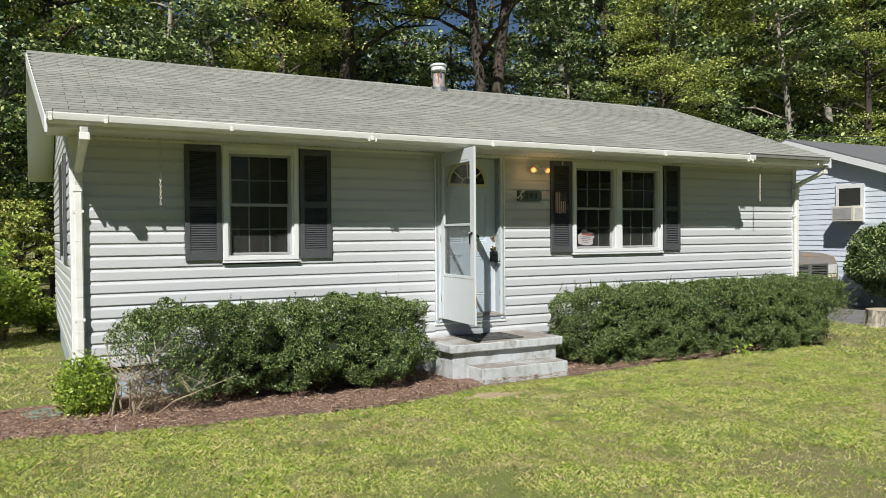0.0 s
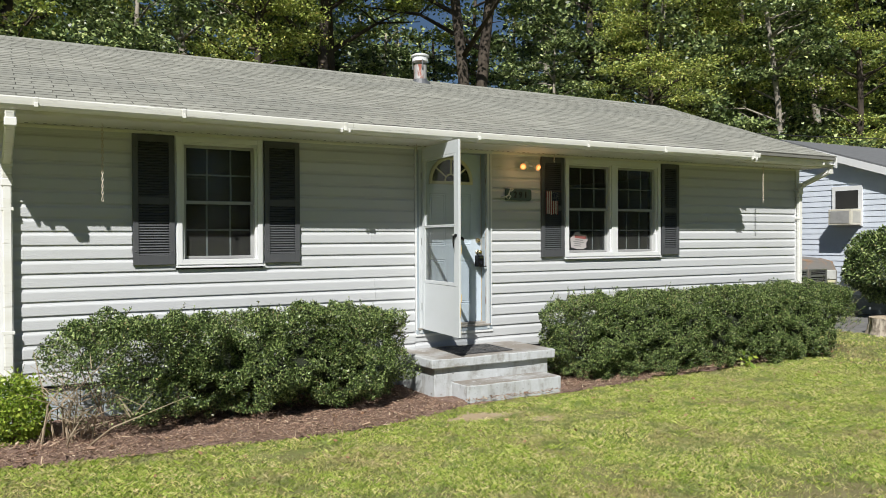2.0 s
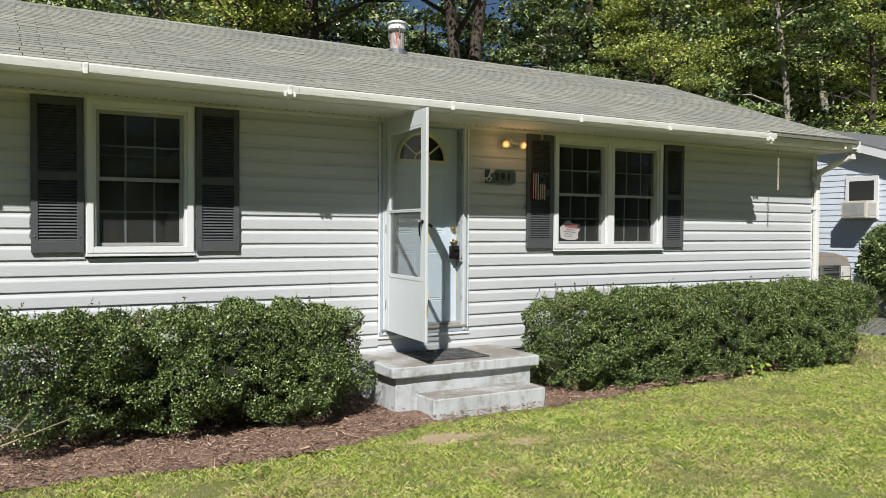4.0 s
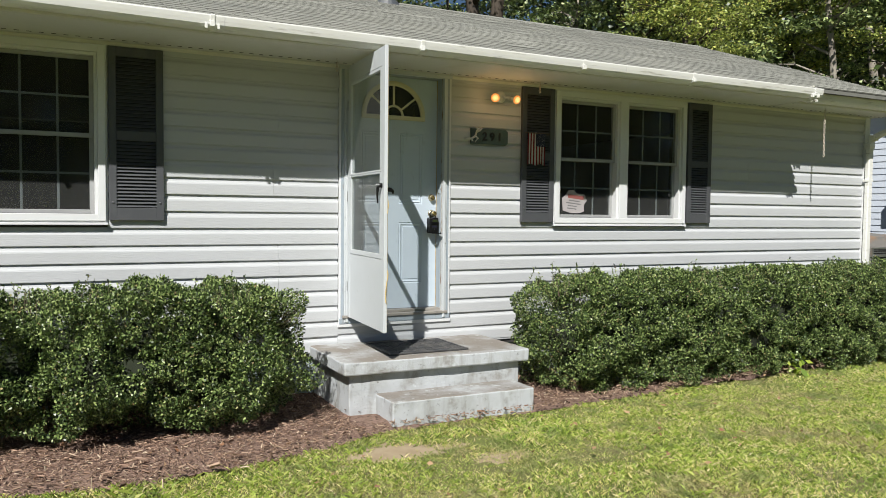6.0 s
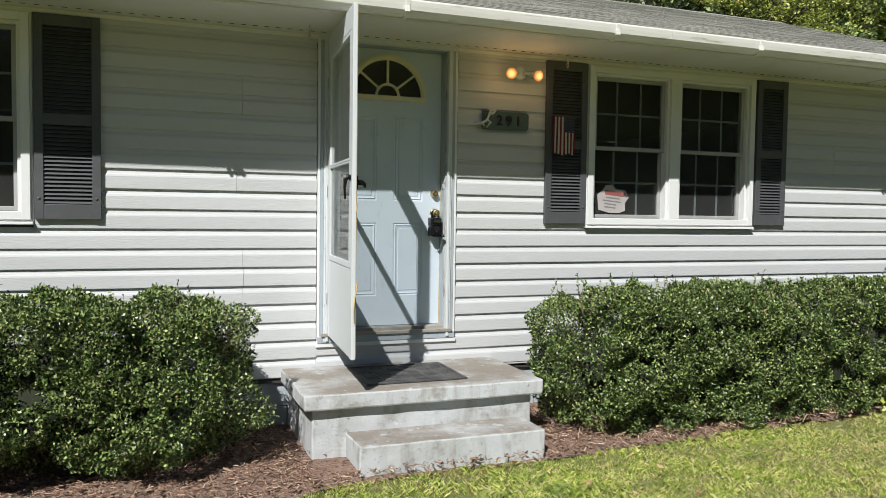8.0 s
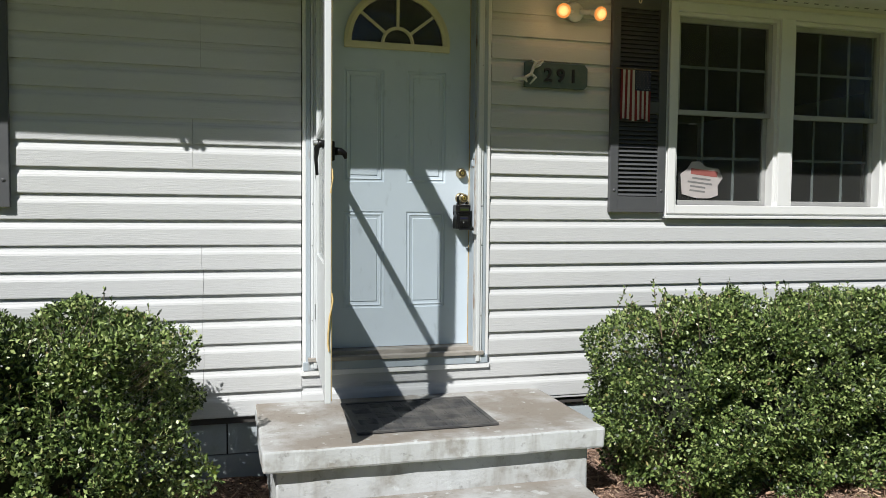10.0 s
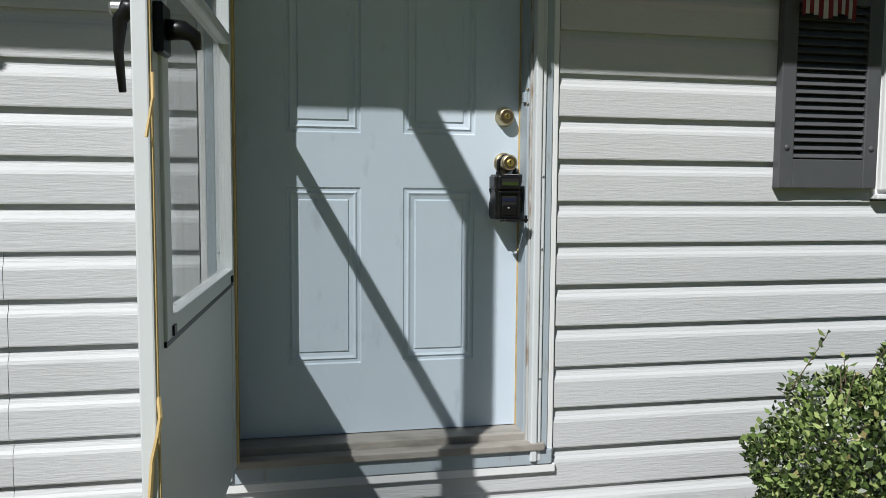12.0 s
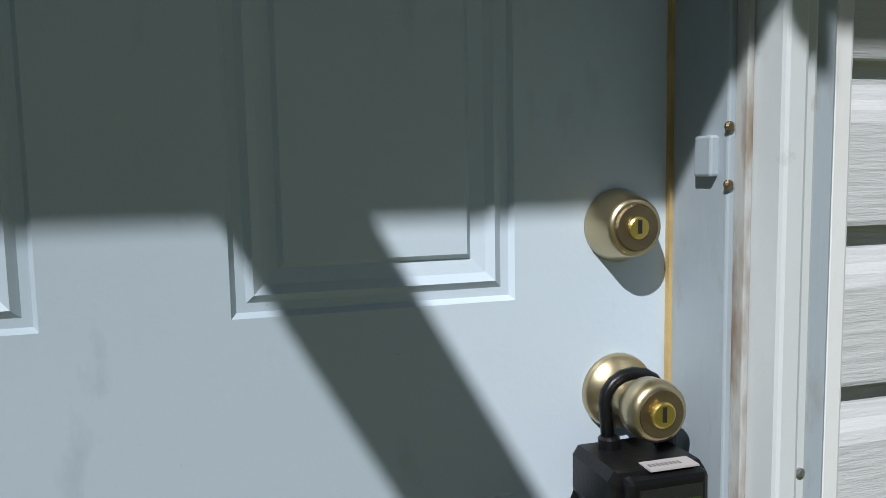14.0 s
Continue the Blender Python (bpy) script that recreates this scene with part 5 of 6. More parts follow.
for r in range(nrow + 1):
    off = (0.5 * TAB_W if r % 2 else 0.0) + rs.uniform(-0.012, 0.012)
    n = int((RAKE_R - RAKE_L) / TAB_W) + 2
    for i in range(n):
        x = RAKE_L + (i - 1) * TAB_W + off
        y_row = EAVE_Y + sdir.y * r * EXPO
        a, b = max(x, roof_end(RAKE_L, y_row) - 0.008), min(x + TAB_W, roof_end(RAKE_R, y_row) + 0.008)
        if b - a < 0.05 or (a > STEP_X - 0.1 and r < 1):
            continue
        s0 = r * EXPO - 0.02
        if s0 + 0.15 > SLEN:
            s0 = SLEN - 0.15
        p = Vector((a, EAVE_Y, EAVE_Z)) + sdir * s0 + snor * (0.0015 * rs.random() + (0.003 if rs.random() < 0.03 else 0))
        m = Matrix.Translation(p - rbase) @ slope_q @ Matrix.Rotation(radians(rs.gauss(0, 0.25)), 4, "Z") @ Matrix.Rotation(radians(rs.gauss(0, 0.35)), 4, "X") @ Matrix.Diagonal(((b - a) / TAB_W, 1, 1, 1))
        if r < 8 and a < 10.9:
            o = new("shingle", TAB_ME)
            o.parent = roof
            o.matrix_basis = m
        else:
            base_i = len(far_v)
            far_v.extend(tuple(m @ Vector(c)) for c in tab_co)
            far_f.extend(tuple(base_i + q for q in f) for f in tab_fs)
me = bpy.data.meshes.new("far_shingles")
me.from_pydata(far_v, [], far_f)
me.materials.append(M_SHINGLE_FAR)
me.materials.append(M_EDGE)
me.polygons.foreach_set("material_index", np.tile([p_.material_index for p_ in TAB_ME.polygons], len(far_f) // len(tab_fs)).astype(np.int32))
tagged(link_mesh("far_shingles", me, None, roof), kind="stuff")
bm = bmesh.new()
x = RAKE_L - 0.05
while x < RAKE_R:
    b = min(x + 0.15, RAKE_R + 0.05)
    z = RIDGE_Z + 0.010 + 0.004 * rs.random()
    pr = [(RIDGE_Y - 0.13, z - 0.050), (RIDGE_Y, z + 0.004), (RIDGE_Y + 0.13, z - 0.050), (RIDGE_Y + 0.13, z - 0.057), (RIDGE_Y, z - 0.004), (RIDGE_Y - 0.13, z - 0.057)]
    extrude_x(pr, x, b - 0.004, bm)
    x += 0.15
tagged(part("ridge_caps", bm, M_SHINGLE_FAR, roof), kind="stuff")

# ---------------------------------------------------------------- hedges


def hedge(x0, x1, y0, y1, ztop, seed, n, label, thin_left=0.0, dip=None, lump=1.0, thin_right=0.0, foot=0.10, under=0.12):
    rng = np.random.default_rng(seed)
    t = thing("hedge", ((x0 + x1) / 2, (y0 + y1) / 2, 0.03), label, "hedge", "clipped hedges")
    base = np.array(offset_of(t))
    cx, cy, cz = (x0 + x1) / 2, (y0 + y1) / 2, (foot + ztop) / 2
    hx, hy, hz = (x1 - x0) / 2, (y1 - y0) / 2, (ztop - foot) / 2

    def lumps(p, d):
        """Radial swelling of the clipped shape: one belly for each plant, plus small clumps."""
        big = np.array([noise.noise((q[0] * 1.7 + seed, q[1] * 1.7, q[2] * 1.7)) for q in p])
        small = np.array([noise.noise((q[0] * 6 + seed, q[1] * 6, q[2] * 6)) for q in p])
        mid = np.array([noise.noise((q[0] * 3.3 + seed, q[1] * 3.3, q[2] * 3.3)) for q in p])
        return 1 + lump * (0.14 * big + 0.25 * mid) + 0.17 * small

    # directions spread over a rounded box
    d = rng.normal(size=(n, 3)) * np.array([1.0, 1.0, 1.0])
    u = rng.uniform(-1, 1, size=(n, 3))
    axis = rng.choice(3, size=n, p=np.array([hy * hz, hx * hz * 1.0, hx * hy * 0.9]) / (hy * hz + hx * hz * 1.0 + hx * hy * 0.9))
    sign = np.where(rng.random(n) < np.where(axis == 1, 0.82, np.where(axis == 2, 0.12, 0.5)), -1, 1)
    u[np.arange(n), axis] = sign
    r4 = (np.abs(u) ** 6).sum(axis=1) ** (1 / 6)
    u /= np.maximum(r4, 1)[:, None] ** 0.9
    # ends are rounded in length by a fixed radius, not by the whole length
    p = np.empty((n, 3))
    rad = min(hx, 0.42)
    p[:, 0] = cx + np.sign(u[:, 0]) * np.maximum(np.abs(u[:, 0]) * hx - 0.0, 0)
    p[:, 1] = cy + u[:, 1] * hy
    p[:, 2] = cz + u[:, 2] * hz
    edge = np.clip((np.abs(p[:, 0] - cx) - (hx - rad)) / rad, 0, 1)
    shrink = np.sqrt(np.clip(1 - (edge * 0.82) ** 2.6, 0, 1))
    p[:, 1] = cy + (p[:, 1] - cy) * (0.64 + 0.36 * shrink)
    p[:, 2] = cz + (p[:, 2] - cz) * (0.90 + 0.10 * shrink)
    k_ = lumps(p, u)
    depth = rng.exponential(0.05, n)
    nrm = np.stack([np.where(np.abs(p[:, 0] - cx) > hx - rad, np.sign(u[:, 0]) * edge, 0), u[:, 1] * 0.9, u[:, 2] * 0.9], axis=1)
    nrm /= np.linalg.norm(nrm, axis=1)[:, None] + 1e-6
    p += nrm * ((k_ - 1) * 0.75 - depth)[:, None]
    # hanging skirt: ragged low edge, undercut
    low = np.clip((0.39 + foot - p[:, 2]) / 0.40, 0, 1)
    p[:, 1] += low * under * np.sign(cy - p[:, 1])
    rag = np.array([noise.noise((q[0] * 2.6 + seed, 0, 3)) for q in p])
    keep = p[:, 2] > foot + 0.05 + 0.10 * rag
    dens = np.array([noise.noise((q[0] * 3.4 + seed, q[1] * 3.4, q[2] * 3.4 + 5)) for q in p])
    keep &= dens > -0.40 - 0.25 * rng.random(n)
    # deep gaps between the leaf sprays
    gap = np.array([noise.noise((q[0] * 9.5 + seed, q[1] * 9.5, q[2] * 9.5 + 2)) + 0.5 * noise.noise((q[0] * 21, q[1] * 21 + seed, q[2] * 21)) for q in p])
    keep &= gap > -0.12 - 0.22 * rng.random(n)
    if thin_right:
        f = np.clip((x1 - p[:, 0]) / thin_right, 0, 1)
        keep &= rng.random(n) < np.clip(f ** 2 + (1 - f) * (p[:, 2] - 0.52) / 0.14, 0.02, 1)
    if thin_left:
        f = np.clip((p[:, 0] - x0) / thin_left, 0, 1)
        keep &= rng.random(n) < np.clip(f + (1 - f) * (p[:, 2] - 0.55) / 0.3, 0.04, 1) * (0.6 + 0.4 * f)
    if dip is not None:
        g = np.exp(-((p[:, 0] - dip) / 0.16) ** 2)
        p[:, 2] -= g * 0.13 * (p[:, 2] > cz)
        p[:, 1] += g * 0.12 * (p[:, 1] < cy)
    p, nrm = p[keep], nrm[keep]
    link_mesh("foliage", leaf_mesh("hedge_foliage", p - base, 0.0225, 0.0132, M_BOX, rng, 0.0, nrm * 0.34 + np.array([0, 0, 0.22]), 0.22), None, t)
    # sprigs that stick out of the top and the face
    ns = int((x1 - x0) * 75)
    sp, so, bm_ = [], [], bmesh.new()
    for i in range(ns):
        x = rng.uniform(x0 + 0.1, x1 - 0.1)
        if rng.random() < 0.62:
            q = Vector((x, rng.uniform(y0 + 0.12, y1 - 0.1), ztop - 0.05 + 0.05 * noise.noise((x * 2, seed, 0))))
            dd = Vector((rng.normal(0, 0.25), rng.normal(-0.1, 0.25), 1)).normalized()
        else:
            q = Vector((rng.choice([x0 + 0.10, x1 - 0.10]) if rng.random() < 0.4 else x, y0 + rng.uniform(0.05, 0.3), rng.uniform(0.4, ztop - 0.1)))
            dd = Vector(((1 if q.x > cx else -1) * (0.7 if abs(q.x - cx) > hx - 0.2 else 0.1), -0.5, 0.6)).normalized()
        ln = rng.uniform(0.03, 0.12) * (1.6 if rng.random() < 0.22 else 1.0)
        tube([q - dd * 0.1 - Vector(base), q + dd * ln - Vector(base)], [0.0022, 0.001], 3, bm_, caps=False)
        m_ = int(ln / 0.010)
        for j in range(m_):
            sp.append(q + dd * (ln * (j + 1) / m_) - Vector(base))
            a = j * 2.4
            so.append((math.cos(a) * 0.8 + dd.x * 0.7, math.sin(a) * 0.8 + dd.y * 0.7, 0.3 + dd.z * 0.7))
    link_mesh("shoot_growth", leaf_mesh("hedge_sprigs", np.array(sp), 0.024, 0.013, M_BOX, rng, 0.0, np.array(so) * 1.6, 0.2), None, t)
    # stems and branches
    for i in range(int((x1 - x0) * 7)):
        x = rng.uniform(x0 + 0.2, x1 - 0.2)
        y = cy + rng.normal(0, 0.10)
        p0 = Vector((x, y, 0.0)) - Vector(base)
        p2 = Vector((x + rng.normal(0, 0.22), cy + rng.uniform(-0.36, 0.30), rng.uniform(0.4, ztop - 0.15))) - Vector(base)
        p1 = p0.lerp(p2, 0.5) + Vector((rng.normal(0, 0.05), rng.normal(0, 0.05), 0.02))
        tube([p0, p1, p2], [0.011, 0.008, 0.003], 5, bm_)
    part_me = bpy.data.meshes.new("stems")
    bm_.to_mesh(part_me)
    bm_.free()
    tagged(link_mesh("branchwork", part_me, M_TWIG, t, "grey-brown hedge stems"), kind="stuff")
    # added dark core: colours the shade in the gaps, keeps light from shining through
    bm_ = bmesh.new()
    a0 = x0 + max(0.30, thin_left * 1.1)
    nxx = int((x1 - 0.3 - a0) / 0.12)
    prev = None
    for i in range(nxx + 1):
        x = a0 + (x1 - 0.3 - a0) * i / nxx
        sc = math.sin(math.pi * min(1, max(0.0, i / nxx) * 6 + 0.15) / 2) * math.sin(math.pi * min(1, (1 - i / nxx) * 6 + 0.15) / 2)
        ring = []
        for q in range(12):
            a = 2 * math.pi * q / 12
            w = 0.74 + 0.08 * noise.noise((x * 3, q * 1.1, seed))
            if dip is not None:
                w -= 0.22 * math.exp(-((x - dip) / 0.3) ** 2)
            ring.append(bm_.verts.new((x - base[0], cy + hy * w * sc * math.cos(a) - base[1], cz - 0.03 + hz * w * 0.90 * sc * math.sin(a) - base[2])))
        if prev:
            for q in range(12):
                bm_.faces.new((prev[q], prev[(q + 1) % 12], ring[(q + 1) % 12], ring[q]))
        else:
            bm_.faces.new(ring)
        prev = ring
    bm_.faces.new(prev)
    me_ = bpy.data.meshes.new("shade_core")
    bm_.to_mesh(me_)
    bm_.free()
    link_mesh("shade_core", me_, M_CORE, t, "dark core standing in for inner shade")
    return t


hedge(0.72, 3.94, 7.08, 7.98, 1.00, 3, 215000, "dense dark green clipped hedge, bare and twiggy at one end", 0.9, 2.25)
hedge(6.00, 11.42, 7.05, 7.98, 1.01, 8, 330000, "long dense dark green clipped boxy hedge, bare-stemmed at its far end", 0.0, None, 0.55, 0.75, 0.0, 0.07)

# the low lime shrub and the bare twigs beside it
rng = np.random.default_rng(21)
shrub = thing("shrub", (0.46, 7.55, 0), "small bright lime-green rounded shrub in the mulch", "shrub")
n = 5200
d = rng.normal(size=(n, 3))
d /= np.linalg.norm(d, axis=1)[:, None]
rr = (1 - rng.exponential(0.22, n)).clip(0.2, 1.1) * (1 + 0.45 * np.array([noise.noise(tuple(q * 3)) for q in d]))
p = d * rr[:, None] * np.array([0.27, 0.25, 0.30]) + np.array([0, 0, 0.30])
link_mesh("foliage", leaf_mesh("shrub_foliage", p[p[:, 2] > 0.02], 0.034, 0.022, M_LIME, rng, 0.1, d[p[:, 2] > 0.02] * 0.7, 0.2), None, shrub)
bm = bmesh.new()
for i in range(24):
    a = rng.uniform(0, 6.28)
    tube([(0.46, 7.55, 0), (0.46 + 0.10 * math.cos(a), 7.55 + 0.10 * math.sin(a), 0.18), (0.46 + 0.2 * math.cos(a), 7.55 + 0.2 * math.sin(a), 0.42)], [0.008, 0.005, 0.002], 4, bm)
part("branchwork", bm, M_TWIG, shrub)
dead = thing("bare_twigs", (0.95, 7.45, 0.03), "pale bare dead twigs at the hedge end", "twigs")
for i in range(19):
    x, y = 0.84 + rng.normal(0, 0.12), 7.42 + rng.normal(0, 0.12)
    dx, dy, hh = rng.normal(0.08, 0.32), rng.normal(-0.10, 0.20), rng.uniform(0.22, 0.85)
    bm = tube([(x, y, 0.02), (x + dx * 0.2 + rng.normal(0, 0.04), y + dy * 0.5 + rng.normal(0, 0.03), hh * 0.5), (x + dx * 1.6, y + dy, hh)], [0.011, 0.007, 0.002], 5)
    stem = part("twig", bm, M_PALETWIG, dead)
    for j in range(6):
        f = rng.uniform(0.4, 0.9)
        q = Vector((x + dx * f, y + dy * f, hh * f))
        part("shoot", tube([q, q + Vector((rng.normal(0, 0.10), rng.normal(0, 0.10), rng.uniform(0.05, 0.16)))], [0.005, 0.0018], 4), M_PALETWIG, stem)
weed = thing("weed", (8.95, 7.12, 0.02), "bright green leafy weed at the foot of the hedge", "weed")
link_mesh("leaves", leaf_mesh("weed_leaves", rng.normal(0, 0.05, (26, 3)) * np.array([1.4, 0.8, 0.7]) + np.array([0, 0, 0.09]), 0.10, 0.05, M_LIME, rng, 0.3, None, 0.15), None, weed)
weed2 = thing("weed", (4.02, 7.52, 0.30), "pale green leaf shoot at the hedge end", "weed")
link_mesh("leaves", leaf_mesh("weed_leaves", rng.normal(0, 0.035, (16, 3)), 0.06, 0.035, M_LIME, rng, 0.3, None, 0.15), None, weed2)

cover = thing("utility_cover", (0.0, 7.78, 0.05), "flat faded green plastic utility cover in the mulch", "utility cover")
part("lid", lathe([(0.21, 0), (0.21, 0.012), (0.18, 0.022), (0.05, 0.026)], Matrix.Translation((0.10, 7.82, 0.045)), 18), M_GREENROCK, cover)

# ---------------------------------------------------------------- mulch chips, fallen leaves, grass


def scatter_boxes(name, pos, size, material, rng, label, category):
    """Thin tumbled slivers, four-sided."""
    n = len(pos)
    d = rng.normal(size=(n, 3)) * np.array([1, 1, 0.35])
    d /= np.linalg.norm(d, axis=1)[:, None]
    r = rng.normal(size=(n, 3))
    s_ = np.cross(d, r)
    s_ /= np.linalg.norm(s_, axis=1)[:, None]
    u = np.cross(d, s_)
    ln = (size * rng.lognormal(0, 0.45, n))[:, None]
    w = ln * rng.uniform(0.16, 0.4, n)[:, None]
    h = w * 0.35
    v = np.empty((n, 6, 3))
    for i, (a, b) in enumerate(((1, 0), (-0.5, 0.9), (-0.5, -0.9))):
        v[:, i] = pos - d * ln + s_ * w * b + u * h * a
        v[:, i + 3] = pos + d * ln + s_ * w * b * 0.8 + u * h * a
    f = np.array([(0, 1, 4, 3), (1, 2, 5, 4), (2, 0, 3, 5)])
    faces = (np.arange(n)[:, None, None] * 6 + f).reshape(-1, 4)
    me = bpy.data.meshes.new(name)
    me.vertices.add(6 * n)
    me.vertices.foreach_set("co", v.reshape(-1))
    me.loops.add(12 * n)
    me.loops.foreach_set("vertex_index", faces.reshape(-1).astype(np.int32))
    me.polygons.add(3 * n)
    me.polygons.foreach_set("loop_start", np.arange(0, 12 * n, 4, dtype=np.int32))
    me.polygons.foreach_set("loop_total", np.full(3 * n, 4, dtype=np.int32))
    me.update(calc_edges=True)
    me.validate()
    me.materials.append(material)
    return tagged(new(name, me), label, category, kind="stuff")


rng = np.random.default_rng(31)
xy = np.stack([rng.uniform(-0.5, 11.5, 72000), rng.uniform(6.3, 8.1, 72000)], axis=1)
ed = np.interp(xy[:, 0], [-1.2, -0.16, 1.0, 1.9, 2.7, 3.6, 4.2, 4.6, 5.8, 6.3, 8.0, 11.1, 11.6], [7.5, 7.0, 6.75, 6.72, 6.5, 6.62, 6.85, 6.98, 6.98, 7.02, 7.15, 7.36, 7.6])
keep = (xy[:, 1] > ed - 0.05 + rng.normal(0, 0.05, len(xy))) & ~((xy[:, 0] > 4.3) & (xy[:, 0] < 5.88) & (xy[:, 1] > 7.0))
xy = xy[keep]
scatter_boxes("mulch_chips", np.column_stack([xy, 0.062 + rng.uniform(0, 0.025, len(xy))]), 0.0092, M_CHIP, rng, "shredded bark chips on the bed", "mulch")
lx = np.column_stack([rng.uniform(-0.3, 11, 260), rng.uniform(5.2, 7.9, 260), np.full(260, 0.085)])
o = new("fallen_leaves", leaf_mesh("fallen_leaves", lx, 0.045, 0.024, M_DEADLEAF, rng, 0.75, None, 0.2))
tagged(o, "a few curled brown fallen leaves", "leaves", kind="stuff")

# bare patches by the step
bm = bmesh.new()
for cx, cy, rx, ry in ((4.35, 6.50, 0.42, 0.20), (4.95, 6.15, 0.22, 0.10)):
    lift = 0.02 * noise.noise((cx * 0.35, cy * 0.35, 0))
    c = bm.verts.new((cx, cy, lift + 0.012))
    ring = []
    for q in range(72):
        a = 2 * math.pi * q / 72
        w = 0.95 + 0.5 * noise.noise((cx + math.cos(a) * 1.5, cy + math.sin(a) * 1.5, 0)) + 0.5 * noise.noise((cx + math.cos(a) * 6, cy + math.sin(a) * 6, 4)) + 0.25 * noise.noise((cx + math.cos(a) * 15, cy + math.sin(a) * 15, 9))
        ring.append(bm.verts.new((cx + rx * w * math.cos(a), cy + ry * w * math.sin(a), lift + 0.002)))
    for q in range(72):
        bm.faces.new((c, ring[q], ring[(q + 1) % 72]))
tagged(part("bare_ground", bm, M_DIRT, smooth=True), "bare sandy dirt patches in the lawn", "dirt", kind="structure")


def grass(name, n, xr, yr, height, width, rng, keep_fn, label, k=5, loose=0.018, arch=0.6, material=None, floor=-0.85):
    xy = np.stack([rng.uniform(*xr, n), rng.uniform(*yr, n)], axis=1)
    dens = np.array([noise.noise((a * 0.9, b * 0.9, 7)) + 0.6 * noise.noise((a * 3.1, b * 3.1, 3)) for a, b in xy])
    xy = xy[keep_fn(xy) & (dens > floor + 0.55 * rng.random(n))]
    tall = np.array([1 + 0.75 * noise.noise((a * 1.6, b * 1.6, 11)) for a, b in xy])
    # tufts of a few blades
    base = np.repeat(xy, k, axis=0) + rng.normal(0, loose, (len(xy) * k, 2))
    hgt = np.repeat(tall, k) * height * rng.uniform(0.45, 1.35, len(base))
    lean = rng.normal(0, arch, (len(base), 2)) * hgt[:, None]
    a = rng.uniform(0, 2 * math.pi, len(base))
    sd = np.stack([np.cos(a), np.sin(a)], axis=1) * (width * rng.uniform(0.6, 1.4, len(base)))[:, None]
    z0 = np.array([0.02 * noise.noise((p_[0] * 0.35, p_[1] * 0.35, 0)) if -6 < p_[0] < 20 and -4 < p_[1] < 7 else 0.0 for p_ in base]) - 0.004
    v = np.zeros((len(base), 4, 3))
    v[:, 0, :2], v[:, 0, 2] = base - sd, z0
    v[:, 1, :2], v[:, 1, 2] = base + sd, z0
    v[:, 2, :2], v[:, 2, 2] = base + lean * 0.45 + sd * 0.8, z0 + hgt * 0.65
    v[:, 3, :2], v[:, 3, 2] = base + lean, z0 + hgt * 0.85
    n_ = len(base)
    me = bpy.data.meshes.new(name)
    me.vertices.add(4 * n_)
    me.vertices.foreach_set("co", v.reshape(-1))
    me.loops.add(4 * n_)
    me.loops.foreach_set("vertex_index", np.arange(4 * n_, dtype=np.int32))
    me.polygons.add(n_)
    me.polygons.foreach_set("loop_start", np.arange(0, 4 * n_, 4, dtype=np.int32))
    me.polygons.foreach_set("loop_total", np.full(n_, 4, dtype=np.int32))
    me.update(calc_edges=True)
    me.validate()
    me.materials.append(material or M_GRASS)
    return tagged(new(name, me), label, "grass", kind="stuff")


def on_lawn(xy):
    e_ = np.interp(xy[:, 0], [-1.2, -0.16, 1.0, 1.9, 2.7, 3.6, 4.2, 4.6, 5.8, 6.3, 8.0, 11.1, 11.6], [7.5, 7.0, 6.75, 6.72, 6.5, 6.62, 6.85, 6.98, 6.98, 7.02, 7.15, 7.36, 7.6])
    in_bed = (xy[:, 1] > e_ + 0.03) & (xy[:, 0] > -0.6) & (xy[:, 0] < 11.6) & (xy[:, 1] < 14.8) & ((xy[:, 0] > 0.45) | (xy[:, 1] < 8.1))
    rnd = 0.2 + 1.3 * np.abs(np.sin(xy[:, 0] * 917.3 + xy[:, 1] * 411.7))
    dirt = ((xy[:, 0] - 4.35) / 0.40) ** 2 + ((xy[:, 1] - 6.50) / 0.20) ** 2 < 0.55 * rnd
    dirt |= ((xy[:, 0] - 2.5) / 0.36) ** 2 + ((xy[:, 1] - 6.2) / 0.12) ** 2 < 0.5 * rnd
    dirt |= ((xy[:, 0] - 2.15) / 0.26) ** 2 + ((xy[:, 1] - 5.3) / 0.10) ** 2 < 0.5 * rnd
    dirt |= (e_ - xy[:, 1] < 0.30) & (e_ - xy[:, 1] > -0.05) & (e_ - xy[:, 1] > 0.05) & (rnd > 0.75 + 3.0 * np.abs(e_ - xy[:, 1])) & (xy[:, 0] < 11.6) & (xy[:, 0] > -0.6)
    drive = (xy[:, 0] > 13.7) & (xy[:, 1] > 8.3)
    return ~in_bed & ~dirt & ~drive


def thinning(xy):
    """The dense lawn by the house thins out into the rest over its last metre and more."""
    wob = 0.5 * np.sin(xy[:, 0] * 2.1) + 0.4 * np.sin(xy[:, 1] * 2.7 + 1)
    d_ = np.minimum(np.minimum(xy[:, 0] + 2.0, 11.0 - xy[:, 0]), xy[:, 1] - 1.9) + wob - 0.4
    return on_lawn(xy) & (np.abs(np.sin(xy[:, 0] * 713.1 + xy[:, 1] * 519.3)) < np.clip(d_ / 1.1, 0, 1))


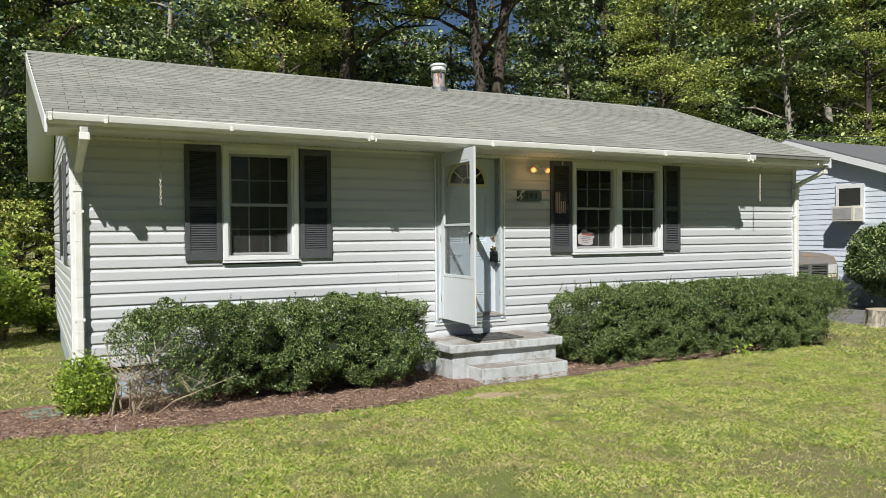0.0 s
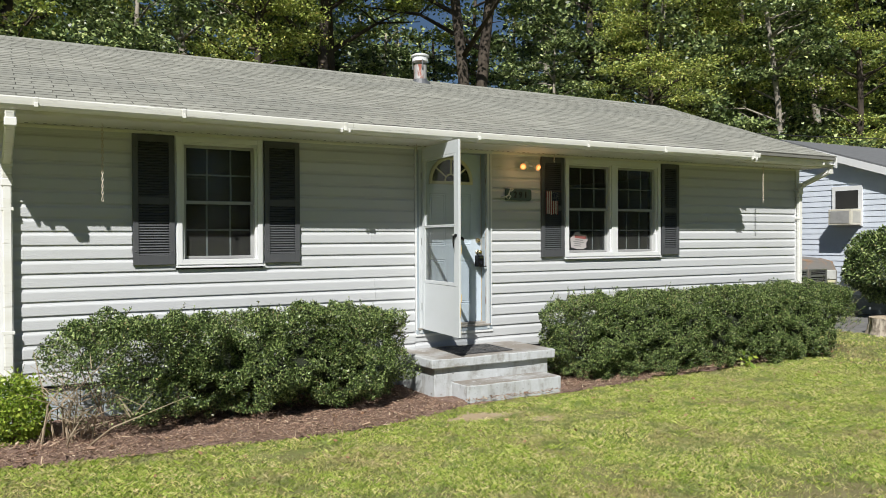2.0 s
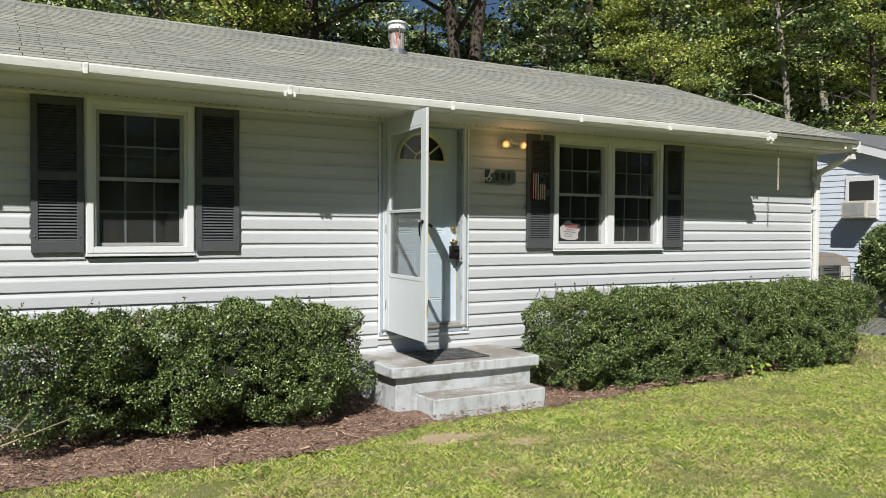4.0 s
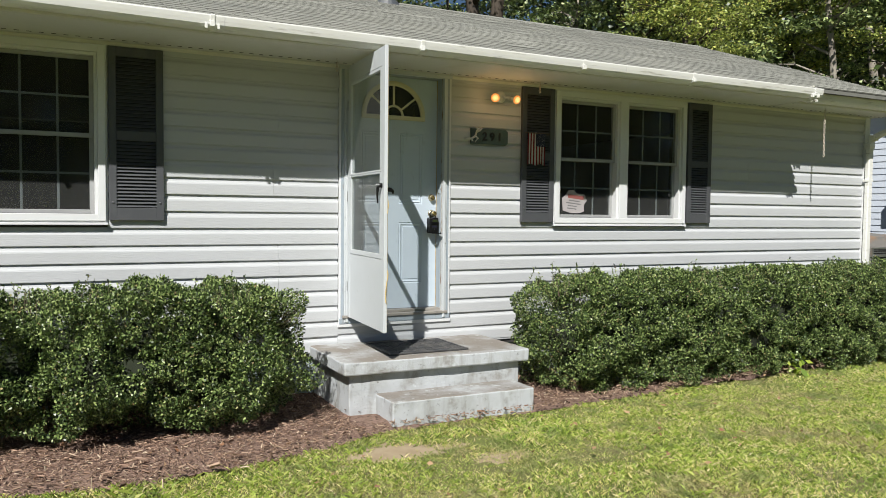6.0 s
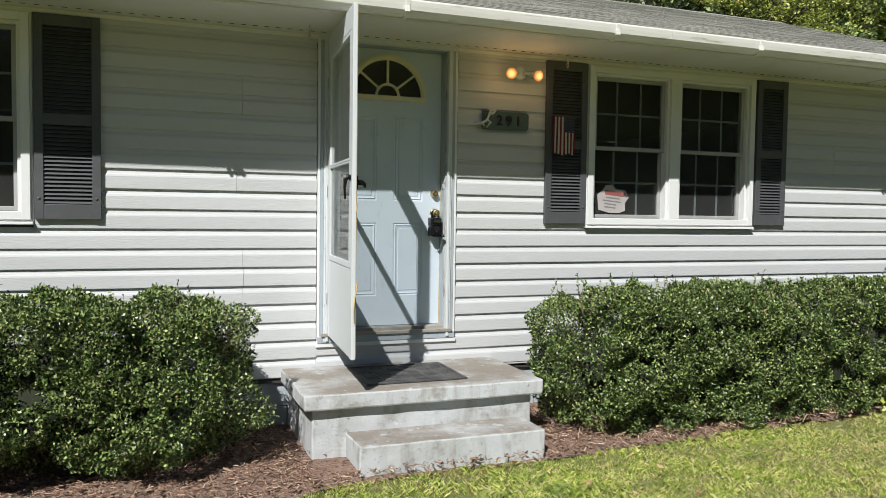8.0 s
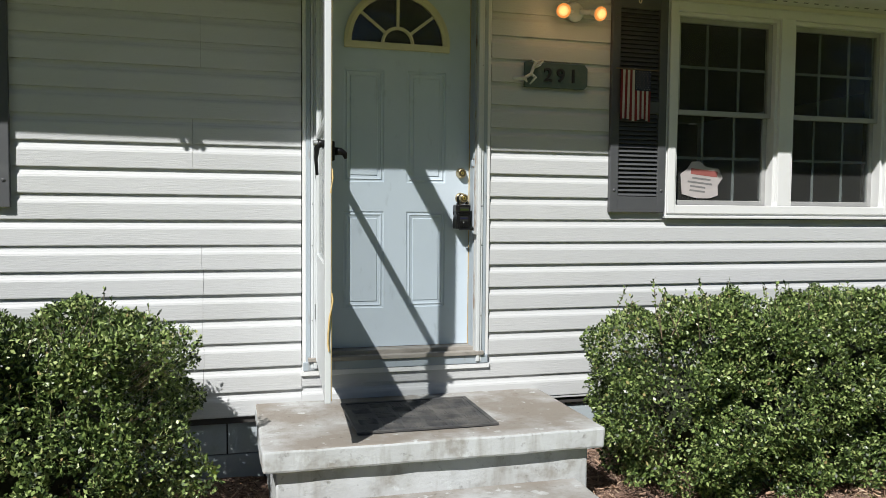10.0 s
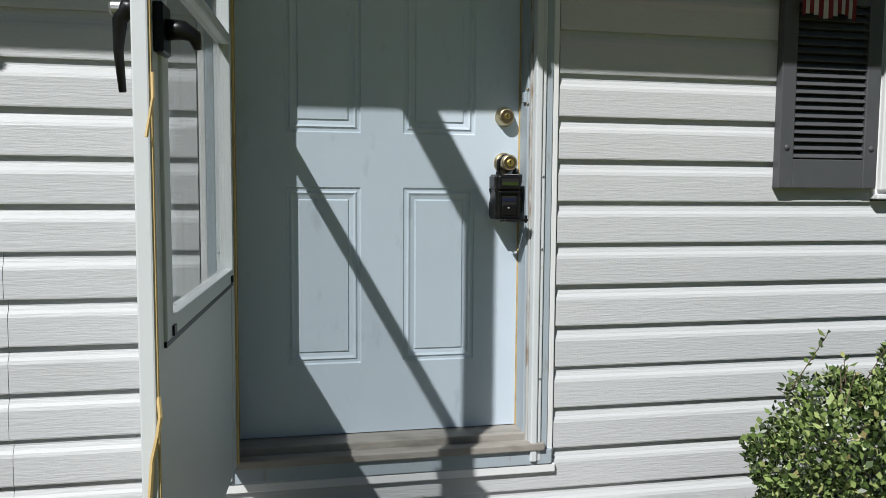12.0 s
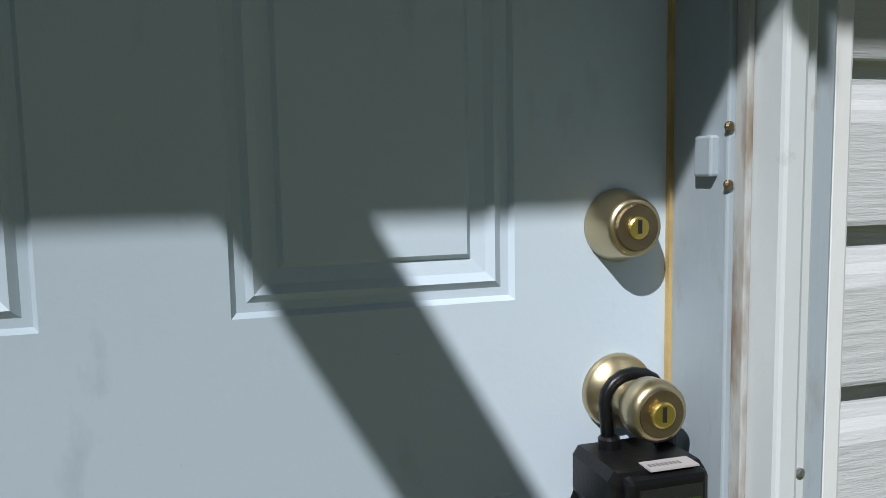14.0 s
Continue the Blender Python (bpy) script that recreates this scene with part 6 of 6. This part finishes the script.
rng = np.random.default_rng(41)
grass("lawn_grass", 165000, (-2.0, 11.0), (1.9, 7.4), 0.027, 0.0018, rng, thinning, "short patchy yellow-green lawn grass")
grass("grass_tufts", 9000, (-1.6, 10.6), (2.6, 7.2), 0.036, 0.0023, rng, thinning, "bright green coarse grass tufts standing out of the lawn", 14, 0.022, 0.6, M_TUFT, -0.35)
grass("near_grass", 34000, (-7.0, 14.0), (-5.0, 2.6), 0.036, 0.0042, rng, on_lawn, "short lawn grass by the road side")
grass("left_grass", 9000, (-7.0, -0.9), (2.3, 7.2), 0.036, 0.004, rng, on_lawn, "short lawn grass beside the bed")
grass("far_grass", 20000, (9.5, 19.0), (2.0, 12.0), 0.040, 0.0035, rng, on_lawn, "short lawn grass beyond the hedge")
grass("side_grass", 16000, (-4.0, 0.3), (6.9, 18.0), 0.036, 0.0032, rng, on_lawn, "short grass at the side of the house")

# leafy brush at the side of the house
rng = np.random.default_rng(61)
for bx, by, bh, bw, cnt in ((-0.95, 13.3, 1.9, 0.62, 9000), (-0.45, 14.6, 1.1, 0.42, 4200), (0.16, 15.3, 0.55, 0.22, 1500), (-1.9, 12.8, 1.5, 0.6, 5000)):
    brush = thing("brush", (bx, by, 0), "sunlit green leafy brush at the wood's edge", "brush", "wood edge brush")
    bm = bmesh.new()
    tips = []
    for i in range(26):
        a, r_ = rng.uniform(0, 6.28), bw * rng.uniform(0.3, 1.0)
        top_ = Vector((bx + r_ * math.cos(a), by + r_ * math.sin(a), bh * rng.uniform(0.45, 1.0)))
        midp = Vector((bx, by, 0)).lerp(top_, 0.5) + Vector((0, 0, 0.12))
        tube([(bx + 0.05 * math.cos(a), by + 0.05 * math.sin(a), 0), midp, top_], [0.012, 0.008, 0.003], 4, bm)
        tips += [(top_, 1.0), (midp.lerp(top_, 0.5), 0.9), (midp, 0.8)]
    tagged(part("branchwork", bm, M_TWIG, brush), kind="stuff")
    pos = np.array([np.array(tips[i][0]) for i in rng.integers(len(tips), size=cnt)]) + rng.normal(size=(cnt, 3)) * np.array([0.12, 0.12, 0.09]) - np.array([bx, by, 0])
    link_mesh("foliage", leaf_mesh("brush_foliage", pos[pos[:, 2] > 0.03], 0.075, 0.042, M_LIME, rng, 0.3, None, 0.2), None, brush)

# ---------------------------------------------------------------- woods


def tree(h, r, lean, limbs, clumps, leaves, leaf, crown0, spread, material, bark, seed, label, category="tree"):
    """Tapered trunk, limbs, and a crown of leaf sprays, built at the origin."""
    rng = np.random.default_rng(seed)
    t = thing("tree", (0, 0, 0), label, category, "woodland trees")
    bm = bmesh.new()
    tp = [Vector((lean[0] * f + 0.25 * math.sin(f * 5 + seed), lean[1] * f + 0.2 * math.cos(f * 4 + seed) - 0.2, h * f)) for f in np.linspace(0, 0.95, 9)]
    tube(tp, [r * (1.25 if i == 0 else 1 - 0.085 * i) for i in range(9)], 9, bm)
    tips = []
    for i in range(limbs):
        f = rng.uniform(crown0, 0.93)
        j = min(int(f / 0.95 * 8), 7)
        p0 = tp[j].lerp(tp[j + 1], rng.random())
        a = i * 2.4 + rng.normal(0, 0.3)
        ln = spread * rng.uniform(0.5, 1.1) * (1.15 - 0.7 * (f - crown0) / (1 - crown0))
        rise = rng.uniform(0.0, 0.55)
        d = Vector((math.cos(a), math.sin(a), rise))
        p1 = p0 + d * ln * 0.5 + Vector((0, 0, 0.1 * ln))
        p2 = p0 + d * ln
        tube([p0, p1, p2], [r * 0.34, r * 0.20, r * 0.05], 5, bm)
        for q in range(2):
            e = p1 + Vector((rng.normal(0, 0.35), rng.normal(0, 0.35), rng.uniform(0.1, 0.4))) * ln * 0.5
            tube([p1, e], [r * 0.12, r * 0.03], 4, bm)
            tips.append(e)
        tips += [p2, p2, p1.lerp(p2, 0.6)]
    part("trunk", bm, bark, t, smooth=True)
    pos = []
    for i in range(clumps):
        c = np.array(tips[rng.integers(len(tips))]) + rng.normal(0, 0.5, 3)
        s_ = np.array([0.42, 0.42, 0.085]) * rng.uniform(0.55, 1.35) * (spread / 3.0)
        pos.append(c + rng.normal(size=(leaves, 3)) * s_)
    pos = np.concatenate(pos)
    link_mesh("crown", leaf_mesh("crown", pos, leaf, leaf * 0.62, material, rng, 0.45, None, 0.2), None, t)
    return t


kinds = [
    tree(15, 0.26, (1.2, 0.3), 26, 95, 190, 0.14, 0.42, 3.4, M_LEAF_A, M_BARK, 1, "tall dark-trunked oak with a green crown"),
    tree(17, 0.20, (-0.6, 0.5), 34, 120, 260, 0.12, 0.18, 3.2, M_LEAF_B, M_BARK, 2, "tall maple with sunlit yellow-green leaf layers"),
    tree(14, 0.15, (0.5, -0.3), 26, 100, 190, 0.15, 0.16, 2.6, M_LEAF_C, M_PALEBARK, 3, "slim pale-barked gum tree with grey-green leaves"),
    tree(5.0, 0.07, (0.3, 0.2), 20, 50, 150, 0.13, 0.08, 1.8, M_LEAF_B, M_BARK, 4, "bushy green understorey sapling in the woods"),
    tree(7.0, 0.08, (-0.4, 0.2), 18, 34, 130, 0.13, 0.25, 1.6, M_LEAF_Y, M_PALEBARK, 5, "small tree turning autumn yellow"),
    tree(16, 0.27, (0.9, 0.2), 22, 90, 190, 0.14, 0.55, 3.6, M_LEAF_A, M_BARK, 9, "tall bare-stemmed oak with a high crown"),
    # Far woods: the shade among the trees is put into their dark leaves.
    tree(17, 0.24, (0.8, 0.6), 24, 80, 70, 0.27, 0.25, 3.6, M_LEAF_C, M_BARK, 6, "distant green broadleaf tree, leaves darkened as woods shade"),
    tree(16, 0.20, (-0.8, 0.2), 24, 80, 70, 0.27, 0.15, 3.4, M_LEAF_C, M_PALEBARK, 7, "distant grey-green woodland tree, leaves darkened as woods shade"),
]
rs = random.Random(77)
spots = []
# trees that stand out above the roof
for x, y, k_, s, rz in ((9.1, 23.8, 5, 1.0, 20), (10.1, 24.6, 5, 1.05, 200), (13.3, 21.8, 5, 1.0, 90), (14.3, 22.3, 5, 1.05, 310), (19.4, 19.6, 2, 1.0, 0), (21.3, 16.1, 2, 0.9, 120),
                        (17.6, 17.6, 1, 0.62, 30), (20.5, 19.0, 1, 0.72, 200), (23.5, 15.2, 1, 0.7, 80), (24.5, 19.5, 1, 0.85, 300), (3.0, 20.5, 2, 0.75, 60), (6.2, 21.8, 1, 0.75, 160),
                        (-0.5, 18.0, 2, 0.7, 10), (-3.0, 17.0, 0, 0.8, 70), (-4.5, 21.5, 1, 0.9, 140), (17.9, 20.4, 4, 0.8, 0), (16.2, 21.0, 2, 0.66, 50), (1.0, 24.0, 0, 1.0, 230), (-0.35, 15.5, 3, 0.45, 0), (-0.7, 13.4, 3, 0.32, 90), (-0.15, 19.5, 3, 0.7, 40), (-1.3, 17.0, 3, 0.75, 200)):
    spots.append((x, y, k_, s, rz))
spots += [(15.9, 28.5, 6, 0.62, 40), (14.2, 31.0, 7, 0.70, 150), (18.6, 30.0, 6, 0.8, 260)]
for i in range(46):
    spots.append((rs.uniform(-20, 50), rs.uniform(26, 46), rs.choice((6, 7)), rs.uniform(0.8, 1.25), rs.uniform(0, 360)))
for i in range(22):
    spots.append((rs.uniform(22, 46), rs.uniform(15, 27), rs.choice((6, 7)), rs.uniform(0.75, 1.15), rs.uniform(0, 360)))
for i in range(26):
    spots.append((rs.uniform(-16, 40), rs.uniform(21, 32), 3, rs.uniform(0.7, 1.4), rs.uniform(0, 360)))
for i in range(10):
    spots.append((rs.uniform(-9, -2.4), rs.uniform(14.5, 22), 3, rs.uniform(0.5, 1.0), rs.uniform(0, 360)))
# unseen woods across the road, behind the walker, added to darken pane reflections
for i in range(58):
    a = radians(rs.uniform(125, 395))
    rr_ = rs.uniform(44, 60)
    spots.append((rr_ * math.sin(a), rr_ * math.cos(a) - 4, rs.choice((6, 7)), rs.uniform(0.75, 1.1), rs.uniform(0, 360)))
for i in range(44):
    a = radians(rs.uniform(120, 400))
    rr_ = rs.uniform(36, 48)
    spots.append((rr_ * math.sin(a), rr_ * math.cos(a) - 4, 3, rs.uniform(1.1, 1.7), rs.uniform(0, 360)))
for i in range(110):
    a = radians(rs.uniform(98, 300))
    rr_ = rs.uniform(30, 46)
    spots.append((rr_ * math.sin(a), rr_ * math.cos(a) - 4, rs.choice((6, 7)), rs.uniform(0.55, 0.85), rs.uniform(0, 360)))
# a gap in the far woods where the sky shows between the trunks
spots = spots[:25] + [q for q in spots[25:] if not (q[1] > 0 and (0.50 < math.atan2(q[0], q[1] + 0.6) < 0.59 or 0.345 < math.atan2(q[0], q[1] + 0.6) < 0.385))]
used = set()
for x, y, k_, s, rz in spots:
    if 10 < x < 30 and 9 < y < 14.5:
        continue
    ob = kinds[k_]
    if k_ not in used:
        used.add(k_)
    else:
        ob = copy_thing(kinds[k_], Matrix.Identity(4))
    ob.matrix_basis = Matrix.Translation((x, y, -0.05)) @ Matrix.Rotation(radians(rz), 4, "Z") @ Matrix.Diagonal((s, s, s, 1))

# ---------------------------------------------------------------- neighbour's house, drive, truck, stump
NX = 17.0
nb = thing("neighbour_house", (NX, 12, 0), "pale blue-grey sided neighbouring house with a grey gable roof", "house")
ny0, ny1, nrz, nry = 8.4, 16.6, 4.02, 12.6
kk = 0.325
part("core", extrude_x([(ny0, 0.0), (ny1, 0.0), (ny1, nrz - kk * (ny1 - nry) - 0.1), (nry, nrz - 0.1), (ny0, nrz - kk * (nry - ny0) - 0.1)], NX + 0.02, NX + 9), M_NB, nb)
NBW = (10.64, 11.36, 1.95, 2.86)
for i in range(27):
    z = 0.42 + i * 0.125
    lo, hi = max(ny0, nry - (nrz - 0.15 - z) / kk), min(ny1, nry + (nrz - 0.15 - z) / kk)
    if hi - lo < 0.3:
        break
    spans = [(lo, hi)]
    if NBW[2] - 0.1 < z < NBW[3] - 0.03:
        spans = [(lo, NBW[0]), (NBW[1], hi)]
    for a, b in spans:
        if b - a > 0.1:
            bm = bmesh.new()
            v = [bm.verts.new(c) for c in ((NX - 0.002, a, z), (NX - 0.002, b, z), (NX + 0.011, b, z + 0.127), (NX + 0.011, a, z + 0.127), (NX + 0.02, a, z), (NX + 0.02, b, z))]
            bm.faces.new((v[0], v[1], v[2], v[3]))
            bm.faces.new((v[0], v[4], v[5], v[1]))
            part("siding_course", bm, M_NB, nb)
part("foundation", box(NX + 0.0, NX + 0.02, ny0, ny1, -0.1, 0.42), M_BLOCK, nb)
for sgn in (1, -1):
    f = lambda y: nry + sgn * (y - nry)
    y_e = ny0 - 0.45
    z_e = nrz - kk * (nry - y_e)
    part("roof_slope", extrude_x([(f(y_e), z_e), (f(nry), nrz), (f(nry), nrz + 0.06), (f(y_e), z_e + 0.06)], NX - 0.20, NX + 9.5), M_SKYTRIM, nb)
    part("rake_board", extrude_x([(f(y_e), z_e - 0.14), (f(nry), nrz - 0.14), (f(nry), nrz + 0.02), (f(y_e), z_e + 0.02)], NX - 0.22, NX - 0.19), M_WHITE, nb)
w = part("window", box(NX - 0.03, NX + 0.01, NBW[0], NBW[1], NBW[2], NBW[3], 0.005), M_WHITE, nb, "white framed window")
# Near-black pane, with its unlit room put into the colour.
part("pane", box(NX - 0.034, NX - 0.031, NBW[0] + 0.09, NBW[1] - 0.09, NBW[2] + 0.40, NBW[3] - 0.10), M_HOLE, w)
part("sash_panel", box(NX - 0.036, NX - 0.031, NBW[0] + 0.09, NBW[1] - 0.09, NBW[2] + 0.06, NBW[2] + 0.37), M_WHITE, w)
ac = thing("air_conditioner", (NX - 0.2, 10.95, 1.98), "beige window air conditioner", "air conditioner")
part("case", box(NX - 0.40, NX + 0.0, 10.66, 11.20, 1.98, 2.33, 0.012), M_BEIGE, ac)
part("grille", box(NX - 0.409, NX - 0.400, 10.70, 11.16, 2.02, 2.29, 0.004), plain("ac_grille", (0.32, 0.32, 0.31), 0.6), ac)
part("vent", box(NX - 0.33, NX - 0.06, 10.655, 10.66, 2.03, 2.28), plain("ac_vent", (0.4, 0.39, 0.35), 0.6), ac)

bm = bmesh.new()
pv = [(13.7, 8.35), (15.5, 6.0), (22, 3.0), (40, -4), (40, 2), (24, 7.2), (17.3, 10.0), (16.95, 20), (13.0, 20), (13.2, 9.6)]
bm.faces.new([bm.verts.new((x, y, 0.012)) for x, y in pv])
tagged(part("driveway", bm, M_ASPHALT), "old grey asphalt driveway", "driveway", kind="structure")

truck = thing("pickup_truck", (14.4, 12.2, 0), "old faded brown-grey pickup parked nose-on beside the house", "pickup truck")
TX0, TX1, TY = 13.35, 15.20, 10.05
prof = [(TY, 0.55), (TY, 1.02), (TY + 0.10, 1.22), (TY + 0.35, 1.28), (TY + 1.35, 1.34), (TY + 1.95, 1.80), (TY + 3.2, 1.82), (TY + 3.35, 1.30), (TY + 5.2, 1.28), (TY + 5.2, 0.55)]
b_ = part("body", extrude_x(prof, TX0, TX1), M_TRUCK, truck)
# Near black, for the unlit cab behind the glass.
part("windscreen", extrude_x([(TY + 1.36, 1.36), (TY + 1.90, 1.76), (TY + 1.90, 1.77), (TY + 1.35, 1.37)], TX0 + 0.12, TX1 - 0.12), M_HOLE, truck)
part("hood_panel", extrude_x([(TY + 0.12, 1.235), (TY + 0.36, 1.293), (TY + 1.33, 1.352), (TY + 1.33, 1.345), (TY + 0.36, 1.285), (TY + 0.12, 1.225)], TX0 + 0.2, TX1 - 0.2), M_TRUCK, truck)
for a, b in ((TX0 + 0.36, TX0 + 0.90), (TX0 + 0.95, TX1 - 0.36)):
    g_ = part("grille", frame_ring(a, b, 0.80, 1.08, 0.03, TY - 0.03, TY + 0.01, 0.005), M_CHROME, truck)
    # Dark sheet in place of the shade behind the bars.
    part("grille_shade_sheet", box(a + 0.03, b - 0.03, TY - 0.008, TY - 0.002, 0.83, 1.05), M_HOLE, g_)
    for i in range(6):
        z = 0.85 + i * 0.036
        part("bar", box(a + 0.03, b - 0.03, TY - 0.020, TY - 0.010, z, z + 0.012), M_STEEL, g_)
    part("mid_bar", box(a + 0.02, b - 0.02, TY - 0.035, TY - 0.012, 0.925, 0.955, 0.003), M_CHROME, g_)
for a in (TX0 + 0.06, TX1 - 0.33):
    part("headlight", box(a, a + 0.27, TY - 0.025, TY + 0.01, 0.86, 1.05, 0.012), M_LENS, truck)
    part("signal", box(a + 0.01, a + 0.26, TY - 0.02, TY + 0.01, 0.79, 0.84, 0.005), M_CREAM, truck)
part("bumper", box(TX0 - 0.02, TX1 + 0.02, TY - 0.13, TY - 0.03, 0.48, 0.70, 0.03), M_CHROME, truck)
for x in (TX0 + 0.10, TX1 - 0.30):
    for y in (TY + 0.85, TY + 4.2):
        wh = part("wheel", lathe([(0.20, 0), (0.355, 0.01), (0.37, 0.04), (0.37, 0.18), (0.355, 0.21), (0.20, 0.22)], Matrix.Translation((x - 0.01, y, 0.37)) @ Matrix.Rotation(radians(90), 4, "Y"), 24), M_RUBBER, truck, "black tyre", True)
        part("rim", lathe([(0.19, -0.005), (0.19, 0.225), (0.05, 0.235)], Matrix.Translation((x - 0.01, y, 0.37)) @ Matrix.Rotation(radians(90), 4, "Y"), 18), M_STEEL, wh)

stump = thing("tree_stump", (13.88, 8.12, 0), "cut tree stump with pale furrowed bark", "stump")
bm = bmesh.new()
rings = []
for zf, rf in ((0, 1.12), (0.08, 1.03), (0.18, 0.98), (0.31, 0.96)):
    rings.append([bm.verts.new((13.88 + 0.40 * rf * math.cos(a) * (1 + 0.07 * math.sin(a * 7) + 0.03 * math.sin(a * 23)), 8.12 + 0.36 * rf * math.sin(a) * (1 + 0.07 * math.sin(a * 7)), zf)) for a in (2 * math.pi * q / 48 for q in range(48))])
for a, b in zip(rings, rings[1:]):
    for q in range(48):
        bm.faces.new((a[q], a[(q + 1) % 48], b[(q + 1) % 48], b[q]))
part("bark", bm, M_STUMPBARK, stump)
part("cut_top", lathe([(0.36, 0), (0.36, 0.012), (0.02, 0.016)], Matrix.Translation((13.88, 8.12, 0.298)), 32), M_STUMP, stump)

# round bush before the neighbour's wall
rng = np.random.default_rng(51)
bush = thing("bush", (16.60, 9.7, 0), "large rounded dark green bush before the neighbouring house", "bush")
n = 26000
d = rng.normal(size=(n, 3))
d /= np.linalg.norm(d, axis=1)[:, None]
rr = (1 - rng.exponential(0.10, n)).clip(0.3, 1.1) * (1 + 0.22 * np.array([noise.noise(tuple(q * 2.3)) for q in d]))
p = d * rr[:, None] * np.array([0.92, 0.92, 0.80]) + np.array([0, 0, 1.10])
link_mesh("foliage", leaf_mesh("bush_foliage", p[p[:, 2] > 0.15], 0.07, 0.03, M_BOX, rng, 0.0, d[p[:, 2] > 0.15] * 0.5, 0.2), None, bush)
bm = bmesh.new()
for i in range(14):
    a = rng.uniform(0, 6.28)
    tube([(16.60, 9.7, 0), (16.60 + 0.2 * math.cos(a), 9.7 + 0.2 * math.sin(a), 0.5), (16.60 + 0.6 * math.cos(a), 9.7 + 0.6 * math.sin(a), 1.2)], [0.03, 0.02, 0.006], 5, bm)
part("branchwork", bm, M_TWIG, bush)

# overhead wires
for i, (za, zb, yb) in enumerate(((5.3, 4.6, 15.5), (5.0, 4.35, 15.0), (4.3, 4.0, 14.5))):
    t = thing("overhead_wire", (11.3, 13.5 + 0.3 * i, za - 1), "thin dark overhead service wire", "wire", "overhead wires")
    pts = [(11.3 + (34 - 11.3) * f, 13.5 + 0.3 * i + (yb - 16.5) * f * 1.2, za + (zb + 1.6 - za) * f - 1.0 - 1.2 * f * (1 - f)) for f in np.linspace(0, 1, 14)]
    part("cable", tube(pts, 0.012, 5), M_WIRE, t)
